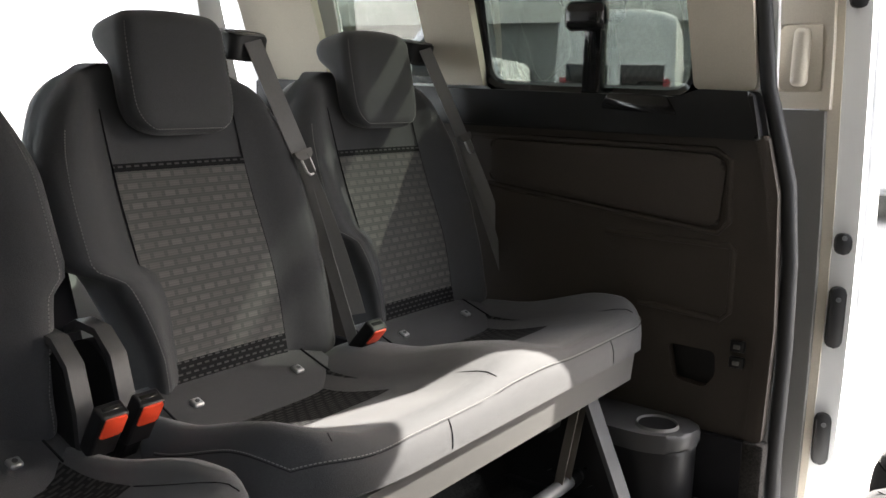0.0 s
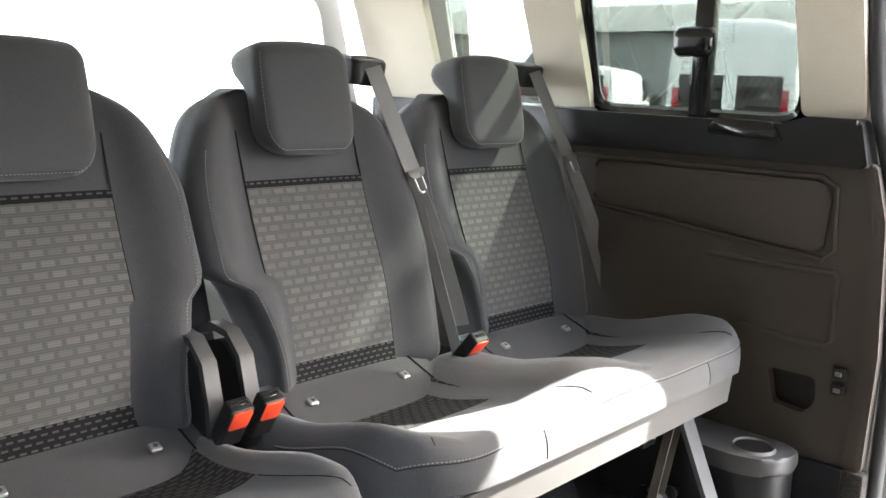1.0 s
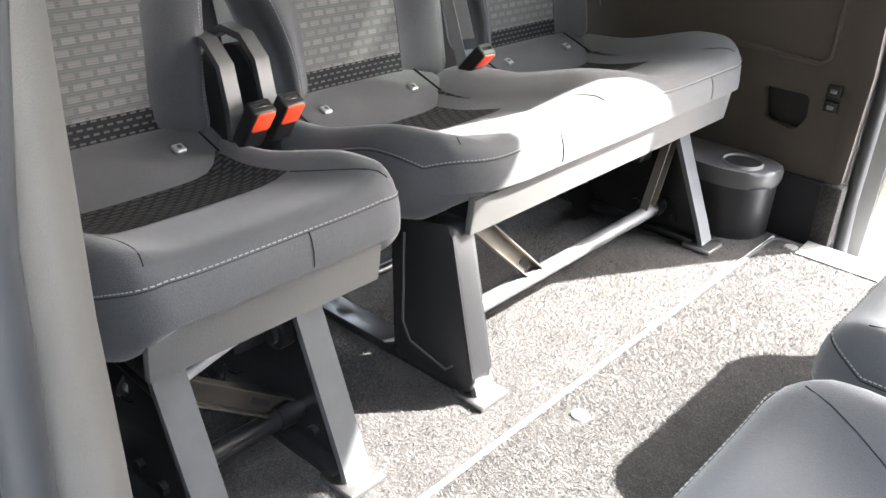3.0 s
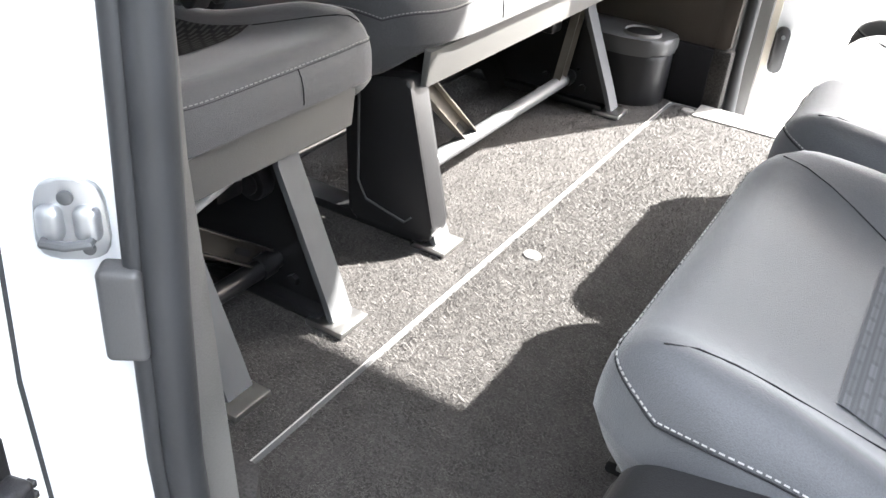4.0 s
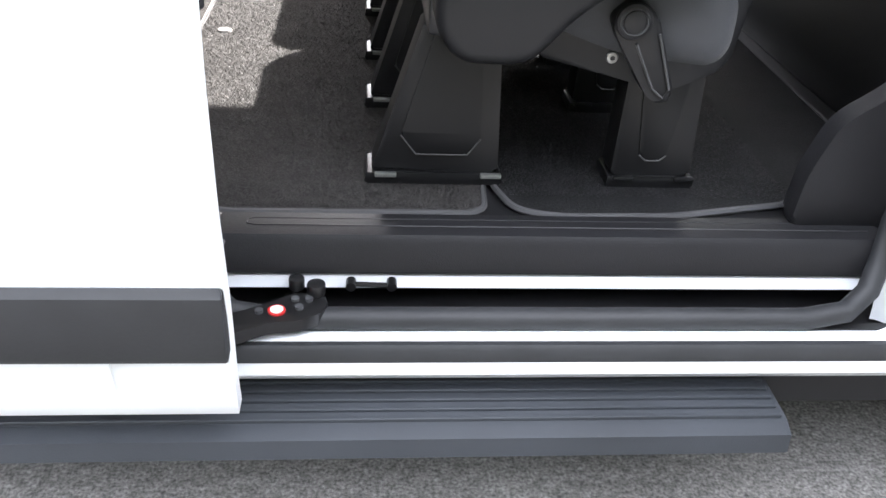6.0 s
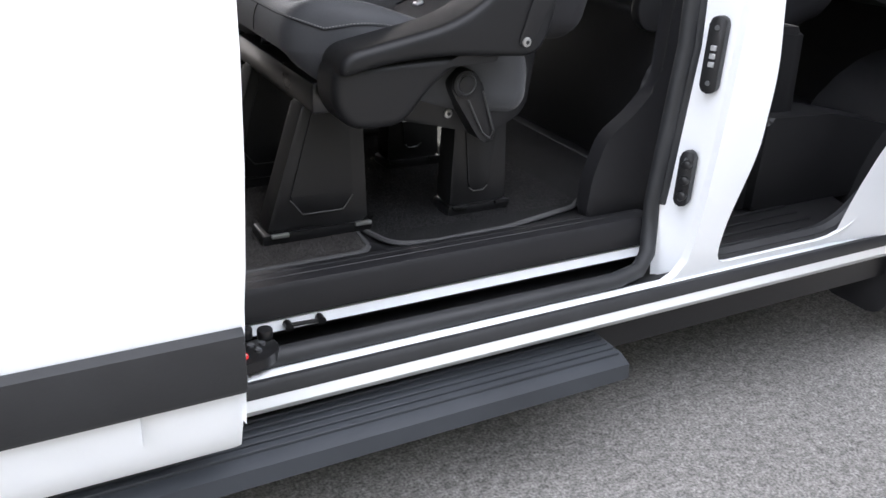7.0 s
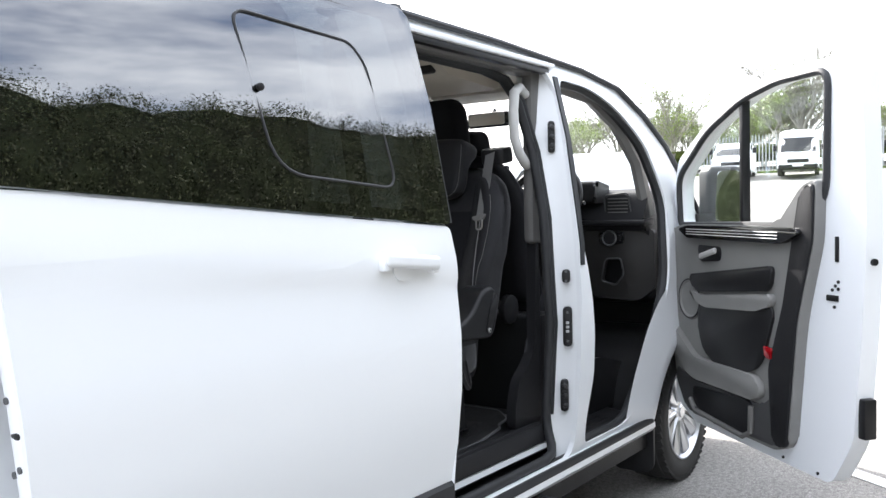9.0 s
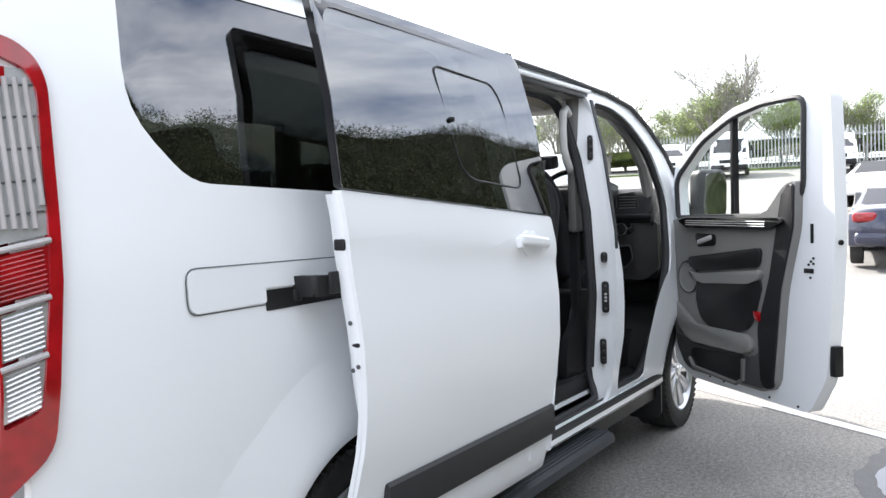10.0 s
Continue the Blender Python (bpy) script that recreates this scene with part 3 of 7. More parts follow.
# linings of the load space
part("side_lining", panel(rounded([(-2.9, 0.66), (-1.185, 0.66), (-1.18, 0.95), (-1.20, 1.28), (-1.23, 1.39), (-2.9, 1.40)], 0.01), [rounded([(-1.415, 0.868), (-1.295, 0.868), (-1.29, 0.81), (-1.315, 0.772), (-1.395, 0.780)], 0.015)], 0.03, lambda x, z: 1.115), LINING, van, "brown-grey moulded side lining")
part("side_lining", box((-1.435, 1.15, 0.75), (-1.275, 1.16, 0.89)), BLACK, van)
for pts in ([(-2.05, 1.115, 1.356), (-1.33, 1.115, 1.352), (-1.295, 1.115, 1.33), (-1.287, 1.115, 1.185), (-1.31, 1.115, 1.158), (-1.97, 1.115, 1.222)], [(-1.6, 1.115, 1.13), (-1.28, 1.115, 1.13), (-1.27, 1.115, 1.12), (-1.27, 1.115, 0.97), (-1.29, 1.115, 0.95), (-1.5, 1.115, 0.96)]):
    part("lining_rib", tube(pts, 0.008, 8), LINING, van)
part("lining_panel", prism(rounded([(-1.96, 1.235), (-1.31, 1.172), (-1.300, 1.32), (-1.33, 1.342), (-1.96, 1.345)], 0.02), 1.104, 1.116, "y", 0.012), LINING, van)
part("window_ledge", prism(rounded([(-2.9, 1.385), (-1.225, 1.38), (-1.25, 1.488), (-1.37, 1.492), (-1.43, 1.472), (-2.05, 1.482), (-2.9, 1.50)], 0.01), 1.085, 1.16, "y", 0.012), BLACK, van, "black window ledge")
part("ledge_grip", prism(rounded([(-1.62, 1.44), (-1.42, 1.43), (-1.45, 1.475), (-1.6, 1.48)], 0.01), 1.078, 1.09, "y", 0.005), GLOSS, van)
part("lower_lining", box((-2.9, 1.095, 0.49), (-1.205, 1.12, 0.665), 0.004), CLOTH_D, van, "black lower side lining")
part("pillar_trim", panel(rounded([(-1.40, 1.49), (-1.252, 1.49), (-1.262, 1.9), (-1.41, 1.9)], 0.02), [], 0.03, lambda x, z: 1.125 - 0.35 * (z - 1.49), (1.6, 1.7, 1.8)), BEIGE, van, "beige pillar trim")
part("pillar_trim", panel([(-2.17, 1.49), (-2.0, 1.49), (-2.01, 1.9), (-2.19, 1.9)], [], 0.03, lambda x, z: 1.12 - 0.35 * (z - 1.49), (1.6, 1.7, 1.8)), BEIGE, van, "beige pillar trim")
part("pillar_trim", panel([(-2.9, 1.40), (-2.57, 1.40), (-2.57, 1.9), (-2.9, 1.9)], [], 0.03, lambda x, z: 1.10 - 0.35 * (z - 1.49), (1.6, 1.7, 1.8)), BEIGE, van, "beige pillar trim")
for w_ in (win_l2,):
    part("window_seal", tube([(x, left_side(x, z) - 0.022, z) for x, z in w_], 0.020, 8, closed=True), GLOSS, van, "black window surround")
part("window_post", box((-1.688, 1.10, 1.46), (-1.634, 1.135, 1.86), 0.01), GLOSS, van, "black window divider")
part("window_latch", rbox((0.115, 0.05, 0.075), 0.024, 4, lambda v: v + Vector((-1.672, 1.085, 1.665))), GLOSS, van, "black window latch")
for z in (0.855, 0.895):
    part("socket", box((-1.256, 1.10, z - 0.014), (-1.221, 1.114, z + 0.014), 0.004), BLACK, van)
    part("socket", box((-1.246, 1.095, z - 0.005), (-1.231, 1.113, z + 0.005), 0.001, 1), PLASTIC_G, van)
# cup holder box on the wheel arch
part("cup_box", prism(rounded([(-1.70, 0.94), (-1.38, 0.94), (-1.312, 0.985), (-1.30, 1.1), (-1.70, 1.1)], 0.06), 0.49, 0.645, "z", 0.015), BLACK, van, "black wheel arch box")
cup = prism(rounded([(-1.70, 0.93), (-1.38, 0.93), (-1.305, 0.975), (-1.29, 1.1), (-1.70, 1.1)], 0.07), 0.645, 0.69, "z", 0.012)
part("cup_tray", cup, MIDGREY, van, "grey cup holder tray")
part("cup_well", disc((-1.385, 1.01, 0.6915), (0, 0, 1), 0.045, 0.004), BLACK, van)
part("cup_rim", lathe([(0.045, 0.69), (0.049, 0.698), (0.053, 0.69)], 24, m=Matrix.Translation((-1.385, 1.01, 0))), PLASTIC_G, van)
# jamb trims
part("jamb_trim", prism(rounded([(-1.215, 0.667), (-1.167, 0.667), (-1.161, 0.95), (-1.180, 1.26), (-1.213, 1.39), (-1.245, 1.39), (-1.215, 1.28), (-1.195, 0.95)], 0.01), 1.108, 1.145, "y", 0.008), LINING, van)
part("jamb_trim", box((-1.210, 1.098, 0.50), (-1.155, 1.145, 0.667), 0.01), CARPET, van)
part("door_seal", tube([(-1.135, 1.15, 0.47), (-1.145, 1.155, 0.62), (-1.145, 1.155, 0.9), (-1.152, 1.155, 1.1), (-1.17, 1.15, 1.28), (-1.205, 1.145, 1.41), (-1.228, 1.13, 1.5), (-1.245, 1.09, 1.7), (-1.24, 1.05, 1.84)], 0.018, 10), RUBBER, van)
part("lining_right", panel([(-2.9, 0.5), (-1.17, 0.5), (-1.20, 1.36), (-2.9, 1.36)], [], -0.03, lambda x, z: -0.835), LINING, van)
part("jamb_trim", sheet([[(x - 0.012 * max(0.0, z - 0.95) + (0.034 * max(0.0, (1.05 - z) / 0.385) if y > -0.83 else 0.0), y, z) for x, y in ((-1.20, -0.872), (-1.158, -0.868), (-1.150, -0.855), (-1.162, -0.828), (-1.200, -0.797), (-1.236, -0.774), (-1.248, -0.766), (-1.28, -0.764))] for z in (0.655, 0.75, 0.85, 0.95, 1.05, 1.2, 1.43)]), TRIM, van, "grey plastic rear doorway trim", smooth=60)
part("jamb_trim", prism(rounded([(-1.22, -0.862), (-1.140, -0.862), (-1.120, -0.82), (-1.155, -0.770), (-1.24, -0.768)], 0.010), 0.50, 0.665, "z"), CARPET, van)
part("jamb_trim", prism(rounded([(-1.22, -0.835), (-1.15, -0.835), (-1.145, -0.81), (-1.24, -0.78)], 0.010), 1.42, 1.86, "z"), BEIGE, van)

# Unseen left pillar trim, added to keep the sun off the floor.
part("pillar_trim", box((-0.04, 1.02, 0.5), (0.14, 1.1, 1.87), 0.03), PLASTIC_G, van, "grey left pillar trim")
# white door jambs of the right doorway, with their fittings
def jamb(xa, xb):
    rows = []
    for z in [0.385 + (1.865 - 0.385) * i / 14 for i in range(15)]:
        yo = right_side(0, z) + 0.006
        yi = yo + float(np.interp(z, [0.385, 0.55, 1.2, 1.9], [0.06, 0.11, 0.13, 0.10])) + (0.025 if xa < -0.6 else 0.0)
        lift = (float(np.interp(z, [1.18, 1.42, 1.80], [0.0, 0.015, 0.042])) if xa > -0.6 else 0.0)
        rows.append([(xa + lift * (1 - u) + (xb - xa) * u, yo + (yi - yo) * w, z) for u, w in ((0, 0), (0.03, 0.05), (0.12, 0.28), (0.45, 0.8), (0.8, 0.97), (1.0, 1.0))])
    return sheet(rows)


part("door_jamb", jamb(-0.028, -0.064), PAINT, van, "white front jamb of the side doorway", smooth=60)
part("door_jamb", jamb(-1.272, -1.135), PAINT, van, "white rear jamb of the side doorway", smooth=60)
part("door_jamb", box((-1.26, -0.905, 1.868), (0.03, -0.80, 1.888), 0.006), PAINT, van, "white header of the side doorway")
# Solid black bar gives the darkness of the track's deep channel.
part("track_shade", box((-1.26, -0.895, 1.845), (0.0, -0.865, 1.868), 0.004), BLACK, van, "black bar for the shade in the upper door track")
SEAL = [(-0.066, 0.55), (-0.062, 0.9), (-0.06, 1.3), (-0.065, 1.55), (-0.095, 1.74), (-0.17, 1.82), (-0.3, 1.84), (-1.0, 1.845), (-1.11, 1.82), (-1.145, 1.74), (-1.145, 1.45), (-1.13, 1.2), (-1.13, 0.95), (-1.138, 0.78), (-1.138, 0.65), (-1.136, 0.55)]
seal_path = [(x - (0.004 if x < -1.05 else 0.0), right_side(x, z) + (0.146 if x < -1.05 else 0.115), z) for x, z in SEAL]
SEAL_LOW = [(-1.13, -0.905, 0.49), (-1.115, -0.93, 0.445), (-1.08, -0.952, 0.42), (-1.02, -0.960, 0.412), (-0.6, -0.960, 0.412), (-0.2, -0.960, 0.412), (-0.13, -0.952, 0.42), (-0.09, -0.93, 0.445), (-0.07, -0.905, 0.49)]
part("door_seal", tube(seal_path + SEAL_LOW, 0.018, 12, closed=True), RUBBER, van, "black rubber door seal")
part("door_seal", tube([(x + (0.016 if x > -0.6 else -0.016), y - 0.014, z) for x, y, z in seal_path], 0.010, 10), RUBBER, van, "black rubber door seal")
part("pillar_strip", panel(rounded([(-0.027, 1.12), (0.000, 1.12), (0.020, 1.40), (0.050, 1.84), (0.016, 1.84), (-0.012, 1.42)], 0.003), [], 0.006, lambda x, z: right_side(x, z) - 0.006, (1.2, 1.33, 1.45, 1.6, 1.72)), RUBBER, van, "black rubber strip on the pillar")
for (x, z, w, h, label) in ((-0.054, 1.08, 0.03, 0.05, "round black door buffer"), (-0.047, 0.89, 0.034, 0.15, "black contact plate"), (-0.054, 0.63, 0.03, 0.12, "black lower door catch"), (-0.020, 1.605, 0.026, 0.12, "black upper door catch")):
    y = right_side(0, z) + 0.048
    fit_ = Matrix.Translation((x, y, z)) @ pose(0, 0, 0, 0, 0, -66)
    b = part("jamb_fitting", prism(rounded([(-w / 2, -h / 2), (w / 2, -h / 2), (w / 2, h / 2), (-w / 2, h / 2)], w * 0.45), -0.014, 0.01, "y", 0.004), BLACK, van, label, at=fit_)
    for s in (-1, 1):
        part("screw", disc((0, -0.015, s * h * 0.36), (0, 1, 0), 0.005, 0.004, 10), GREYMET, b)
    for k in (-0.034, 0.0, 0.034) if 0.11 < h < 0.13 else ():
        part("catch_pin", disc((0.004, -0.016, k), (0, 1, 0), 0.010, 0.016, 12, 0.003), BLACKMET, b)
    if h > 0.13:
        for k in range(3):
            part("contact", box((-0.006, -0.018, -0.022 + 0.016 * k), (0.006, -0.012, -0.012 + 0.016 * k), 0.001, 1), SATIN, b)
# striker and buffer on the rear jamb
st = Matrix.Translation((-1.196, right_side(0, 1.0) + 0.118, 1.020)) @ pose(0, 0, 0, 0, 0, 38)
plate = part("striker_plate", prism(rounded([(-0.028, -0.032), (0.028, -0.032), (0.026, 0.036), (-0.022, 0.036)], 0.018), -0.004, 0.003, "y", 0.002), SATIN, van, "bright steel lock striker", at=st)
for x in (-0.013, 0.014):
    part("striker_boss", rbox((0.020, 0.016, 0.030), 0.0075, 3, lambda v, x=x: v + Vector((x, -0.006, 0.001))), SATIN, plate)
part("striker_loop", tube([(-0.016, -0.004, -0.010), (-0.017, -0.018, -0.010), (0.0, -0.022, -0.010), (0.016, -0.018, -0.010), (0.017, -0.004, -0.010)], 0.004, 8), GREYMET, plate)
part("screw", disc((0, -0.005, 0.022), (0, 1, 0), 0.006, 0.004, 16, 0.001), GREYMET, plate)
part("screw", disc((0.012, -0.005, -0.022), (0, 1, 0), 0.005, 0.004, 16, 0.001), GREYMET, plate)
part("jamb_buffer", rbox((0.034, 0.026, 0.085), 0.006, 3), MIDGREY, van, "grey rubber buffer", at=Matrix.Translation((-1.156, right_side(0, 0.9) + 0.122, 0.95)) @ pose(0, 0, 0, 0, 0, 35))
part("pillar_base", prism(rounded([(-0.20, 0.50), (0.0, 0.50), (0.0, 1.25), (-0.03, 1.2), (-0.042, 0.80), (-0.10, 0.735), (-0.165, 0.69), (-0.195, 0.60)], 0.03), -0.84, -0.80, "y", 0.008), PLASTIC, van, "dark plastic pillar foot trim")
part("pillar_trim", box((-0.06, -0.85, 1.2), (0.06, -0.80, 1.9), 0.02), PLASTIC_G, van)
part("grab_handle", tube([(-0.06, -0.82, 1.77), (-0.12, -0.83, 1.79), (-0.17, -0.84, 1.765), (-0.18, -0.84, 1.70), (-0.175, -0.84, 1.60), (-0.14, -0.84, 1.54), (-0.08, -0.83, 1.505), (-0.05, -0.82, 1.50)], 0.019, 12), surface("pale_grey_plastic", (0.55, 0.55, 0.54), rough=0.55), van, "pale grey grab handle")
part("headliner", box((-2.9, -0.80, 1.872), (0.62, 1.0, 1.892), 0.004), BEIGE, van, "pale beige headlining")
part("header_trim", box((-1.3, -0.845, 1.84), (0.1, -0.78, 1.875), 0.012), PLASTIC_G, van)
part("roof_console", prism(rounded([(-0.36, 1.825), (-0.02, 1.805), (0.06, 1.872), (-0.44, 1.874)], 0.02), -0.68, -0.36, "y", 0.02), BEIGE, van, "beige roof console")
part("console_screen", prism(rounded([(-0.64, 1.832), (-0.40, 1.832), (-0.40, 1.862), (-0.64, 1.862)], 0.008), -0.415, -0.385, "x", 0.004), BLACK, van, "dark opening of the roof console")
part("visor", box((0.28, -0.65, 1.845), (0.52, -0.12, 1.868), 0.01), BEIGE, van, "folded beige sun visor")
part("visor", box((0.28, 0.30, 1.845), (0.52, 0.85, 1.868), 0.01), BEIGE, van, "folded beige sun visor")


# ---- doors ----
def slide_surface(x, z):
    return right_side(-1.2, z) - 0.155


DOOR_LOW = rounded([(-2.255, 0.36), (-1.052, 0.348), (-1.050, 0.44), (-1.043, 1.1), (-1.064, 1.285), (-2.27, 1.37), (-2.255, 1.15), (-2.225, 0.8), (-2.235, 0.6)], [0.03, 0.014, 0.03, 0.05, 0.02, 0.01, 0.1, 0.1, 0.1])


def crease(x, z):
    """The skin of the door, with a crease below the handle and a tuck at the lower edge."""
    zc = 1.115 + 0.085 * (-1.03 - x)
    d = z - zc
    return slide_surface(x, z) + (0.010 * math.exp(-(d / 0.03) ** 2) if d > 0 else 0.010 * math.exp(-(d / 0.16) ** 2)) + 0.028 * min(1.0, max(0.0, (0.85 - z) / 0.28)) ** 1.5 + 0.02 * max(0.0, (0.45 - z) / 0.15) ** 2


sdoor = part("sliding_door", panel(DOOR_LOW, [], 0.028, crease, [0.36, 0.40, 0.45, 0.55, 0.7, 0.85, 0.95, 1.0, 1.04, 1.07, 1.09, 1.105, 1.12, 1.135, 1.15, 1.17, 1.2, 1.25, 1.3], [-2.1, -1.9, -1.7, -1.5, -1.3, -1.15]), PAINT, van, "white sliding door pushed back open", smooth=35)
GLASS_OUT = rounded([(-2.27, 1.375), (-1.065, 1.29), (-1.085, 1.85), (-1.11, 1.875), (-2.235, 1.89)], [0.01, 0.02, 0.03, 0.03, 0.02])
GLASS_IN = rounded([(-2.235, 1.40), (-1.10, 1.32), (-1.12, 1.83), (-2.20, 1.85)], 0.06)
part("window_frame", panel(GLASS_OUT, [GLASS_IN], 0.02, slide_surface, (1.45, 1.6, 1.72)), GLOSS, sdoor, "black window surround")
pane = part("window_pane", panel(GLASS_OUT, [], 0.004, lambda x, z: slide_surface(x, z) - 0.006, (1.45, 1.6, 1.72)), TINT, sdoor, "dark tinted side glass")
LIGHT = rounded([(-1.668, 1.412), (-1.272, 1.383), (-1.315, 1.69), (-1.355, 1.738), (-1.722, 1.757)], [0.09, 0.05, 0.07, 0.06, 0.05], 6)
part("pane_seal", tube([(x, slide_surface(x, z) - 0.006, z) for x, z in LIGHT], 0.0034, 6, closed=True), RUBBER, sdoor, "black seal of the opening pane")
part("pane_latch", disc((-1.684, slide_surface(0, 1.59) - 0.012, 1.590), (0, 1, 0), 0.0085, 0.012, 14, 0.003), BLACK, sdoor)
part("edge_trim", panel([(-1.085, 1.30), (-1.055, 1.295), (-1.085, 1.885), (-1.115, 1.885)], [], 0.06, lambda x, z: slide_surface(x, z) - 0.003, (1.45, 1.6, 1.72)), BLACK, sdoor)
rows = []
for z in (0.42, 0.5, 0.6, 0.7, 0.8, 0.9, 1.0, 1.1, 1.2, 1.27, 1.45, 1.6, 1.75, 1.86):
    ys = slide_surface(0, z)
    k = 0.0 if z < 1.1 else 0.022 * min(1.0, (z - 1.1) / 0.19)
    rows.append([(x - k, ys + d, z) for x, d in ((-1.050, 0.012), (-1.054, 0.035), (-1.065, 0.075), (-1.083, 0.138), (-1.091, 0.149), (-1.105, 0.150), (-1.18, 0.145), (-1.20, 0.10), (-1.20, 0.02))])
part("door_edge", sheet(rows), PAINT, sdoor, "white folded front edge of the door", smooth=50)
part("inner_panel", panel(rounded([(-2.15, 0.42), (-1.215, 0.42), (-1.215, 1.30), (-2.15, 1.35)], 0.04), [], 0.04, lambda x, z: slide_surface(x, z) + 0.03, LEVELS), PAINT, sdoor)
part("edge_line", tube([(-1.0925 - (0.0 if z < 1.1 else 0.022 * min(1.0, (z - 1.1) / 0.19)), slide_surface(0, z) + 0.150, z) for z in (0.42, 0.6, 0.8, 1.0, 1.1, 1.2, 1.29, 1.45, 1.6, 1.75, 1.86)], 0.0028, 6), RUBBER, sdoor)
yh = crease(-1.28, 1.195)
part("handle_recess", prism(rounded([(-1.32, 1.155), (-1.23, 1.155), (-1.22, 1.24), (-1.33, 1.24)], 0.045, 6), yh - 0.003, yh + 0.004, "y", 0.003), PAINT, sdoor)
part("door_handle", rbox((0.215, 0.026, 0.036), 0.012, 5, lambda v: Vector((v.x - 1.265, v.y + yh - 0.020 + 0.5 * v.x ** 2, v.z + 1.204 - 0.09 * v.x))), PAINT, sdoor, "white pull handle")
part("handle_post", box((-1.375, yh - 0.02, 1.185), (-1.345, yh + 0.004, 1.22), 0.006), PAINT, sdoor)
part("handle_post", box((-1.185, yh - 0.02, 1.17), (-1.155, yh + 0.004, 1.20), 0.006), PAINT, sdoor)
ys = crease(-1.5, 0.55)
part("rubbing_strip", prism([(ys + 0.006, 0.585), (ys - 0.012, 0.598), (ys - 0.022, 0.588), (ys - 0.024, 0.50), (ys - 0.016, 0.488), (ys + 0.006, 0.492)], -2.11, -1.05, "x", 0.004), RUBBER, sdoor, "dark grey rubbing strip")
for z, h, lab in ((1.10, 0.045, "round black buffer cup"), (0.930, 0.135, "black contact plate"), (0.615, 0.12, "black lower lock")):
    q = Matrix.Translation((-1.076, slide_surface(0, z) + 0.104, z)) @ pose(0, 0, 0, 0, 0, 16)
    b = part("edge_fitting", prism(rounded([(-0.016, -h / 2), (0.016, -h / 2), (0.016, h / 2), (-0.016, h / 2)], 0.0155), -0.004, 0.006, "x", 0.003), BLACK, sdoor, lab, at=q)
    for s in (-1, 1) if h > 0.06 else ():
        part("screw", lathe([(0.0, 0.003), (0.004, 0.004), (0.006, 0.002), (0.0085, 0.003), (0.009, 0.0)], 14, m=Matrix.Translation((0.006, 0, s * h * 0.37)) @ pose(0, 0, 0, 0, 90, 0)), BLACK, b)
    if 0.8 < z < 1.0:
        part("contact_block", rbox((0.022, 0.022, 0.052), 0.006, 3, lambda v: v + Vector((0.012, 0.006, 0))), PLASTIC, b)
        for k in range(5):
            part("contact_pin", box((0.014, 0.016, -0.02 + 0.009 * k), (0.021, 0.020, -0.015 + 0.009 * k), 0.001, 1), BLACK, b)
    if z < 0.7:
        for k in (0.018, -0.022):
            part("edge_pin", tube([(0.0, 0.004, k), (0.014, 0.016, k - 0.002), (0.018, 0.030, k - 0.002)], 0.0042, 8), GREYMET if k < 0 else BLACKMET, b)
    if h < 0.05:
        part("cup_ring", lathe([(0.010, 0.0), (0.013, 0.005), (0.017, 0.0)], 20, m=Matrix.Translation((0.005, 0, 0)) @ pose(0, 0, 0, 0, 90, 0)), PLASTIC, b)
# rear edge of the door, with its recess, holes and hinge bracket
rows = []
for z in (0.40, 0.5, 0.62, 0.72, 0.80, 0.88, 0.95, 1.02, 1.09, 1.15, 1.22, 1.30, 1.36):
    xe = float(np.interp(z, [0.36, 0.6, 0.8, 1.15, 1.37], [-2.255, -2.235, -2.225, -2.255, -2.27]))
    deep = float(np.interp(z, [0.40, 0.72, 0.90, 1.36], [0.010, 0.014, 0.045, 0.050]))
    yo = crease(-2.2, z) + 0.004
    rows.append([(xe + 0.006, yo, z), (xe - 0.002, yo + 0.010, z), (xe - 0.004, yo + deep * 0.6, z), (xe + 0.004, yo + deep, z), (xe + 0.04, yo + deep + 0.004, z)])
part("door_edge", sheet(rows), PAINT, sdoor, "white folded rear edge of the door", smooth=60)
for z, w, h in ((1.235, 0.034, 0.030), (0.985, 0.026, 0.016)):
    part("edge_recess", box((-2.268 if z > 1.1 else -2.245, crease(-2.2, z) + 0.012, z - h / 2), (-2.255 if z > 1.1 else -2.232, crease(-2.2, z) + 0.012 + w, z + h / 2), 0.006), BLACK, sdoor)
for z, d in ((1.04, 0.030), (0.93, 0.020), (0.92, 0.036)):
    part("edge_hole", disc((-2.248 if z > 1 else -2.237, crease(-2.2, z) + d, z), (1, 0, 0), 0.006, 0.008, 10), GREYMET, sdoor)
# lower roller arm
arm = part("roller_arm", prism(rounded([(-1.20, -1.07), (-1.10, -1.045), (-1.02, -1.0), (-0.975, -0.995), (-0.945, -0.975), (-0.935, -0.945), (-0.95, -0.925), (-0.985, -0.925), (-1.03, -0.955), (-1.12, -1.0), (-1.20, -1.03)], 0.012), 0.414, 0.434, "z", 0.004), BLACKMET, van, "black roller arm of the sliding door")
part("badge", disc((-1.01, -0.972, 0.4352), (0, 0, 1), 0.013, 0.003), surface("badge_red", (0.5, 0.02, 0.02)), arm, "round red warning badge")
part("badge", disc((-1.01, -0.972, 0.4365), (0, 0, 1), 0.0095, 0.003), surface("badge_white", (0.75, 0.73, 0.7)), arm)
for x, y in ((-1.035, -0.975), (-0.978, -0.965), (-0.965, -0.945), (-0.985, -0.945)):
    part("bolt", disc((x, y, 0.436), (0, 0, 1), 0.006, 0.006, 10), GREYMET, arm)
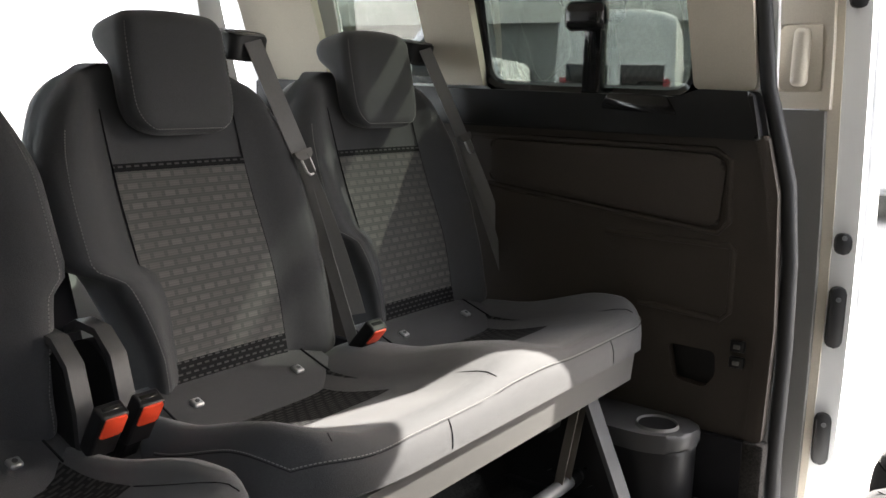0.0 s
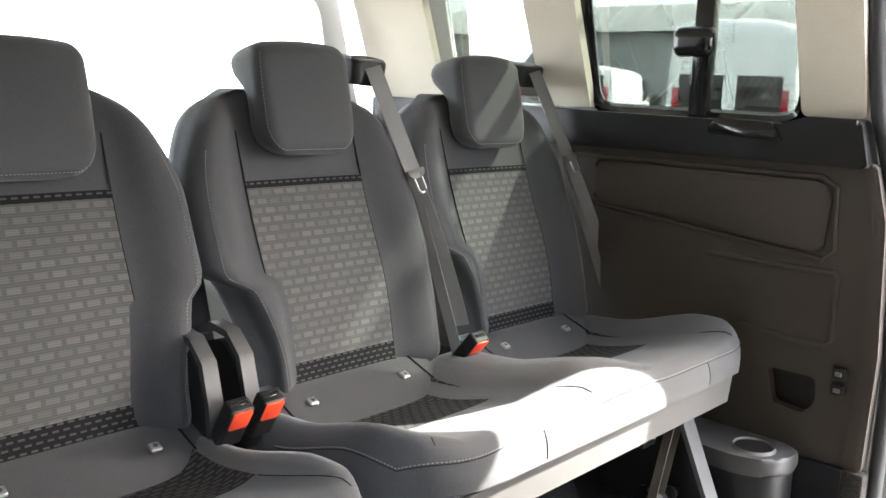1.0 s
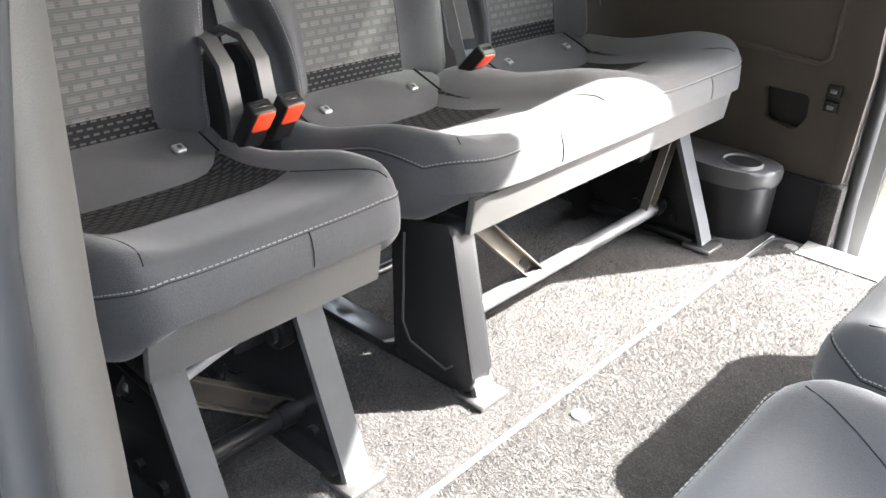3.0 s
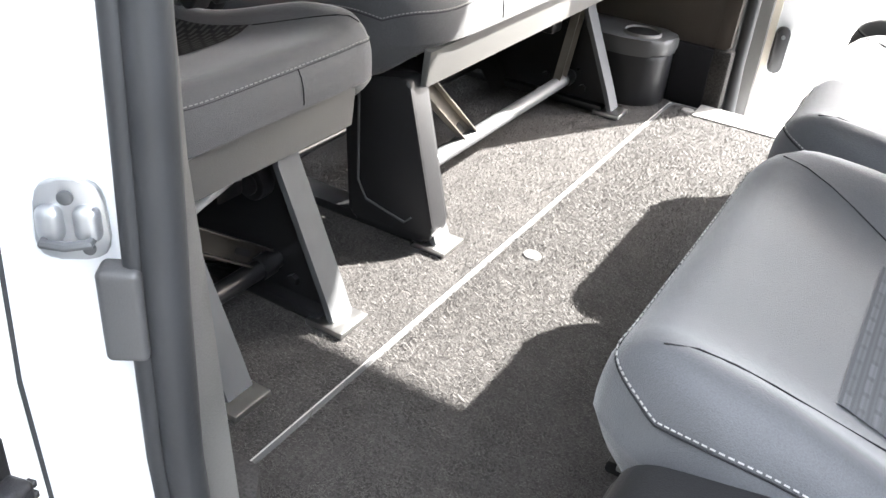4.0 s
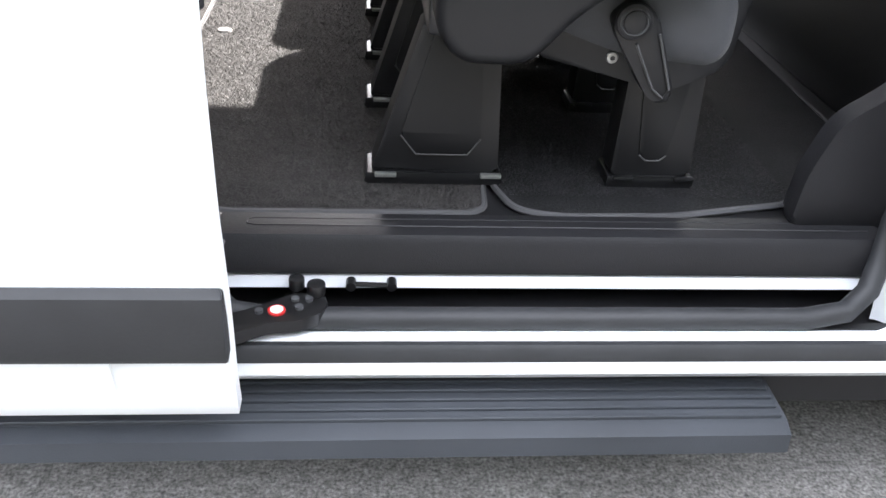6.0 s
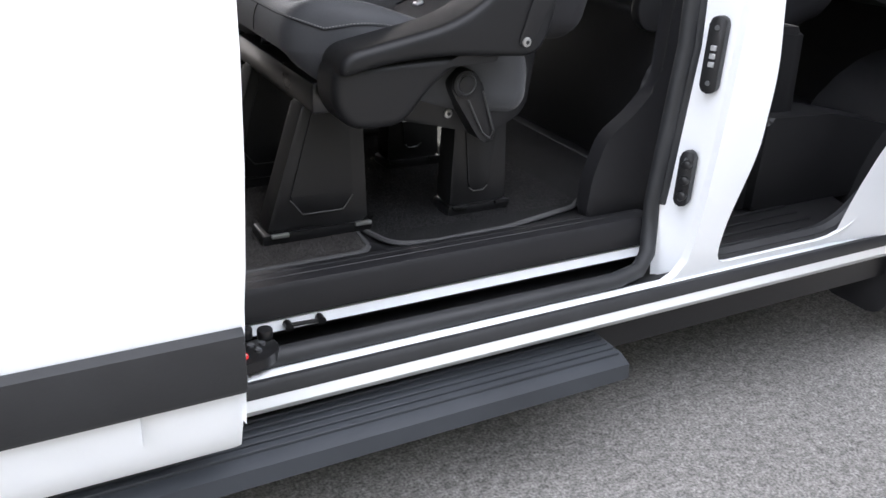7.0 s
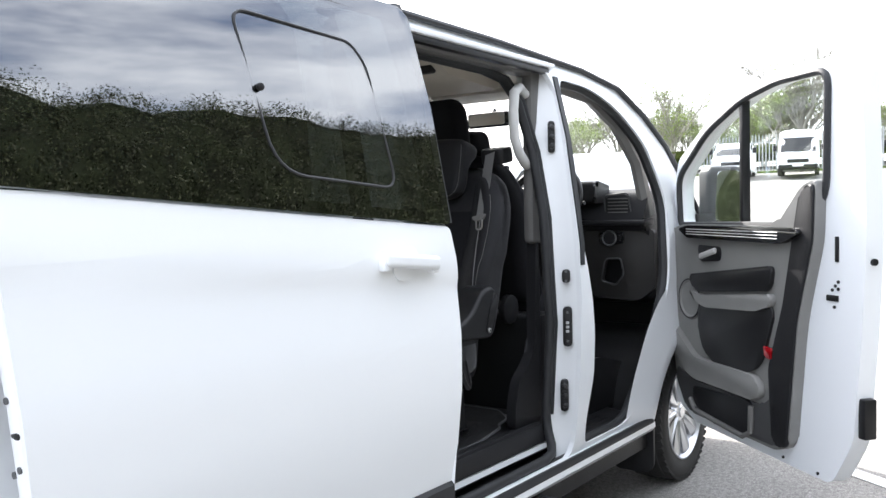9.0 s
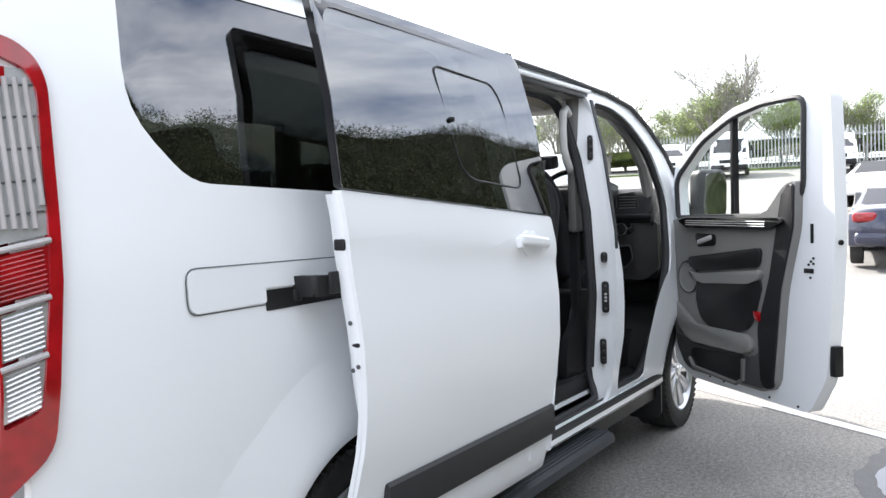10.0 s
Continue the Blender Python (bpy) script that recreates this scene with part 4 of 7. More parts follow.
part("roller", disc((-0.955, -0.93, 0.445), (0, 0, 1), 0.014, 0.02, 16, 0.003), BLACKMET, arm)
part("roller", disc((-0.985, -0.915, 0.445), (0, 0, 1), 0.012, 0.02, 16, 0.003), BLACKMET, arm)
for x in (-0.904, -0.842):
    part("track_stop", disc((x, -0.905, 0.436), (0, 1, 0), 0.008, 0.018, 12), BLACKMET, van)
part("track_stop", tube([(-0.90, -0.908, 0.438), (-0.842, -0.908, 0.436)], 0.004, 6), BLACKMET, van)

# flared wheel arches
for wx, cut in ((1.145, 0.0), (-2.03, 0.035)):
    rows = []
    for r, off in ((0.418, 0.0), (0.42, 0.022), (0.445, 0.028), (0.49, 0.022), (0.55, 0.012), (0.62, 0.004), (0.70, -0.004)):
        rows.append([(px, right_side(px, pz) - off, pz) for px, pz in arc(wx, 0.335, r - cut, 178, 2, 32)])
    part("arch_flare", sheet(rows), PAINT, van, "white flared wheel arch", smooth=60)

# rear quarter: track cover and slot
part("track_cover", panel(rounded([(-2.65, 1.10), (-2.413, 1.105), (-2.413, 1.14), (-2.10, 1.135), (-2.10, 1.195), (-2.65, 1.197)], [0.03, 0.004, 0.004, 0.004, 0.004, 0.03]), [], 0.006, lambda x, z: right_side(x, z) - 0.004, (1.14,), (-2.5, -2.413, -2.2)), PAINT, van, "white sliding track cover")
part("track_gap", tube([(x, right_side(x, z) - 0.001, z) for x, z in rounded([(-2.653, 1.097), (-2.10, 1.103), (-2.10, 1.198), (-2.653, 1.20)], 0.03)], 0.0014, 6, closed=True), GREYMET, van)
part("track_slot", panel(rounded([(-2.413, 1.084), (-2.0, 1.09), (-2.0, 1.135), (-2.413, 1.134)], 0.003), [], 0.004, lambda x, z: right_side(x, z) - 0.003), BLACK, van, "black slot of the door track")
hg = part("track_hinge", prism(rounded([(-2.315, -1.018), (-2.285, -1.018), (-2.275, -1.070), (-2.245, -1.090), (-2.20, -1.10), (-2.20, -1.125), (-2.255, -1.120), (-2.300, -1.085)], 0.012), 1.108, 1.160, "z", 0.010), BLACK, van, "black hinge arm in the track")
part("roller", disc((-2.302, -1.02, 1.112), (0, 0, 1), 0.02, 0.03, 16, 0.004), BLACK, hg)
part("hinge_bolt", disc((-2.25, -1.118, 1.15), (0, 1, 0), 0.012, 0.02, 8, 0.002), GREYMET, hg)
part("hinge_plate", box((-2.285, -1.128, 1.115), (-2.225, -1.116, 1.17), 0.004), BLACK, hg)
# tail lamp
lamp_y = lambda x, z: right_side(x, z) - 0.014
lamp = part("tail_lamp", panel(rounded([(-3.06, 0.80), (-2.962, 0.880), (-2.925, 1.25), (-2.907, 1.575), (-2.922, 1.625), (-2.955, 1.655), (-3.03, 1.675)], [0.02, 0.04, 0.1, 0.03, 0.03, 0.03, 0.02]), [rounded([(-3.05, 0.935), (-2.982, 0.960), (-2.946, 1.26), (-2.929, 1.56), (-2.943, 1.60), (-3.03, 1.640)], [0.01, 0.02, 0.1, 0.02, 0.02, 0.01])], 0.03, lamp_y, (1.0, 1.1, 1.2, 1.33, 1.45), (-3.0, -2.97, -2.94)), LENS_RED, van, "red and clear tail lamp")


def lens(z0, z1, material, name):
    xa = float(np.interp((z0 + z1) / 2, [0.96, 1.26, 1.60], [-2.982, -2.946, -2.927]))
    xb0, xb1 = (float(np.interp(z, [0.96, 1.26, 1.60], [-2.980, -2.944, -2.925])) for z in (z0, z1))
    ob = part(name, panel([(-3.05, z0 - 0.02), (xb0, z0), (xb1, z1), (-3.05, z1 - (0.02 if z1 < 1.5 else 0))], [], 0.02, lambda x, z: lamp_y(x, z) + 0.006, (1.2, 1.33, 1.45)), material, lamp)
    k = z0 + 0.004
    while k < z1 - 0.004 and z1 < 1.5:
        part("rib", tube([(-3.04, lamp_y(-3.04, k) + 0.005, k - 0.018), (xb0 - 0.004, lamp_y(xb0, k) + 0.005, k)], 0.0022, 5), material, ob)
        k += 0.009
    if z1 > 1.5:
        for u in (0.012, 0.030, 0.048, 0.066, 0.084, 0.102, 0.120):
            pts = [(-3.05 + u, lamp_y(-3.05 + u, z) + 0.003, z) for z in (z0 + 0.012, 1.34, 1.4, 1.46, 1.52, 1.58) if -3.05 + u < np.interp(z, [1.26, 1.6], [-2.950, -2.935])]
            if len(pts) > 1:
                part("rib", tube(pts, 0.0055, 6), LAMPBAR, ob)
        for z in (1.33, 1.39, 1.45, 1.51, 1.57):
            xb = float(np.interp(z, [0.96, 1.26, 1.60], [-2.982, -2.946, -2.927]))
            part("rib", tube([(-3.04, lamp_y(-3.04, z) + 0.004, z - 0.012), (xb - 0.004, lamp_y(xb, z) + 0.004, z)], 0.002, 5), GREYMET, ob)
    return ob


lens(0.965, 1.055, LENS_CLR, "clear_lens")
lens(1.075, 1.16, LENS_CLR, "clear_lens")
lens(1.18, 1.265, LENS_RED, "red_lens")
lens(1.285, 1.60, LENS_CLR, "clear_lens")
for z in (1.064, 1.17, 1.275):
    xb = float(np.interp(z, [0.96, 1.26, 1.60], [-2.980, -2.944, -2.925]))
    part("lamp_bar", tube([(-3.05, lamp_y(-3.04, z) + 0.002, z - 0.02), (xb, lamp_y(xb, z) + 0.002, z)], 0.006, 8), LAMPBAR, lamp)
part("lamp_body", box((-3.05, -0.93, 0.85), (-2.98, -0.90, 1.60)), LENS_RED, lamp)


# front door, open about its hinge
HINGE = Matrix.Translation((1.02, -1.02, 0)) @ pose(0, 0, 0, 0, 0, 50 + 180)
fdoor_out = rounded([(-0.03, 0.42), (0.13, 0.345), (1.05, 0.325), (1.16, 0.50), (1.20, 0.85), (1.225, 1.2), (1.215, 1.5), (1.20, 1.80), (1.15, 1.845), (0.78, 1.85), (0.52, 1.815), (0.26, 1.71), (0.0, 1.55), (-0.05, 1.3), (-0.05, 0.8)], 0.04)
fwin = rounded([(0.03, 1.25), (0.015, 1.47), (0.26, 1.66), (0.53, 1.768), (0.76, 1.805), (1.045, 1.805), (1.035, 1.36), (0.93, 1.255)], [0.03, 0.06, 0.08, 0.08, 0.05, 0.06, 0.1, 0.05])
# in the door's own axes x runs from the hinge and y to the outside
fdoor = part("front_door", panel(fdoor_out, [fwin], 0.07, lambda x, z: 0.0), PAINT, van, "white front door standing open", at=HINGE)
part("window_seal", tube([(x, -0.006, z) for x, z in fwin], 0.014, 8, closed=True), RUBBER, fdoor, "black window seal")
part("quarter_post", box((0.505, -0.008, 1.25), (0.53, 0.03, 1.765), 0.004), BLACK, fdoor)
part("door_pane", panel(fwin, [], 0.004, lambda x, z: 0.03), CLEAR, fdoor)
trim = rounded([(-0.02, 0.95), (-0.03, 1.22), (0.12, 1.255), (0.80, 1.25), (0.95, 1.40), (1.03, 1.42), (1.02, 1.2), (0.93, 0.9), (0.87, 0.42), (0.80, 0.385), (0.14, 0.40), (0.05, 0.55)], [0.06, 0.05, 0.03, 0.04, 0.04, 0.02, 0.05, 0.1, 0.04, 0.04, 0.06, 0.08])
part("door_trim", prism(trim, -0.045, 0.002, "y", 0.012), DOORGREY, fdoor, "grey moulded door trim")
part("trim_edge", prism(rounded([(0.78, 0.41), (0.862, 0.405), (0.925, 0.9), (1.015, 1.2), (1.025, 1.41), (0.95, 1.385), (0.85, 0.95), (0.76, 0.7)], 0.03), -0.055, -0.03, "y", 0.01), PLASTIC, fdoor)
part("armrest_band", prism(rounded([(0.18, 1.03), (0.80, 1.10), (0.78, 1.0), (0.24, 0.955)], 0.03), -0.062, -0.04, "y", 0.01), BLACK, fdoor, "black padded door insert")
part("top_rail", prism(rounded([(0.12, 1.235), (0.20, 1.195), (0.86, 1.185), (0.97, 1.225), (0.95, 1.245), (0.2, 1.25)], 0.015), -0.075, -0.04, "y", 0.008), GLOSS, fdoor, "gloss black top rail")
for k in range(3):
    part("rail_line", tube([(0.2, -0.077, 1.212 + 0.011 * k), (0.85, -0.077, 1.203 + 0.012 * k)], 0.0022, 6), SATIN, fdoor)
# Black plate on the trim paints the shade of a recess.
part("bin_shade", prism(rounded([(0.26, 0.92), (0.76, 0.97), (0.80, 0.92), (0.72, 0.70), (0.62, 0.655), (0.36, 0.655), (0.26, 0.75)], 0.05), -0.058, -0.044, "y", 0.008), BLACK, fdoor, "black plate for the shade in the trim recess")
part("lower_band", prism(rounded([(0.05, 0.80), (0.25, 0.665), (0.70, 0.66), (0.74, 0.60), (0.70, 0.56), (0.22, 0.57), (0.06, 0.68)], 0.04), -0.075, -0.04, "y", 0.012), DOORGREY, fdoor, "grey moulded band of the trim")
# Another black plate gives the darkness inside the pocket.
part("pocket_shade", prism(rounded([(0.20, 0.53), (0.66, 0.55), (0.66, 0.42), (0.60, 0.40), (0.24, 0.43)], 0.04), -0.06, -0.044, "y", 0.008), BLACK, fdoor, "black plate for the shade inside the door pocket")
part("mid_band", prism(rounded([(0.20, 0.965), (0.30, 0.945), (0.80, 0.99), (0.80, 0.945), (0.70, 0.915), (0.34, 0.895), (0.27, 0.91)], 0.02), -0.072, -0.04, "y", 0.010), DOORGREY, fdoor, "light grey armrest band")
# Same grey as the door trim, made charcoal to show it in shade.
part("shaded_trim", prism(rounded([(0.055, 0.60), (0.20, 0.555), (0.72, 0.545), (0.79, 0.60), (0.81, 0.40), (0.15, 0.41), (0.065, 0.53)], 0.03), -0.052, -0.03, "y", 0.008), MIDGREY, fdoor, "lower door trim with shade in its grey")
part("pocket_lip", tube([(0.20, -0.062, 0.47), (0.24, -0.062, 0.425), (0.60, -0.062, 0.395), (0.655, -0.062, 0.425), (0.66, -0.062, 0.53)], 0.012, 8), PLASTIC_G, fdoor)
sp = part("speaker", lathe([(0.0, 0.008), (0.075, 0.006), (0.082, 0.012), (0.092, 0.008), (0.095, 0.0)], 28), DOORGREY, fdoor, "round speaker cover", at=Matrix.Translation((0.185, -0.045, 0.92)) @ pose(0, 0, 0, 90, 0, 0))
part("speaker_ring", tube([(0.185 + 0.088 * math.cos(a), -0.055, 0.92 + 0.088 * math.sin(a)) for a in [2 * math.pi * i / 32 for i in range(32)]], 0.004, 6, closed=True), BLACK, fdoor)
part("latch_cup", prism(rounded([(0.25, 1.165), (0.43, 1.16), (0.43, 1.10), (0.27, 1.09)], 0.02), -0.052, -0.044, "y", 0.004), BLACK, fdoor)
part("door_lever", rbox((0.12, 0.02, 0.026), 0.009, 4, lambda v: Vector((v.x + 0.36, v.y - 0.068, v.z + 1.13 + 0.25 * v.x))), SILVER, fdoor, "silver door release")
part("red_reflector", prism(rounded([(0.735, 0.785), (0.79, 0.78), (0.785, 0.735), (0.745, 0.74)], 0.008), -0.06, -0.05, "y", 0.003), LENS_RED, fdoor, "red door lamp")
part("door_lock", box((1.03, -0.006, 0.985), (1.09, 0.003, 1.007), 0.003), BLACK, fdoor)
part("lock_slot", box((1.075, -0.006, 1.125), (1.092, 0.003, 1.215), 0.003), BLACK, fdoor)
for k, (x, z) in enumerate(((1.06, 1.025), (1.075, 1.04), (1.09, 1.03), (1.09, 1.055), (1.07, 0.965), (0.30, 0.375), (0.42, 0.368), (0.78, 0.352), (0.98, 0.345))):
    part("screw", disc((x, -0.002, z), (0, 1, 0), 0.006, 0.006, 8), BLACK, fdoor)
part("edge_catch", box((1.17, 0.01, 0.52), (1.205, 0.06, 0.66), 0.006), BLACK, fdoor)
part("edge_buffer", disc((1.225, 0.03, 1.13), (1, 0, 0), 0.012, 0.012, 12), BLACK, fdoor)
wing = part("wing_mirror", rbox((0.11, 0.20, 0.30), 0.045, 6, lambda v: Vector((v.x - 0.080 - 0.25 * abs(v.y) * (1 if v.x < 0 else 0), v.y + 0.285, v.z + 1.38))), BLACK, fdoor, "black wing mirror")
part("mirror_glass", prism(rounded([(0.205, 1.262), (0.362, 1.258), (0.368, 1.45), (0.345, 1.508), (0.222, 1.504)], 0.03), -0.028, -0.0225, "x", 0.001, 1), MIRROR, wing, "wing mirror glass")
part("mirror_arm", prism(rounded([(-0.045, 0.04), (0.02, 0.04), (-0.03, 0.22), (-0.095, 0.22)], 0.015), 1.25, 1.30, "z", 0.01), BLACK, wing)

part("roof_strip", tube([(x, right_side(x, z) - 0.010, z + 0.006) for x, z in ((-2.8, 1.93), (-1.3, 1.925), (-0.3, 1.918), (0.3, 1.893), (0.6, 1.848), (0.82, 1.748), (1.0, 1.618), (1.18, 1.438), (1.34, 1.262))], 0.012, 8), RUBBER, van, "black strip along the roof edge")

# left sliding door, also pushed back open
ld = part("sliding_door", panel(rounded([(-2.3, 0.36), (-1.06, 0.36), (-1.02, 0.45), (-1.02, 1.86), (-2.3, 1.88)], 0.04), [rounded([(-2.265, 1.41), (-1.30, 1.41), (-1.30, 1.84), (-2.265, 1.845)], 0.05)], -0.03, lambda x, z: left_side(-1.2, z) + 0.15, LEVELS), PAINT, van, "white left sliding door pushed back open", smooth=35)
part("door_frame", panel([(-1.135, 0.40), (-1.09, 0.40), (-1.10, 1.86), (-1.145, 1.86)], [], 0.09, lambda x, z: left_side(-1.2, z) + 0.055, LEVELS), BEIGE, ld, "pale inner edge of the door")
part("door_edge", panel([(-1.095, 0.38), (-1.035, 0.38), (-1.045, 1.86), (-1.10, 1.86)], [], 0.08, lambda x, z: left_side(-1.2, z) + 0.06, LEVELS), PAINT, ld, "white door edge")
part("door_lining", panel([(-2.2, 0.42), (-1.105, 0.42), (-1.125, 1.448), (-2.2, 1.45)], [], 0.04, lambda x, z: left_side(-1.2, z) + 0.03, LEVELS), PLASTIC_G, ld, "dark grey door lining")
part("upper_lining", panel([(-1.30, 1.452), (-1.115, 1.452), (-1.115, 1.86), (-1.30, 1.86)], [rounded([(-1.24, 1.49), (-1.13, 1.49), (-1.13, 1.64), (-1.24, 1.64)], 0.02)], 0.04, lambda x, z: left_side(-1.2, z) + 0.03, LEVELS), BEIGE, ld, "beige upper door lining")
part("handle_cup", box((-1.25, left_side(0, 1.5) + 0.075, 1.48), (-1.12, left_side(0, 1.5) + 0.085, 1.65)), BEIGE, ld)
part("pull_handle", rbox((0.035, 0.04, 0.13), 0.014, 3, lambda v: v + Vector((-1.183, left_side(0, 1.5) + 0.02, 1.567))), BEIGE, ld, "beige pull handle")
for z, h in ((1.14, 0.05), (0.96, 0.15), (0.655, 0.13), (1.72, 0.10)):
    b = part("edge_fitting", prism(rounded([(-0.018, -h / 2), (0.018, -h / 2), (0.018, h / 2), (-0.018, h / 2)], 0.016), -0.012, 0.01, "y", 0.004), BLACK, ld, at=Matrix.Translation((-1.070, left_side(0, z) + 0.055, z)) @ pose(0, 0, 0, 0, 0, 25))
    part("screw", disc((0, -0.013, h * 0.3), (0, 1, 0), 0.006, 0.004, 10), GREYMET, b)


def pile(x0, x1, y0, y1, z, count, seed, material=None, long=1.0):
    """Short leaning carpet fibres, each a thin blade."""
    r = np.random.RandomState(seed)
    p = np.stack([r.uniform(x0, x1, count), r.uniform(y0, y1, count), np.full(count, z)], 1)
    a = r.uniform(0, 2 * np.pi, count)
    d = np.stack([np.cos(a), np.sin(a), r.uniform(0.25, 0.9, count)], 1) * r.uniform(0.006, 0.014, count)[:, None] * long
    s = np.stack([-np.sin(a), np.cos(a), np.zeros(count)], 1) * 0.0009
    v = np.stack([p - s, p + s, p + d], 1).reshape(-1, 3)
    me = bpy.data.meshes.new("carpet_nap")
    me.from_pydata(v.tolist(), [], np.arange(3 * count).reshape(-1, 3).tolist())
    me.materials.append(material or FIBRE)
    ob = new("carpet_nap", me)
    ob.parent = van
    return tagged(ob, "short carpet fibres", kind="stuff")


FIBRE = surface("carpet_fibre", (0.044, 0.041, 0.039), rough=0.68, var=0.3, scale=30, spec=0.38)
BLACK_FIBRE = surface("black_carpet_fibre", (0.020, 0.020, 0.021), rough=0.7, var=0.3, scale=30, spec=0.25)
PALE_FIBRE = surface("pale_carpet_fibre", (0.060, 0.056, 0.053), rough=0.7, var=0.3, scale=40, spec=0.2)
pile(-1.9, -1.285, -0.78, 1.05, 0.501, 100000, 1, long=0.65)
pile(-1.275, -0.68, -0.70, 1.03, 0.502, 120000, 2, long=0.7)
pile(-1.12, -0.70, -0.785, -0.70, 0.502, 9000, 4, long=0.7)
pile(-0.655, -0.15, -0.74, 0.3, 0.5035, 45000, 5, BLACK_FIBRE, 0.6)
pile(-1.275, -0.69, -0.77, 0.7, 0.502, 9000, 3, PALE_FIBRE, 1.0)


# ---- wheels ----
def wheel(x, y, out):
    m = Matrix.Translation((x, y, 0.335)) @ pose(0, 0, 0, 90 * out, 0, 0)
    w = part("wheel", lathe([(0.205, -0.10), (0.30, -0.105), (0.325, -0.095), (0.333, -0.07), (0.335, 0.0), (0.333, 0.07), (0.325, 0.095), (0.30, 0.105), (0.235, 0.10), (0.222, 0.09)], 48), TYRE, van, "road tyre on a silver alloy wheel", at=m)
    for g in range(3):
        part("groove", lathe([(0.3345, -0.045 + 0.04 * g), (0.338, -0.043 + 0.04 * g), (0.338, -0.013 + 0.04 * g), (0.3345, -0.011 + 0.04 * g)], 48), TYRE, w)
    if y < 0:
        tread = bmesh.new()
        for row, shift in ((-0.082, 0.0), (-0.028, 0.5), (0.028, 0.0), (0.082, 0.5)):
            for k in range(54):
                a = 2 * math.pi * (k + shift) / 54
                q = Matrix.Rotation(a, 4, "Z") @ Matrix.Translation((0.3295 if abs(row) < 0.05 else 0.3225, 0, row)) @ Matrix.Rotation(radians(18 if row > 0 else -18), 4, "X") @ Matrix.Diagonal((0.016, 0.026, 0.044, 1))
                bmesh.ops.create_cube(tread, size=1, matrix=q)
        part("tread", tread, TYRE, w, "blocky tyre tread", smooth=0)
    part("rim", lathe([(0.20, -0.09), (0.20, 0.02), (0.222, 0.09), (0.232, 0.102), (0.225, 0.104), (0.213, 0.09)], 48), ALLOY, w, "silver alloy rim")
    for k in range(10):
        q = Matrix.Rotation(2 * math.pi * k / 10, 4, "Z")
        sp = bmesh.new()
        ring = [(0.045, -0.013, 0.066), (0.045, 0.0, 0.078), (0.045, 0.013, 0.066), (0.216, 0.044, 0.080), (0.219, 0.0, 0.092), (0.216, -0.044, 0.080)]
        top = [sp.verts.new(q @ Vector(v)) for v in ring]
        low = [sp.verts.new(q @ Vector((v[0], v[1] * 0.8, v[2] - 0.04))) for v in ring]
        sp.faces.new((top[0], top[1], top[4], top[5]))
        sp.faces.new((top[1], top[2], top[3], top[4]))
        for a, b in ((5, 0), (2, 3)):
            sp.faces.new((top[a], top[b], low[b], low[a]))
        part("spoke", sp, ALLOY, w, smooth=0)
    part("hub_cap", lathe([(0.0, 0.088), (0.03, 0.086), (0.034, 0.078), (0.055, 0.074), (0.065, 0.05)], 24), ALLOY, w)
    part("brake", lathe([(0.0, 0.0), (0.15, 0.0), (0.15, -0.02)], 24), BLACKMET, w)


for wx in (1.145, -2.03):
    wheel(wx, -0.90, 1)
    wheel(wx, 1.10, -1)
for wx in (1.145, -2.03):
    rows = [[(px, y, pz) for px, pz in arc(wx, 0.335, 0.415 if wx > 0 else 0.38, 180, 0, 16)] for y in (-1.0, -0.8, -0.55)]
    part("arch_liner", sheet(rows), BLACK, van)
    rows = [[(px, y, pz) for px, pz in arc(wx, 0.335, 0.415 if wx > 0 else 0.38, 180, 0, 16)] for y in (0.75, 1.0, 1.2)]
    part("arch_liner", sheet(rows), BLACK, van)
part("mud_flap", prism(rounded([(-1.0, 0.36), (-1.0, 0.16), (-0.97, 0.13), (-0.82, 0.13), (-0.80, 0.16), (-0.80, 0.40)], 0.02), 0.735, 0.75, "x", 0.003), BLACK, van, "black mud flap behind the front wheel")
part("underbody", box((-2.8, -0.75, 0.24), (2.1, 0.95, 0.40)), BLACK, van)

# ---- cab ----
part("cab_floor", box((0.06, -0.78, 0.42), (1.30, 1.06, 0.50), 0.01), BLACK, van)
part("cab_step", prism(rounded([(0.06, -0.965), (0.46, -0.965), (0.64, -0.90), (0.69, -0.76), (0.06, -0.76)], 0.03), 0.40, 0.424, "z", 0.006), BLACK, van, "black moulded cab step")
part("step_tread", prism(rounded([(0.06, -0.985), (0.50, -0.985), (0.48, -0.95), (0.06, -0.95)], 0.008), 0.405, 0.430, "z", 0.004), RUBBER, van, "black tread plate")
part("seat_riser", prism(rounded([(0.12, 0.49), (0.50, 0.49), (0.47, 0.88), (0.12, 0.90)], 0.02), -0.76, 1.0, "y", 0.02), BLACK, van)
part("bulkhead", box((1.22, -0.92, 0.45), (1.28, 1.1, 1.28)), BLACK, van)
dash = prism(rounded([(0.90, 1.225), (0.85, 1.225), (0.83, 1.27), (0.90, 1.40), (0.98, 1.43), (1.30, 1.30), (1.28, 1.10), (1.0, 1.12)], 0.02), -0.92, 1.1, "y", 0.02)
part("dashboard", dash, PLASTIC, van, "dark grey dashboard")
CUBBY = rounded([(-0.688, 0.985), (-0.718, 1.092), (-0.798, 1.097), (-0.808, 1.02), (-0.762, 0.966)], 0.018)
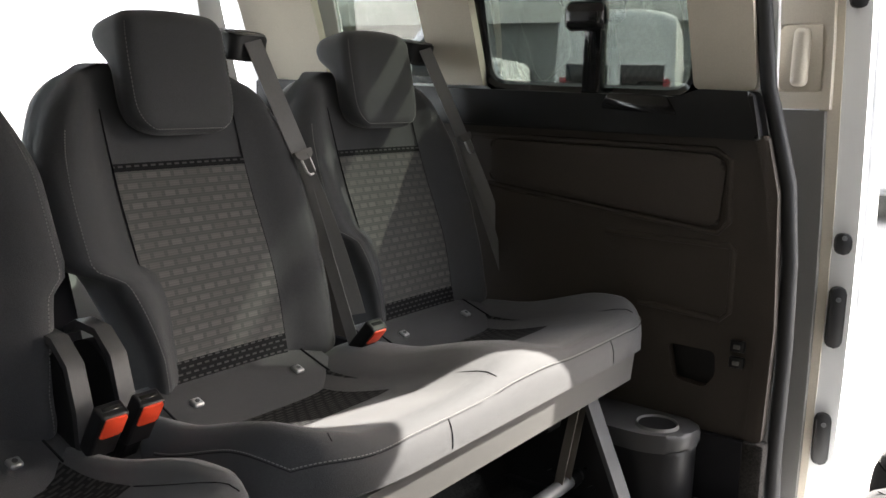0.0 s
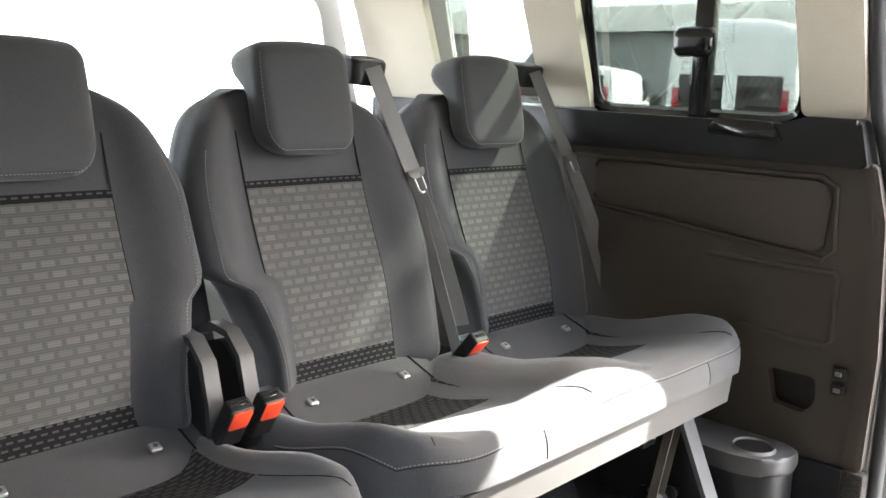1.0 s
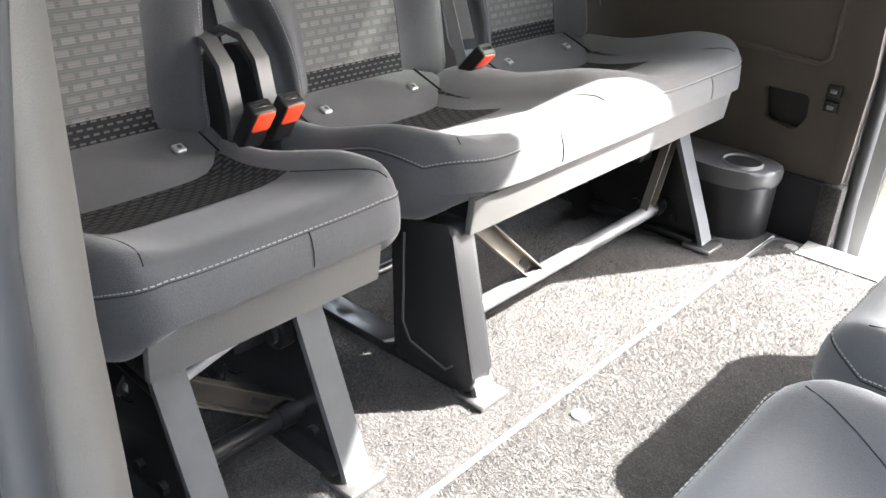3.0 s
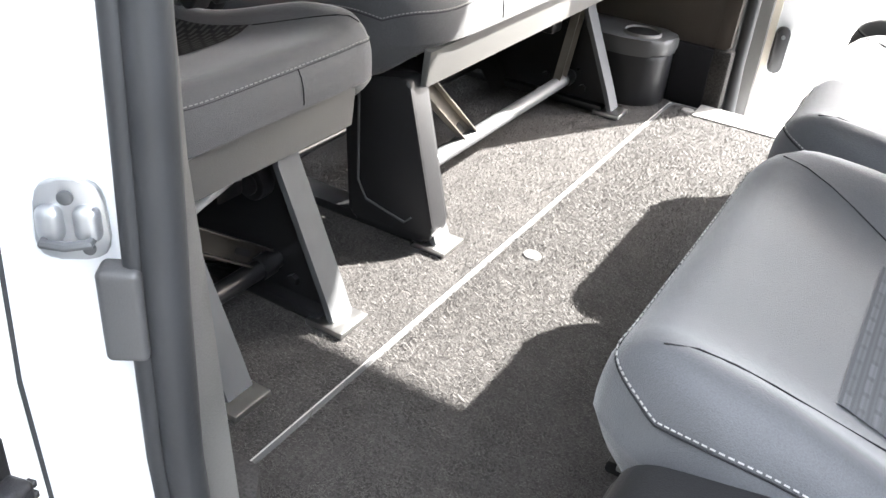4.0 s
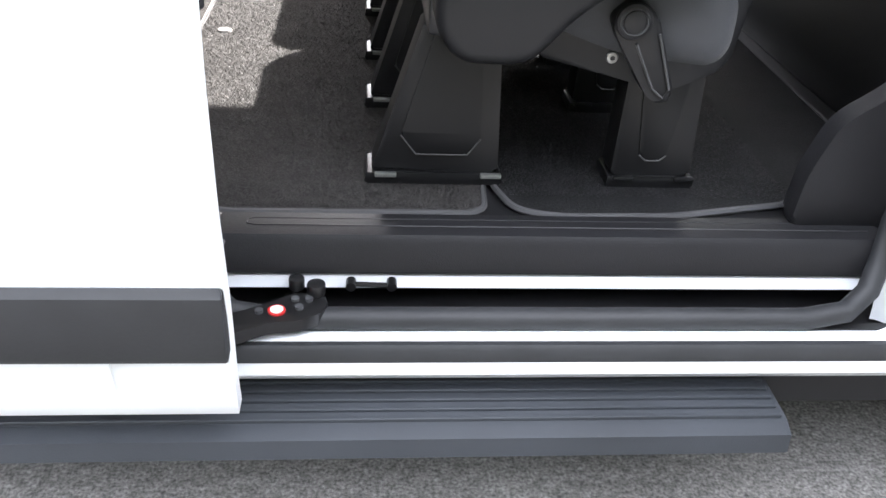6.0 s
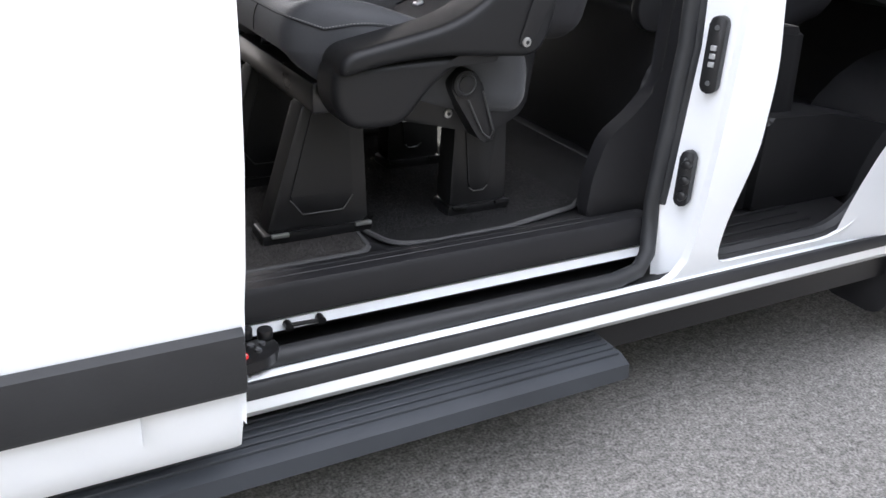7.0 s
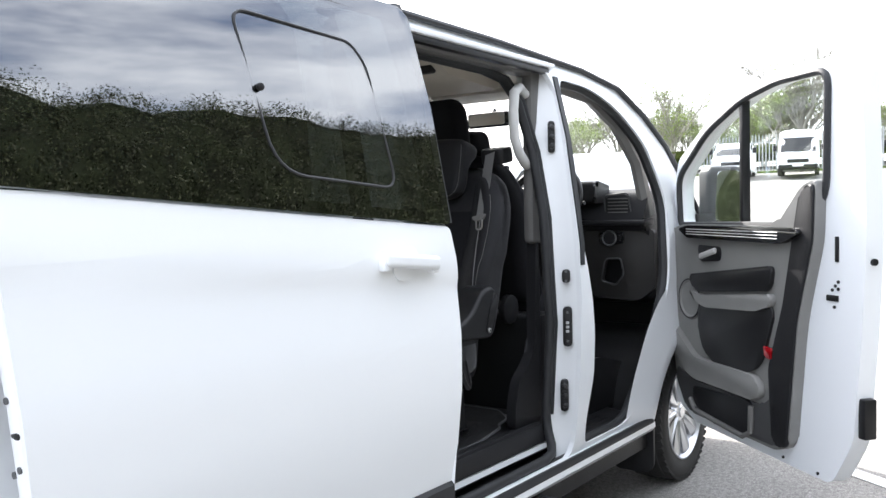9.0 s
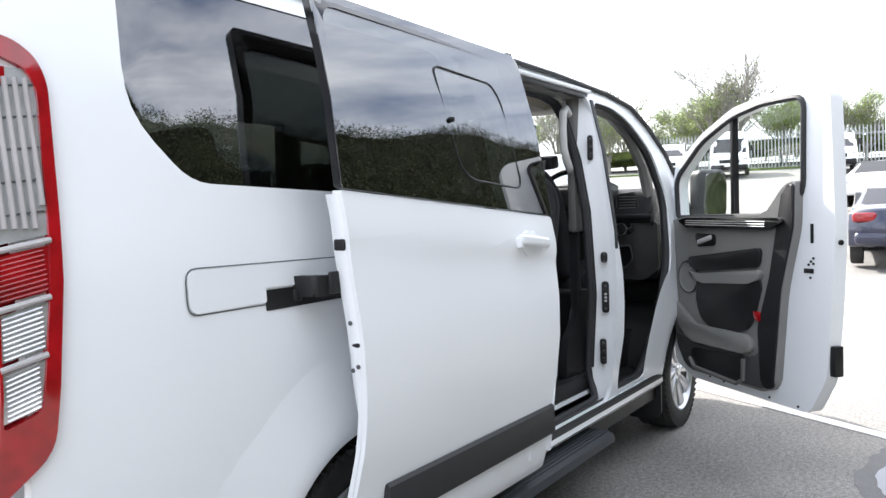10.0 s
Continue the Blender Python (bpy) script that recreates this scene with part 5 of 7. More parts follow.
low = panel(rounded([(-0.94, 1.235), (-0.94, 0.96), (-0.865, 0.893), (-0.66, 0.904), (-0.36, 0.975), (-0.26, 1.235)], 0.03), [CUBBY], -0.03, lambda y, z: -(0.862 + 0.45 * max(0.0, -0.82 - y) + 0.16 * max(0.0, 1.08 - z)), (1.08, 1.03, 0.97), (-0.82, -0.87))
part("lower_dash", low, FASCIA, van, "brown-grey lower dashboard with an open cubby", at=pose(0, 0, 0, 0, 0, 90), smooth=50)
part("lower_dash", prism(rounded([(0.955, 0.90), (0.945, 1.22), (1.2, 1.2), (1.2, 0.85)], 0.02), -0.93, -0.25, "y", 0.01), BLACK, van)
part("lower_dash", prism(rounded([(0.90, 0.85), (0.86, 1.23), (1.2, 1.2), (1.2, 0.80)], 0.04), 0.10, 1.08, "y", 0.02), FASCIA, van)
part("dash_ledge", prism(rounded([(0.80, 1.255), (0.80, 1.275), (0.92, 1.285), (0.92, 1.25)], 0.006), -0.94, -0.55, "y", 0.006), PLASTIC, van)
part("cubby_lip", tube([(0.858 + 0.16 * max(0.0, 1.08 - z), y, z) for y, z in CUBBY], 0.0045, 6, closed=True), MIDGREY, van)
for y in (-0.793, -0.707):
    part("dash_button", disc((0.851, y, 1.193), (1, 0, 0), 0.013, 0.02, 16, 0.003), BLACK, van)
part("switch_plate", prism(rounded([(-0.815, 1.165), (-0.685, 1.165), (-0.685, 1.221), (-0.815, 1.221)], 0.02), 0.854, 0.868, "x", 0.004), GLOSS, van, "black light switch panel")
part("vent_rim", tube([(0.858, y, z) for y, z in rounded([(-0.855, 1.295), (-0.725, 1.285), (-0.715, 1.395), (-0.835, 1.405)], 0.018)], 0.004, 6, closed=True), MIDGREY, van)
part("footwell_moulding", prism(rounded([(0.36, 0.42), (0.36, 0.672), (0.60, 0.663), (0.93, 0.59), (0.96, 0.42)], 0.02), -0.805, -0.70, "y", 0.014), BLACK, van, "black footwell moulding")
for k in range(4):
    part("step_rib", box((0.10, -0.935 + 0.04 * k, 0.424), (0.48, -0.925 + 0.04 * k, 0.428), 0.0015, 1), BLACK, van)
part("vent", prism(rounded([(-0.85, 1.30), (-0.73, 1.29), (-0.72, 1.39), (-0.83, 1.40)], 0.015), 0.86, 0.90, "x", 0.006), BLACK, van, "black air vent")
for k in range(5):
    part("vent_slat", box((0.852, -0.835, 1.312 + 0.016 * k), (0.866, -0.735, 1.317 + 0.016 * k), 0.001, 1), PLASTIC_G, van)
part("light_switch", disc((0.846, -0.750, 1.193), (1, 0, 0), 0.03, 0.03, 24, 0.004), BLACK, van, "rotary light switch")
part("switch_ring", lathe([(0.030, 0.0), (0.034, 0.008), (0.038, 0.0)], 24, m=Matrix.Translation((0.836, -0.750, 1.193)) @ pose(0, 0, 0, 0, -90, 0)), SATIN, van)
part("cluster_hood", prism(rounded([(0.78, 1.36), (0.80, 1.47), (0.98, 1.44), (0.98, 1.36)], 0.03), -0.70, -0.30, "y", 0.03), BLACK, van)
part("centre_stack", prism(rounded([(0.80, 0.80), (0.80, 1.45), (0.98, 1.45), (1.0, 0.8)], 0.03), -0.24, 0.10, "y", 0.02), BLACK, van)
part("screen", box((0.755, -0.24, 1.415), (0.785, -0.02, 1.56), 0.008), GLOSS, van, "centre display with a map")
scr = surface("screen_glow", (0.35, 0.45, 0.7))
scr.node_tree.nodes["Principled BSDF"].inputs["Emission Color"].default_value = (0.45, 0.58, 0.9, 1)
scr.node_tree.nodes["Principled BSDF"].inputs["Emission Strength"].default_value = 0.8
part("screen_face", box((0.752, -0.23, 1.43), (0.756, -0.03, 1.55)), scr, van)
wheel_m = Matrix.Translation((0.69, -0.475, 1.37)) @ pose(0, 0, 0, 0, -62, 0)
part("steering_wheel", tube([(0.19 * math.cos(2 * math.pi * i / 40), 0.19 * math.sin(2 * math.pi * i / 40), 0) for i in range(40)], 0.017, 10, closed=True), BLACK, van, "black steering wheel", at=wheel_m)
part("wheel_boss", rbox((0.15, 0.20, 0.06), 0.028, 4), PLASTIC, van, at=wheel_m)
part("wheel_spoke", box((-0.03, -0.18, -0.012), (0.03, 0.18, 0.012), 0.01), SATIN, van, at=wheel_m)
part("column", tube([(0.68, -0.48, 1.32), (0.95, -0.48, 1.18)], 0.055, 14), BLACK, van)
part("stalk", tube([(0.74, -0.52, 1.32), (0.72, -0.68, 1.36)], 0.01, 8), BLACK, van)
part("ignition", disc((0.80, -0.60, 1.275), (1, 0.3, 0), 0.018, 0.03, 14), STEEL, van)
kt = thing("key_tag", "yellow plastic key tag hanging from the ignition", "key tag", (0.775, -0.60, 1.16))
part("tag", prism(rounded([(-0.022, 0.0), (0.022, 0.0), (0.022, 0.07), (0.012, 0.085), (-0.012, 0.085), (-0.022, 0.07)], 0.006), -0.003, 0.003, "x", 0.001, 1), YELLOW, kt)
part("key_ring", tube([(0.0, 0.012 * math.cos(a), 0.095 + 0.014 * math.sin(a)) for a in [2 * math.pi * i / 16 for i in range(16)]], 0.0015, 6, closed=True), STEEL, kt)
part("inner_mirror", rbox((0.03, 0.24, 0.075), 0.014, 4, lambda v: v + Vector((0.70, -0.17, 1.785))), GLOSS, van, "black inner mirror")
part("mirror_glass", prism(rounded([(-0.275, 1.757), (-0.065, 1.757), (-0.065, 1.813), (-0.275, 1.813)], 0.012), 0.681, 0.6845, "x", 0.001, 1), MIRROR, van, "inner mirror glass")
part("mirror_stem", tube([(0.72, -0.17, 1.80), (0.76, -0.17, 1.84)], 0.012, 8), BLACK, van)
part("cab_pillar", tube([(0.94, -0.90, 1.30), (0.86, -0.88, 1.55), (0.70, -0.85, 1.72), (0.5, -0.82, 1.82), (0.15, -0.80, 1.85)], 0.035, 8), DOORGREY, van, "grey windscreen pillar trim")
part("cab_pillar", tube([(1.22, 1.08, 1.28), (1.0, 1.02, 1.58), (0.72, 0.95, 1.83)], 0.04, 8), BEIGE, van)
part("door_seal", tube([(x, right_side(x, z) + 0.03, z) for x, z in front_gap], 0.021, 8, closed=True), RUBBER, van, "black front door seal")
for z in (1.16, 1.02, 0.86):
    part("door_hinge", box((0.985, -1.03, z - 0.03), (1.03, -0.97, z + 0.03), 0.008), BLACK, van)

# ---- seats ----
LEAN = 0.315
PANEL_HALF = 0.154


def back_front(y, z):
    """The front of the backrest: soft centre between raised bolsters, leaning back with height."""
    b = 0.052 / (1 + math.exp(-(abs(y) - 0.203) / 0.020))
    belly = 0.02 * math.exp(-((z - 0.20) / 0.14) ** 2)
    return 0.0 + b * (1 - 0.5 * max(0, z - 0.45)) + belly - LEAN * z


def cushion_point(p, size, r):
    """A point of a box's side brought onto the round-edged box."""
    h = [s / 2 for s in size]
    q = Vector([max(-(h[i] - r), min(h[i] - r, p[i])) for i in range(3)])
    d = Vector(p) - q
    return q + d.normalized() * r if d.length > 1e-9 else q


def stitches(pts, gap=0.0065, r=0.0009):
    """A line of short stitches along a path."""
    bm = bmesh.new()
    for a, b in zip(pts, pts[1:]):
        n = max(1, round((b - a).length / gap))
        for k in range(n):
            tube([a.lerp(b, k / n), a.lerp(b, (k + 0.62) / n)], r, 4, bm)
    return bm


HEAD = (0.075, 0.244, 0.225)


def head_shape(v):
    """The pad of a head restraint: round lower corners, and a top that rolls back over the backrest."""
    x, y, z = v
    low = max(0.0, min(1.0, (-0.035 - z) / 0.0775))
    wide = (0.134 - 0.062 + 0.062 * math.sqrt(max(0.0, 1 - low ** 2.4))) / 0.134
    hi = max(0.0, min(1.0, (z - 0.0) / 0.09))
    hi = hi * hi * (3 - 2 * hi)
    wide *= 1 - 0.04 * max(0.0, z / 0.11) ** 2
    y *= wide
    x += 0.012 * (1 - (y / 0.134) ** 2) * (1 - low) - 0.22 * (z + 0.11)
    if v.x < 0:
        x -= 0.050 * hi * min(1.0, -v.x / 0.02)
        z -= 0.026 * hi * min(1.0, -v.x / 0.0375)
    z += 0.012 * hi * (1 - (y / 0.134) ** 2) * (1 if v.z > 0.08 else 0)
    return Vector((x, y, z))


def seat(name, label, group, width, places, legs, at, turn, notches=(), tall=0.0, cushion=0.52, pale=True, button=True, head=(0.0, 0.0), cloth=CLOTH, back=None):
    """A seat or bench that looks along +x, with its origin on the floor below the foot of the backrest.
    places: the middles of its sitting places; width: its ends; notches: the side on which each backrest is cut in for a hinge."""
    ob = thing(name, label, "car seat", at, turn, group)
    back = back or cloth
    y0, y1 = width
    yc, w = (y0 + y1) / 2, y1 - y0
    top = 0.405

    def shape(v):
        x = v.x + cushion / 2 - 0.02
        y = v.y + yc
        d = min(abs(y - p) for p in places)
        out = 1 / (1 + math.exp(-(d - 0.19) / 0.022))
        z = v.z + top - 0.065 - 0.045 * (1 - max(0.0, x) / cushion)
        k = max(0.0, v.z / 0.065)
        front = max(0.0, (x - (cushion - 0.16)) / 0.16)
        up = max(0.0, min(1.0, (x - 0.14) / (cushion - 0.24)))
        z += 0.046 * up * up * (3 - 2 * up)
        z += k * (0.036 * out * (1 - 0.45 * front) + 0.022 * (1 - out) * front ** 2 - 0.012 * (1 - out) * (1 - front))
        end = max(0.0, abs(v.y) / (w / 2) - 0.70) / 0.30
        x -= 0.095 * end ** 2.4 * max(0.0, x / cushion)
        if v.z < 0:
            inner = 1 / (1 + math.exp((abs(v.y) - (w / 2 - 0.075)) / 0.018))
            z += -v.z / 0.075 * 0.070 * min(1.0, front * 1.4) * inner
            x -= 0.034 * front * -v.z / 0.075
        return Vector((x, y, z))

    size = (cushion, w, 0.15)
    part("cushion", rbox(size, 0.062, 16, shape), cloth, ob, "charcoal cloth seat cushion", smooth=60)

    def on(x, y, z=0.075):
        return shape(cushion_point((x, y, z), size, 0.062))

    for i_, p in enumerate(places):
        rows = []
        for i in range(13):
            x = 0.03 + (cushion - (0.275 if pale else 0.225)) * i / 12
            rows.append([on(x - cushion / 2 + 0.02, p + u * ((0.168 if pale else 0.128) + 0.02 * (1 - i / 12)) - yc) + Vector((0, 0, 0.0025)) for u in [j / 8 - 1 for j in range(17)]])
        part("seat_panel", sheet(rows), WEAVE_S if pale else WEAVE_2, ob, "woven dark patterned seat centre")
        # a seam across the front, darts behind it and a joint below it
        lo_, hi_ = max(y0 + 0.02, p - 0.29) - yc, min(y1 - 0.02, p + 0.29) - yc
        if i_ == 0:
            ring = [(-0.10 + (cushion / 2 + 0.10) * j / 16, w / 2, 0.044) for j in range(17)] + [(cushion / 2, w / 2 - w * j / 60, 0.044 + 0.014 * min(1.0, 6 * (0.5 - abs(j / 60 - 0.5)))) for j in range(1, 60)] + [(cushion / 2 - (cushion / 2 + 0.10) * j / 16, -w / 2, 0.044) for j in range(17)]
            seam = [on(*q) + Vector((0.001, 0.0012 if q[1] > w / 2 - 0.01 else -0.0012 if q[1] < 0.01 - w / 2 else 0.0, 0.0010)) for q in ring]
            part("stitching", stitches(seam), THREAD, ob, "pale seam stitching")
            groove = [q - Vector((0.0, 0, 0.004)) for q in seam]
            part("seam", tube(groove, 0.0009, 5), CLOTH_D, ob)
        for s in (-1, 1) if not pale else ():
            welt = [on(x - cushion / 2 + 0.02, p + s * (0.132 + 0.40 * max(0.0, x - 0.26) + 0.02 * (1 - x / 0.46)) - yc) + Vector((0, 0, 0.0008)) for x in [0.04 + 0.42 * k / 14 for k in range(15)]]
            part("seam", tube(welt, 0.0008, 5), CLOTH_D, ob)
        for s in (-1, 1) if pale else ():
            dart = [on(cushion / 2 - 0.022 - 0.20 * k / 9, p + s * (0.200 - 0.030 * math.sin(math.pi / 2 * k / 9)) - yc, 0.075) for k in range(10)]
            part("seam", tube(dart, 0.0011, 5), CLOTH_D, ob)
        joint = [on(cushion / 2, p + 0.03 - yc, 0.055 - 0.08 * k / 5) + Vector((0.0006, 0, 0)) for k in range(6)]
        part("seam", tube(joint, 0.0010, 5), CLOTH_D, ob)
        side = notches[i_] if i_ < len(notches) else 0
        hh = 0.61 + tall

        def width_at(z, s):
            u = z / hh
            squeeze = 1 - 0.22 * max(0.0, (u - 0.60) / 0.40) ** 2.2
            cut = (abs(side) * (0.20 + 0.22 * max(0.0, min(1.0, (0.26 - z) / 0.17))) if s * side > 0 else 0.03) / (1 + math.exp((z - 0.258) / 0.006))
            return squeeze * (1 - cut)

        def bshape(v, p=p):
            z = v.z + 0.305 + tall / 2
            u = z / hh
            y = v.y * width_at(z, v.y)
            crown = -0.06 * max(0.0, abs(y) - 0.13) / 0.15 * max(0.0, u - 0.7) / 0.3
            x = (back_front(y / max(0.72, width_at(z, v.y)), z) if v.x > 0 else -0.11 - LEAN * z + 0.03 * u) + (v.x - 0.08 if v.x > 0 else v.x + 0.08)
            return Vector((x - 0.0, y + p, z + 0.385 + crown))

        part("backrest", rbox((0.16, 0.59, 0.61 + tall), 0.050, 22, bshape), back, ob, "charcoal cloth backrest", smooth=60)
        rows = []
        for i in range(25):
            z = 0.065 + 0.368 * i / 24
            rows.append([(back_front(u * PANEL_HALF, z) + 0.004, p + u * PANEL_HALF, z + 0.385) for u in [j / 10 - 1 for j in range(21)]])
        part("back_panel", sheet(rows), WEAVE_B if pale else CLOTH_D, ob, "woven grey dash-patterned back centre")
        rows = [[(back_front(u * PANEL_HALF, z) + 0.005, p + u * PANEL_HALF * 1.0, z + 0.385) for u in [j / 10 - 1 for j in range(21)]] for z in (0.030, 0.041, 0.052, 0.063, 0.074)]
        part("panel_hem", sheet(rows), WEAVE_H if pale else CLOTH_D, ob, "dark chequered hem of the back centre")
        rows = [[(back_front(u * PANEL_HALF, z) + 0.005, p + u * PANEL_HALF, z + 0.385) for u in [j / 10 - 1 for j in range(21)]] for z in (0.425, 0.432, 0.440)]
        part("panel_hem", sheet(rows), WEAVE_H if pale else CLOTH_D, ob, "dark chequered hem of the back centre")
        # creases beside the centre and stitched seams along the bolsters
        for s in (-1, 1):
            line = [Vector((back_front(s * PANEL_HALF, z) + 0.003, p + s * PANEL_HALF, z + 0.385)) for z in [0.02 + 0.52 * i / 24 for i in range(25)]]
            part("seam", tube(line, 0.0015, 5), CLOTH_D, ob)
            line = []
            for i in range(41):
                z = 0.03 + 0.50 * i / 40
                yy = s * 0.268
                line.append(bshape(cushion_point((0.08, yy, z - 0.305 - tall / 2), (0.16, 0.59, hh), 0.05)) + Vector((0.001, 0, 0)))
            part("stitching", stitches(line), THREAD, ob, "pale seam stitching")
        # head restraint over the top
        hx, hz = -LEAN * 0.53 + 0.045, 0.385 + 0.600 + tall
        m_ = Matrix.Translation((hx, p + head[0], hz + head[1]))
        hr = part("head_restraint", rbox(HEAD, 0.030, 14, head_shape), back, ob, "charcoal cloth head restraint", at=m_, smooth=70)
        rim = []
        for i in range(17):
            rim.append((-0.122, 0.10 - 0.125 * i / 16))
        for i in range(1, 9):
            a = math.pi / 2 * i / 8
            rim.append((-0.122 + 0.03 * (1 - math.cos(a)), -0.03 - 0.072 * math.sin(a)))
        rim += [(-y_, z_) for y_, z_ in reversed(rim)]
        pts = [head_shape(cushion_point((0.0375, y_, z_), HEAD, 0.030)) + Vector((0.0008, 0, 0)) for y_, z_ in rim]
        part("stitching", stitches(pts), THREAD, hr, "pale seam stitching")
        for s in (-1, 1):
            part("post", tube([(hx - 0.075, p + s * 0.06, hz - 0.17), (hx - 0.085, p + s * 0.06, hz + 0.06)], 0.006, 8), STEEL, ob, "steel head restraint post")
        part("lower_back", prism(rounded([(-0.03, 0.425), (0.012, 0.417), (0.155, 0.363), (0.15, 0.30), (-0.03, 0.32)], 0.012), p - 0.225, p + 0.225, "y", 0.012), back if not pale else cloth, ob, "plain cloth strip at the foot of the backrest")
        for s in (-1, 1):
            part("seam", tube([(0.0, p + s * 0.185, 0.423), (0.05, p + s * 0.187, 0.404), (0.15, p + s * 0.19, 0.367)], 0.0022, 6), CLOTH_D, ob)
            if button:
                q = Matrix.Translation((0.062, p + s * 0.126, 0.4005)) @ pose(0, 0, 0, 0, 20.7, 0)
                b = part("anchor_button", rbox((0.022, 0.022, 0.010), 0.0045, 2), SATIN, ob, "small bright anchor button", at=q)
                part("button_hole", disc((0, 0, 0.005), (0, 0, 1), 0.0045, 0.002, 12), GREYMET, b)
    return ob


def strut(ob, x, low, up, material):
    """A folding strut: a pressed steel channel with two lips and a bolt at each end."""
    a, b = Vector((0, *low)), Vector((0, *up))
    d = (b - a).normalized()
    n = Vector((0, -d.z, d.y)) * 0.019
    e = d * 0.016
    ring = [a - e - n, b + e - n, b + e + n, a - e + n]
    s = part("strut", prism(rounded([(v.y, v.z) for v in ring], 0.012), x - 0.016, x - 0.011, "x", 0.0015), material, ob, "pressed steel folding strut")
    for k in (-1, 1):
        p, q = a - d * 0.004 + n * k * 0.92, b + d * 0.004 + n * k * 0.92
        bm = bmesh.new()
        ribbon([(x - 0.004, p.y, p.z), (x - 0.004, q.y, q.z)], (1, 0, 0), 0.020, 0.003, bm)
        part("lip", bm, material, s)
    for p in (a, b):
        part("bolt", disc((x - 0.010, p.y, p.z), (1, 0, 0), 0.009, 0.012, 10, 0.002), STEEL, s)
    part("slot", prism(rounded([(v.y, v.z) for v in (a + d * 0.03 - n * 0.3, a + d * 0.07 - n * 0.3, a + d * 0.07 + n * 0.3, a + d * 0.03 + n * 0.3)], 0.004), x - 0.0112, x - 0.0095, "x"), BLACK, s)


def skirt_and_legs(ob, y0, y1, legs, cushion=0.52):
    """The plastic skirt under the cushion and the folding steel frame of a rear bench."""
    xf = cushion - 0.03
    part("skirt", prism([(xf - 0.022, 0.376), (xf - 0.006, 0.374), (xf - 0.012, 0.308), (xf - 0.026, 0.306)], y0 + 0.03, y1 - 0.03, "y", 0.004), SKIRT, ob, "grey plastic cushion skirt")
    part("seat_pan", box((0.0, y0 + 0.04, 0.29), (xf - 0.03, y1 - 0.04, 0.33), 0.01), BLACKMET, ob)
    for y, kind in legs:
        if kind == "panel":
            lp = part("leg_panel", prism(rounded([(xf - 0.17, 0.30), (xf - 0.03, 0.33), (xf + 0.045, 0.04), (xf + 0.03, 0.012), (xf - 0.15, 0.012)], 0.02), y - 0.035, y + 0.02, "y", 0.008), BLACK, ob, "black leg cover with a pressed outline")
            part("outline", tube([(xf - 0.135, y - 0.036, 0.28), (xf - 0.13, y - 0.037, 0.10), (xf - 0.11, y - 0.037, 0.065), (xf - 0.02, y - 0.037, 0.045), (xf - 0.005, y - 0.037, 0.06)], 0.0025, 6), MIDGREY, lp)
        else:
            part("leg_plate", prism(rounded([(xf - 0.40, 0.012), (xf + 0.025, 0.012), (xf - 0.03, 0.15), (xf - 0.10, 0.27), (xf - 0.20, 0.29), (xf - 0.27, 0.12), (xf - 0.40, 0.06)], 0.02), y - 0.004, y + 0.004, "y", 0.001), BLACKMET, ob, "black steel leg plate")
            for bx, bz in ((xf - 0.05, 0.05), (xf - 0.10, 0.055), (xf - 0.16, 0.06)):
                part("bolt", disc((bx, y - 0.008, bz), (0, 1, 0), 0.011, 0.012, 6), BLACKMET, ob)
        bar = [(xf - 0.085, 0.32), (xf - 0.08, 0.26), (xf + 0.01, 0.06), (xf + 0.03, 0.012)]
        bm = bmesh.new()
        ribbon([(px + 0.012, y, pz) for px, pz in bar], (0, 1, 0), 0.05, 0.012, bm)
        part("front_bar", bm, GREYMET, ob, "grey steel front leg bar")
        part("foot_plate", box((xf + 0.0, y - 0.04, 0.0), (xf + 0.075, y + 0.035, 0.012), 0.003), STEEL, ob, "bright floor latch plate")
        part("rail", box((xf - 0.42, y - 0.03, 0.002), (xf + 0.02, y + 0.03, 0.022), 0.004), BLACKMET, ob)
        part("rear_leg", prism(rounded([(0.02, 0.012), (0.10, 0.012), (0.13, 0.15), (0.12, 0.30), (0.06, 0.30), (0.07, 0.15)], 0.012), y - 0.006, y + 0.006, "y", 0.001), BLACKMET, ob)
        part("recliner_rod", tube([(0.08, y, 0.25), (xf - 0.10, y, 0.22)], 0.009, 8), BLACKMET, ob)
    a, b = min(y for y, _ in legs), max(y for y, _ in legs)
    part("cross_tube", tube([(xf - 0.09, a, 0.075), (xf - 0.09, b, 0.075)], 0.017, 14), GREYMET if b - a > 0.5 else BLACKMET, ob, "steel cross tube")
    part("tube_collar", tube([(xf - 0.09, b - 0.05, 0.075), (xf - 0.09, b - 0.02, 0.075)], 0.021, 14), BLACKMET, ob)
    part("lock_bar", tube([(xf - 0.06, a + 0.02, 0.285), (xf - 0.06, b - 0.02, 0.285)], 0.007, 8), BLACKMET, ob)
    part("latch_box", box((xf - 0.20, b - 0.10, 0.20), (xf - 0.12, b - 0.04, 0.28), 0.008), BLACKMET, ob)
    part("cross_tube", tube([(xf - 0.36, a, 0.05), (xf - 0.36, b, 0.05)], 0.012, 10), BLACKMET, ob)
    part("slide_rod", tube([(xf - 0.10, a + 0.3 * (b - a), 0.27), (xf - 0.10, a + 0.55 * (b - a), 0.27)], 0.012, 10), SATIN, ob)


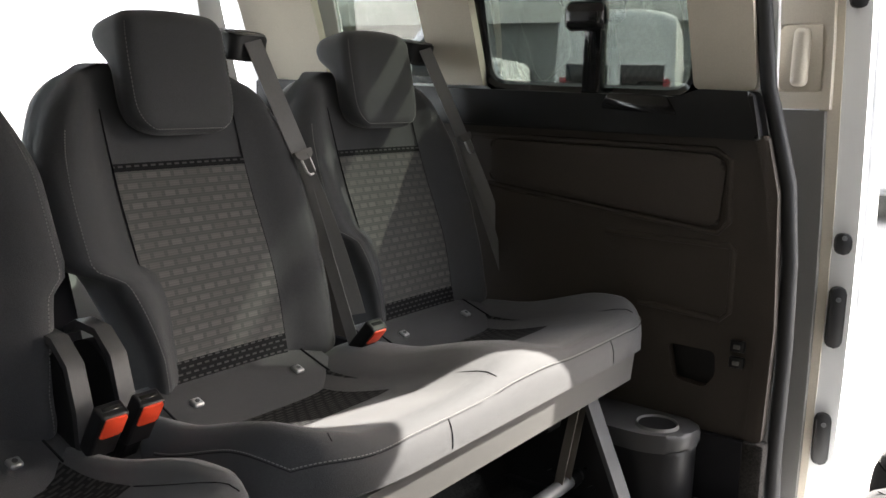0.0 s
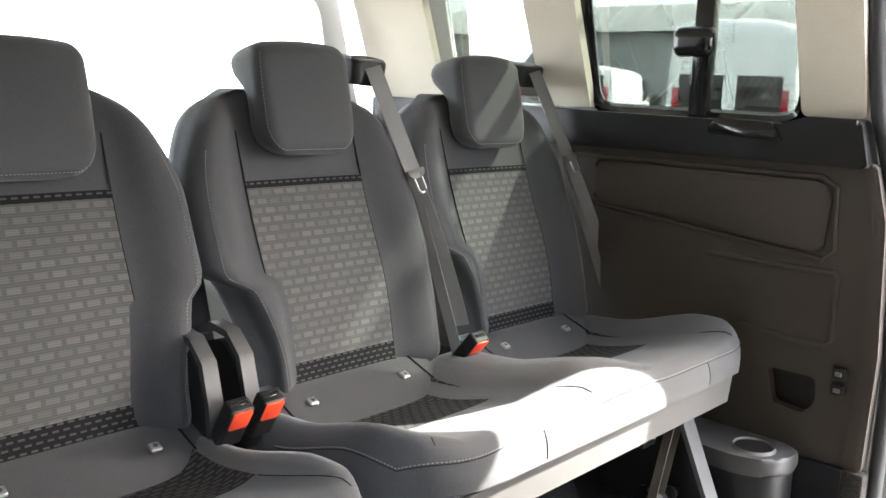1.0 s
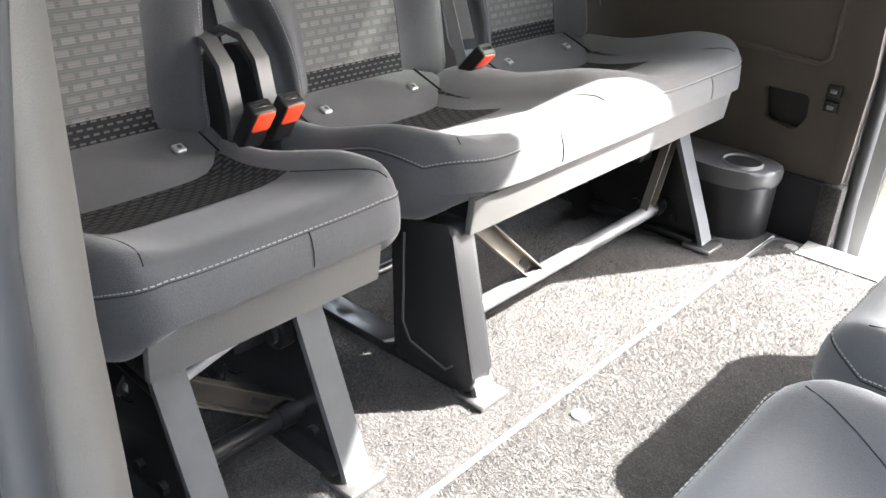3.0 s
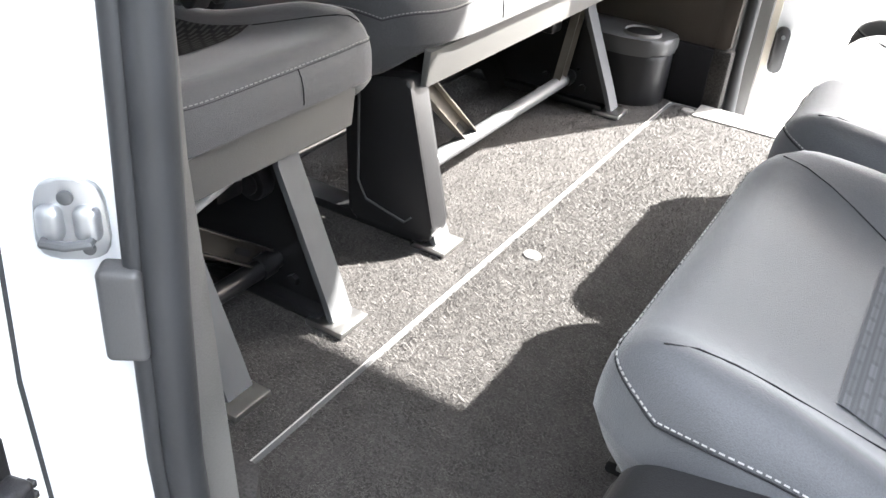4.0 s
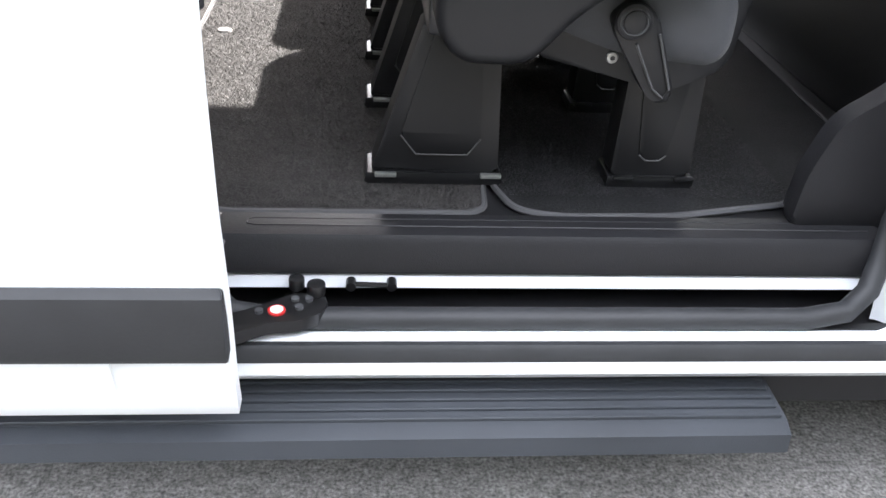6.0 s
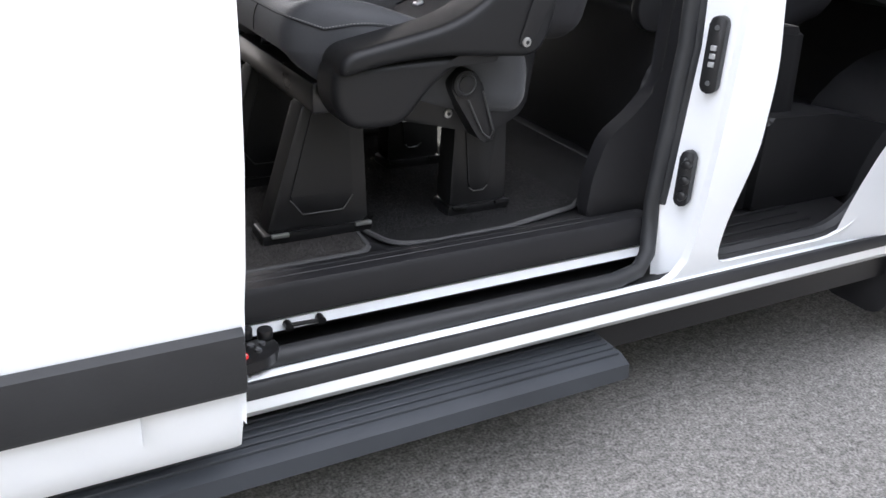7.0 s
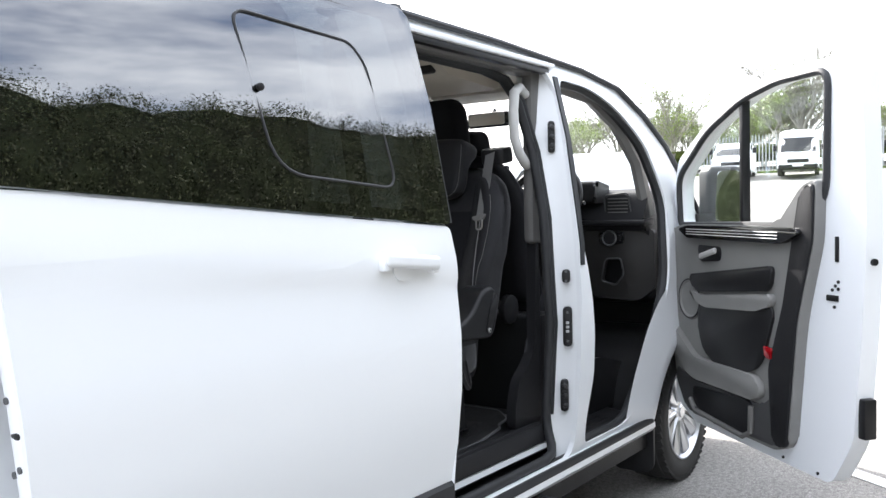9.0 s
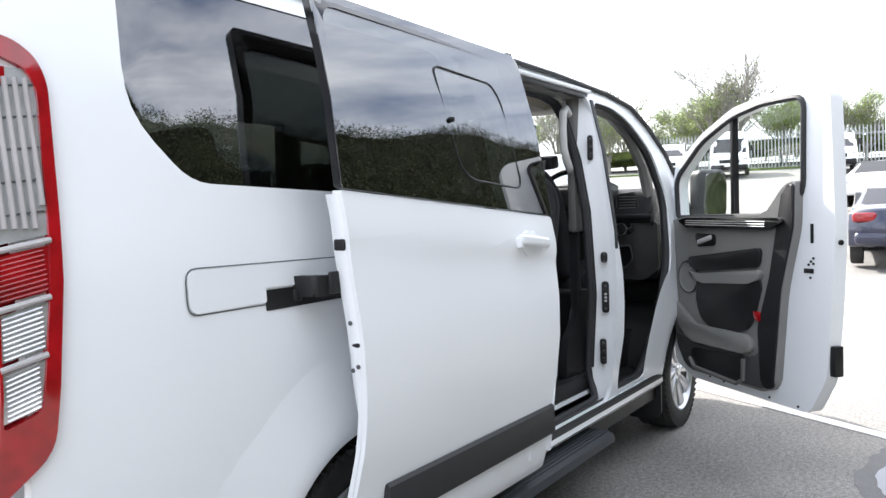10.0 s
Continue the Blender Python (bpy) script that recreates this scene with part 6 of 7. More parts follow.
def belt(ob, top, mid, low, anchor):
    """A lap and shoulder belt that hangs over a backrest, with its guide, tongue and stop button."""
    t, m_, l, a_ = Vector(top), Vector(mid), Vector(low), Vector(anchor)
    pts = [t + Vector((-0.06, 0, -0.03)), t + Vector((-0.02, 0, 0.004)), t] + [t.lerp(m_, k / 6) for k in range(1, 7)]
    part("belt", ribbon(pts, (0.1, 1, 0.25), 0.045, 0.0025), BELT, ob, "grey seat belt webbing")
    bm = bmesh.new()
    ribbon([m_.lerp(l, k / 8) + Vector((0.012 * math.sin(math.pi * k / 8), 0, 0)) for k in range(9)], (1.0, 0.75, 0.25), 0.034, 0.0025, bm)
    part("lap_belt", bm, BELT, ob, "grey seat belt webbing")
    bm = bmesh.new()
    ribbon([m_.lerp(a_, k / 8) + Vector((-0.012, 0.004, 0)) for k in range(9)], (1.0, 0.5, 0.2), 0.026, 0.0025, bm)
    part("lap_belt", bm, BELT, ob, "grey seat belt webbing")
    q = Matrix.Translation(t + Vector((-0.035, 0, 0.008))) @ pose(0, 0, 0, 0, 12, 0)
    g = part("belt_guide", prism(rounded([(-0.05, -0.055), (0.035, -0.05), (0.035, 0.05), (-0.05, 0.055)], 0.02), -0.045, 0.012, "z", 0.008), BLACK, ob, "black belt guide", at=q)
    part("guide_slot", prism(rounded([(0.0, -0.036), (0.024, -0.036), (0.024, 0.036), (0.0, 0.036)], 0.01), 0.010, 0.0135, "z", 0.001), GLOSS, g)
    part("guide_rim", tube([(x, y, 0.0125) for x, y in rounded([(-0.004, -0.04), (0.028, -0.04), (0.028, 0.04), (-0.004, 0.04)], 0.012)], 0.003, 6, closed=True), PLASTIC_G, g)
    q = Matrix.Translation(m_ + Vector((0.008, 0, 0))) @ pose(0, 0, 0, 0, -22, 0) @ pose(0, 0, 0, 12, 0, 0)
    tg = part("belt_tongue", prism(rounded([(-0.030, 0.010), (0.030, 0.010), (0.024, -0.006), (0.014, -0.012), (-0.014, -0.012), (-0.024, -0.006)], 0.005), -0.003, 0.006, "x", 0.002), PLASTIC_G, ob, "grey belt tongue", at=q)
    part("tongue_blade", tube([(0.002, -0.013, -0.010), (0.002, -0.012, -0.040), (0.002, -0.006, -0.047), (0.002, 0.006, -0.047), (0.002, 0.012, -0.040), (0.002, 0.013, -0.010)], 0.0032, 6), STEEL, tg, "steel tongue loop")


def buckle(ob, at, turn=20):
    q = Matrix.Translation(at) @ pose(0, 0, 0, 0, turn, 0)
    b = part("buckle", rbox((0.032, 0.048, 0.095), 0.006, 3), BLACK, ob, "black buckle", at=q)
    part("release", prism(rounded([(-0.019, 0.002), (0.019, 0.002), (0.019, 0.045), (-0.019, 0.045)], 0.004), 0.008, 0.0185, "x", 0.003), RED, b, "orange-red release button")
    part("buckle_slot", box((-0.006, -0.016, 0.044), (0.003, 0.016, 0.0485), 0.001, 1), GLOSS, b)
    part("stalk", box((-0.01, -0.015, -0.16), (0.01, 0.015, -0.038), 0.004), BLACK, b)


FL = 0.503
BX = -1.941
single = seat("rear_seat", "charcoal cloth single rear seat with a dash-patterned back", "rear row seats", (-0.275, 0.250), [-0.006], None, (BX, -0.410, FL), 0, (0.55,), head=(0.004, -0.038), cushion=0.55, tall=0.015)
skirt_and_legs(single, -0.25, 0.20, [(-0.165, "plate"), (0.075, "plate")], 0.55)
double = seat("rear_seat", "charcoal cloth double rear bench with dash-patterned backs", "rear row seats", (-0.26, 0.92), [0.012, 0.608], None, (BX, 0.16, FL), 0, (-1, -1), head=(-0.004, -0.012), cushion=0.55, tall=0.015)
skirt_and_legs(double, -0.215, 0.82, [(-0.18, "panel"), (0.70, "plate")], 0.55)
strut(double, 0.436, (0.145, 0.080), (-0.135, 0.325), STRUT)
strut(double, 0.436, (0.615, 0.080), (0.695, 0.295), STRUT)
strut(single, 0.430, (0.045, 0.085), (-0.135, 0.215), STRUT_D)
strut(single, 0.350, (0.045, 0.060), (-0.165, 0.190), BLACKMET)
part("release_rod", tube([(0.43, -0.16, 0.225), (0.43, 0.005, 0.268), (0.43, 0.030, 0.274)], 0.008, 10), SATIN, single, "bright release rod")
part("rod_knob", disc((0.43, 0.034, 0.275), (0, 1, 0.25), 0.013, 0.018, 14, 0.003), BLACKMET, single)
part("pivot", disc((0.40, 0.060, 0.215), (0, 1, 0), 0.030, 0.03, 20, 0.004), BLACKMET, single)
part("pivot_cap", disc((0.40, 0.042, 0.215), (0, 1, 0), 0.018, 0.01, 16, 0.003), BLACK, single)
part("latch_tab", prism(rounded([(0.36, 0.20), (0.39, 0.20), (0.39, 0.235), (0.36, 0.235)], 0.004), 0.020, 0.026, "y", 0.001), SATIN, single)
for z in (0.06, 0.10):
    part("spring_coil", tube([(0.30 + 0.012 * math.cos(a), -0.10 + 0.006 * a, z + 0.012 * math.sin(a)) for a in [math.pi * k / 5 for k in range(40)]], 0.0025, 5), BLACKMET, single)
buckle(single, (0.138, 0.225, 0.442), 32)
buckle(double, (0.135, -0.278, 0.442), 32)
buckle(double, (0.09, 0.318, 0.434), 40)
belt(double, (-0.185, 0.246, 1.068), (-0.085, 0.290, 0.826), (0.032, 0.353, 0.470), (0.085, 0.30, 0.40))
belt(double, (-0.180, 0.850, 1.080), (-0.088, 0.908, 0.845), (0.040, 0.990, 0.45), (0.06, 0.965, 0.42))
for ob, y in ((single, 0.222), (double, -0.272)):
    path = [(0.115, 0.27), (0.112, 0.36), (0.105, 0.46), (0.085, 0.53), (0.045, 0.565), (-0.01, 0.57), (-0.05, 0.55)]
    bm = bmesh.new()
    ribbon([(px - 0.02, y, pz) for px, pz in path], (0, 1, 0), 0.030, 0.014, bm)
    part("hinge_cover", bm, MIDGREY, ob, "curved grey hinge cover")
    part("hinge_plate", prism(rounded([(-0.06, 0.27), (0.085, 0.27), (0.075, 0.46), (0.05, 0.52), (0.0, 0.55), (-0.06, 0.53)], 0.02), y - 0.012, y + 0.012, "y", 0.002), BLACK, ob, "black hinge plate")

# Filler added so that the gap between the backrests looks dark.
part("gap_block", rbox((0.10, 0.10, 0.42), 0.03, 4, lambda v: Vector((v.x - 0.13 - 0.3 * v.z, v.y - 0.285, v.z + 0.52))), CLOTH_D, double, "black block added to darken the gap between the backrests")
MX = -0.335
seats2 = []
for k, y in enumerate((-0.51, 0.08, 0.68)):
    s2 = seat("facing_seat", "charcoal cloth seat turned to face the rear bench", "second row seats", (-0.285, 0.265), [0.0], None, (MX, y, FL), 180, pale=False, cloth=CLOTH_F, back=CLOTH_B)
    seats2.append(s2)
    belt(s2, (-0.195, -0.16 if k else 0.20, 1.045), (-0.09, -0.2 if k else 0.22, 0.80), (0.03, -0.25 if k else 0.25, 0.46), (0.05, -0.25 if k else 0.25, 0.42))
    # leg covers
    for x in (0.40, 0.065):
        for yy in (-0.16, 0.16):
            back_leg = x > 0.2
            lp = part("leg_panel", prism(rounded([(x - 0.06, 0.28), (x + 0.06, 0.28), (x + (0.14 if back_leg else 0.065), 0.02), (x - 0.075, 0.02)], 0.01), yy - 0.03, yy + 0.03, "y", 0.008), BLACK, s2, "black leg cover")
            inner = [(x - 0.032, 0.275), (x + 0.040, 0.275), (x + 0.092, 0.090), (x + 0.066, 0.056), (x - 0.020, 0.056), (x - 0.040, 0.085)] if back_leg else [(x - 0.045, 0.22), (x + 0.040, 0.22), (x + 0.022, 0.062), (x + 0.010, 0.052), (x - 0.014, 0.052), (x - 0.024, 0.062)]
            part("raised_panel", prism(rounded(inner, 0.008), yy + 0.026, yy + 0.0345, "y", 0.004), SHIELD, lp, "raised panel of the leg cover")
            # Lighter tube paints the light caught along the panel's lower edge.
            lit = [(px, yy + 0.0345, pz) for px, pz in inner[2:]]
            part("outline", tube(lit, 0.0016, 6), MIDGREY, lp)
            part("foot_flange", prism(rounded([(x - 0.082, 0.002), (x + (0.150 if back_leg else 0.072), 0.002), (x + (0.148 if back_leg else 0.070), 0.022), (x - 0.080, 0.022)], 0.004), yy - 0.036, yy + 0.037, "y", 0.002), BLACKMET, lp)
            for lx in (-0.062, 0.115 if back_leg else 0.045):
                part("latch", box((x + lx - 0.018, yy + 0.034, 0.016), (x + lx + 0.018, yy + 0.044, 0.024), 0.002), GREYSCREW if back_leg else BLACKMET, lp)
    part("seat_pan", box((0.0, -0.24, 0.27), (0.46, 0.24, 0.33), 0.01), BLACKMET, s2)
    part("cross_tube", tube([(0.25, -0.18, 0.24), (0.25, 0.2, 0.24)], 0.014, 10), GREYMET, s2)
s2 = seats2[0]
# side shield of the seat by the doorway, in world places carried into the seat's axes
W = s2.matrix_basis.inverted()


def shield(poly, y0, y1, bevel, material, name, label, parent=s2):
    outline = [((W @ Vector((x, 0, z))).x, z - FL) for x, z in poly]
    bm = pillow(outline, -(y1 + 0.51), -(y0 + 0.51), bevel) if bevel > 0.009 else prism(outline, -(y0 + 0.51), -(y1 + 0.51), "y", bevel)
    return part(name, bm, material, parent, label, smooth=60)


shield(rounded([(-0.795, 0.82), (-0.788, 0.885), (-0.44, 0.895), (-0.54, 0.876), (-0.595, 0.838), (-0.655, 0.765), (-0.76, 0.766)], [0.03, 0.02, 0.02, 0.05, 0.06, 0.03, 0.04]), -0.852, -0.770, 0.020, SHIELD, "side_shield", "dark grey plastic side shield")
shield(rounded([(-0.792, 0.862), (-0.778, 0.908), (-0.62, 0.940), (-0.56, 0.957), (-0.50, 0.99), (-0.455, 1.045), (-0.42, 1.065), (-0.37, 1.062), (-0.348, 1.03), (-0.35, 0.95), (-0.38, 0.88), (-0.47, 0.885), (-0.58, 0.893), (-0.70, 0.885)], [0.02, 0.03, 0.1, 0.06, 0.06, 0.05, 0.03, 0.03, 0.03, 0.05, 0.03, 0.05, 0.05, 0.05], 6), -0.868, -0.775, 0.017, SHIELD, "shield_rim", "raised rim of the side shield")
shield(rounded([(-0.64, 0.755), (-0.42, 0.700), (-0.33, 0.74), (-0.31, 0.90), (-0.58, 0.90)], 0.02), -0.757, -0.70, 0.006, SHIELD, "side_plate", "grey seat side plate")
shield(rounded([(-0.435, 0.905), (-0.405, 0.905), (-0.362, 1.00), (-0.365, 1.035), (-0.385, 1.04), (-0.41, 0.99)], 0.012), -0.872, -0.86, 0.004, BLACK, "recline_lever", "black recline lever")
shield(rounded([(-0.535, 0.825), (-0.503, 0.855), (-0.470, 0.838), (-0.422, 0.712), (-0.436, 0.695), (-0.462, 0.705), (-0.525, 0.80)], 0.018), -0.80, -0.75, 0.006, BLACK, "fold_lever", "black folding lever")
for x, z, y in ((-0.430, 0.825, -0.759), (-0.514, 0.754, -0.759), (-0.418, 0.912, -0.872)):
    p = W @ Vector((x, y, z))
    sc_ = part("screw", disc(p, (0, 1, 0), 0.0095, 0.008, 18, 0.003), GREYSCREW, s2, "grey star-drive screw head")
    part("screw_socket", disc(p + Vector((0, 0.004, 0)), (0, 1, 0), 0.004, 0.0015, 6), BLACK, sc_)
p = W @ Vector((-0.503, -0.800, 0.823))
part("lever_boss", disc(p, (0, 1, 0), 0.027, 0.012, 24, 0.003), PLASTIC, s2)
part("boss_rim", lathe([(0.017, 0.0), (0.0195, 0.003), (0.022, 0.0)], 28, m=Matrix.Translation(p + Vector((0, 0.006, 0))) @ pose(0, 0, 0, -90, 0, 0)), MIDGREY, s2)
part("lever_groove", tube([W @ Vector((x, -0.802, z)) for x, z in ((-0.494, 0.79), (-0.458, 0.722), (-0.440, 0.708), (-0.432, 0.722), (-0.462, 0.806))], 0.0022, 6), MIDGREY, s2)
part("boss_cap", disc(p + Vector((0, 0.006, 0)), (0, 1, 0), 0.017, 0.006, 24, 0.002), BLACK, s2)
# front seats, facing forwards
for y in (-0.36, 0.20):
    fs = seat("front_seat", "black cloth front seat with a tall head restraint", "front seats", (-0.27, 0.27), [0.0], None, (0.36, y, 0.55), 0, tall=0.02, cushion=0.46, pale=False, cloth=CLOTH_D)
    part("head_pad", rbox((0.11, 0.27, 0.25), 0.052, 8, lambda v: Vector((v.x - 0.34 - 0.15 * v.z, v.y * (1 - 7.0 * max(0, v.z) ** 2), v.z + 1.12))), CLOTH_D, fs, "tall black head restraint")
    part("adjuster", disc((-0.275, -0.285, 0.375), (0, 1, 0), 0.06, 0.03, 20, 0.006), BLACK, fs, "round adjuster knob")


# ---- the yard ----
def parked_van(at, turn, label, tall=2.45, length=5.2, half_w=0.98, material=PAINT):
    """A parked panel van, nose along +x, with glass, lamps, grille and wheels."""
    ob = thing("parked_van", label, "van", at, turn, "parked vans")
    L = length / 2
    prof = rounded([(-L, 0.35), (L - 0.05, 0.35), (L, 0.6), (L - 0.05, 0.95), (L - 0.75, 1.15), (L - 1.45, tall * 0.80), (L - 1.75, tall * 0.95), (L - 2.2, tall), (-L + 0.1, tall), (-L, tall - 0.15)], [0.05, 0.1, 0.1, 0.15, 0.1, 0.2, 0.2, 0.2, 0.1, 0.1])
    bm = bmesh.new()
    rows = []
    for v in [i / 8 - 1 for i in range(17)]:
        s = 1 - 0.05 * abs(v) ** 4
        rows.append([(x - (0.18 * abs(v) ** 3 if x > L - 1.0 else 0), v * half_w * (1 - 0.10 * max(0, (z - 1.2) / (tall - 1.2)) ** 1.5), 0.35 + (z - 0.35) * (s if z > 1.8 else 1)) for x, z in prof])
    sheet([r + [r[0]] for r in rows], bm)
    for r in (rows[0], rows[-1]):
        bm.faces.new([bm.verts.new(p) for p in r])
    part("body", bm, material, ob, "white van body", smooth=50)
    ws = [(L - 0.80, 1.18), (L - 1.42, tall * 0.80)]
    part("windscreen", sheet([[(ws[i][0] + 0.02 - 0.10 * v * v, v * half_w * 0.86 * (1 - 0.06 * i), ws[i][1] + 0.02) for v in (-1, -.5, 0, .5, 1)] for i in (0, 1)]), GLOSS, ob, "dark windscreen")
    part("grille", box((L - 0.06, -0.5, 0.62), (L + 0.02, 0.5, 0.80), 0.03), BLACK, ob, "black grille")
    part("bumper", rbox((0.25, half_w * 1.9, 0.28), 0.09, 4, lambda v: v + Vector((L - 0.10 - 0.15 * (v.y / half_w) ** 2, 0, 0.42))), PLASTIC, ob, "grey bumper")
    part("plate", box((L + 0.025, -0.26, 0.43), (L + 0.04, 0.26, 0.54), 0.004), surface("plate_white", (0.75, 0.75, 0.7)), ob)
    for s in (-1, 1):
        part("headlamp", rbox((0.10, 0.34, 0.20), 0.05, 3, lambda v, s=s: v + Vector((L - 0.14, s * half_w * 0.74, 0.90))), LENS_CLR, ob, "clear headlamp")
        part("mirror", rbox((0.12, 0.20, 0.30), 0.04, 3, lambda v, s=s: v + Vector((L - 1.25, s * (half_w + 0.14), 1.45))), BLACK, ob, "black wing mirror")
        part("side_window", prism(rounded([(L - 1.95, 1.25), (L - 1.15, 1.25), (L - 1.55, 1.85), (L - 1.95, 1.9)], 0.05), s * half_w * 0.93, s * (half_w * 0.975), "y"), GLOSS, ob, "dark side window")
        for wx in (L - 1.0, -L + 1.05):
            w = part("wheel", lathe([(0.0, 0.02), (0.18, 0.03), (0.20, 0.06), (0.31, 0.08), (0.335, 0.04), (0.335, -0.14)], 24), TYRE, ob, at=Matrix.Translation((wx, s * (half_w - 0.08), 0.335)) @ pose(0, 0, 0, -90 * s, 0, 0))
            part("rim", lathe([(0.0, 0.05), (0.15, 0.06), (0.20, 0.072)], 20), ALLOY, w)
        part("rear_lamp", box((-L - 0.01, s * half_w * 0.82 - 0.06, 0.95), (-L + 0.05, s * half_w * 0.82 + 0.06, 1.7), 0.02), LENS_RED, ob, "red rear lamp")
        part("rear_window", box((-L - 0.006, s * 0.43 - 0.33, 1.35), (-L + 0.01, s * 0.43 + 0.33, 1.9), 0.03), GLOSS, ob)
    return ob


def saloon(at, turn, label, material, name="parked_car"):
    """A parked car, nose along +x."""
    ob = thing(name, label, "car", at, turn, "parked cars")
    prof = rounded([(-2.3, 0.35), (2.2, 0.35), (2.3, 0.6), (2.15, 0.80), (1.1, 0.98), (0.35, 1.38), (-0.9, 1.42), (-1.7, 1.10), (-2.25, 1.04), (-2.33, 0.7)], [0.08, 0.1, 0.1, 0.12, 0.2, 0.25, 0.3, 0.2, 0.08, 0.1], 5)
    rows = []
    for v in [i / 10 - 1 for i in range(21)]:
        rows.append([(x - (0.25 * abs(v) ** 3 if abs(x) > 1.9 else 0) * (1 if x > 0 else -1), v * 0.9 * (1 - 0.24 * max(0, (z - 0.95) / 0.47)), 0.35 + (z - 0.35) * (1 - 0.05 * abs(v) ** 4)) for x, z in prof])
    bm = sheet([r + [r[0]] for r in rows])
    for r in (rows[0], rows[-1]):
        bm.faces.new([bm.verts.new(p) for p in r])
    part("body", bm, material, ob, smooth=60)
    part("rear_screen", sheet([[(-0.98, v * 0.62, 1.415), (-1.68, v * 0.70, 1.125)] for v in (-1, 0, 1)]), GLOSS, ob)
    part("windscreen", sheet([[(0.42, v * 0.62, 1.37), (1.08, v * 0.70, 1.0)] for v in (-1, 0, 1)]), GLOSS, ob)
    for s in (-1, 1):
        part("side_window", prism(rounded([(-1.4, 1.0), (0.85, 0.99), (0.3, 1.32), (-0.85, 1.36)], 0.06), s * 0.74, s * 0.835, "y"), GLOSS, ob)
        part("rear_lamp", rbox((0.14, 0.42, 0.17), 0.05, 3, lambda v, s=s: v + Vector((-2.20 + 0.06 * abs(v.y), s * 0.62, 0.88))), LENS_RED, ob, "red rear lamp")
        part("headlamp", rbox((0.14, 0.36, 0.13), 0.05, 3, lambda v, s=s: v + Vector((2.12, s * 0.6, 0.72))), LENS_CLR, ob)
        for wx in (1.4, -1.4):
            w = part("wheel", lathe([(0.0, 0.02), (0.2, 0.03), (0.22, 0.06), (0.30, 0.08), (0.32, 0.04), (0.32, -0.14)], 24), TYRE, ob, at=Matrix.Translation((wx, s * 0.82, 0.32)) @ pose(0, 0, 0, -90 * s, 0, 0))
            part("rim", lathe([(0.0, 0.05), (0.15, 0.06), (0.22, 0.072)], 20), ALLOY, w)
    part("bumper", rbox((0.2, 1.6, 0.22), 0.08, 4, lambda v: v + Vector((-2.24 + 0.1 * v.y ** 2, 0, 0.5))), material, ob)
    return ob


def cloud_of_leaves(bm, centre, radius, count, size, rng):
    """Small leaf blades scattered through a ball-like space, thicker towards its outside."""
    for _ in range(count):
        d = Vector((rng.gauss(0, 1), rng.gauss(0, 1), rng.gauss(0, 1))).normalized() * radius * rng.uniform(0.45, 1.05)
        p = Vector(centre) + Vector((d.x, d.y, d.z * 0.8))
        a = Vector((rng.gauss(0, 1), rng.gauss(0, 1), rng.gauss(0, 1))).normalized()
        b = a.orthogonal().normalized()
        s = size * rng.uniform(0.6, 1.3)
        bm.faces.new([bm.verts.new(p + q) for q in (a * s, b * s * 0.45, -a * s, -b * s * 0.45)])


def twigs(height, leafy, seed, material):
    """One tree: a trunk that forks into ever finer twigs, with small leaves near their tips."""
    rng = random.Random(seed)
    ob = thing("tree", "spring tree with bare twigs and young leaves" if leafy else "bare tree with fine twigs", "tree", (0, 0, 0), 0, "trees beyond the fence")
    bm = bmesh.new()
    tips = []

    def grow(p, d, length, r, depth):
        q = p + d * length
        mid = p.lerp(q, 0.5) + Vector((rng.uniform(-1, 1), rng.uniform(-1, 1), 0)) * length * 0.07
        tube([p, mid, q] if depth > 1 else [p, q], r, 3 if depth < 3 else 6, bm)
        if depth <= 1:
            tips.append(q)
        if depth == 0:
            return
        for _ in range(4 if depth > 1 else 3):
            nd = (d + Vector((rng.uniform(-1, 1), rng.uniform(-1, 1), rng.uniform(-0.15, 0.5))) * 0.75).normalized()
            grow(p.lerp(q, rng.uniform(0.3, 1.0)), nd, length * rng.uniform(0.55, 0.85), max(r * 0.55, 0.011), depth - 1)

    grow(Vector((0, 0, 0)), Vector((0, 0, 1)), height * 0.30, height * 0.014, 5)
    part("trunk", bm, BARK, ob, smooth=0)
    if leafy:
        lb = bmesh.new()
        for t in tips:
            if rng.random() < leafy:
                cloud_of_leaves(lb, t, height * 0.055, 6, 0.065, rng)
        part("crown", lb, material, ob, "sparse fresh leaves", smooth=0)
    return ob


def blades(name, centres, size, material, parent, seed, lift=0.5):
    """Many small leaf blades, one at each centre."""
    r = np.random.RandomState(seed)
    n = len(centres)
    a = r.normal(0, 1, (n, 3)) + np.array([0, 0, lift])
    a /= np.linalg.norm(a, axis=1)[:, None]
    b = np.cross(a, r.normal(0, 1, (n, 3)))
    b /= np.linalg.norm(b, axis=1)[:, None]
    s = r.uniform(0.6, 1.4, (n, 1)) * size
    v = np.stack([centres + a * s, centres + b * s * 0.35, centres - a * s, centres - b * s * 0.35], 1).reshape(-1, 3)
    me = bpy.data.meshes.new(name)
    me.from_pydata(v.tolist(), [], np.arange(4 * n).reshape(-1, 4).tolist())
    me.materials.append(material)
    ob = new(name, me)
    ob.parent = parent
    return ob


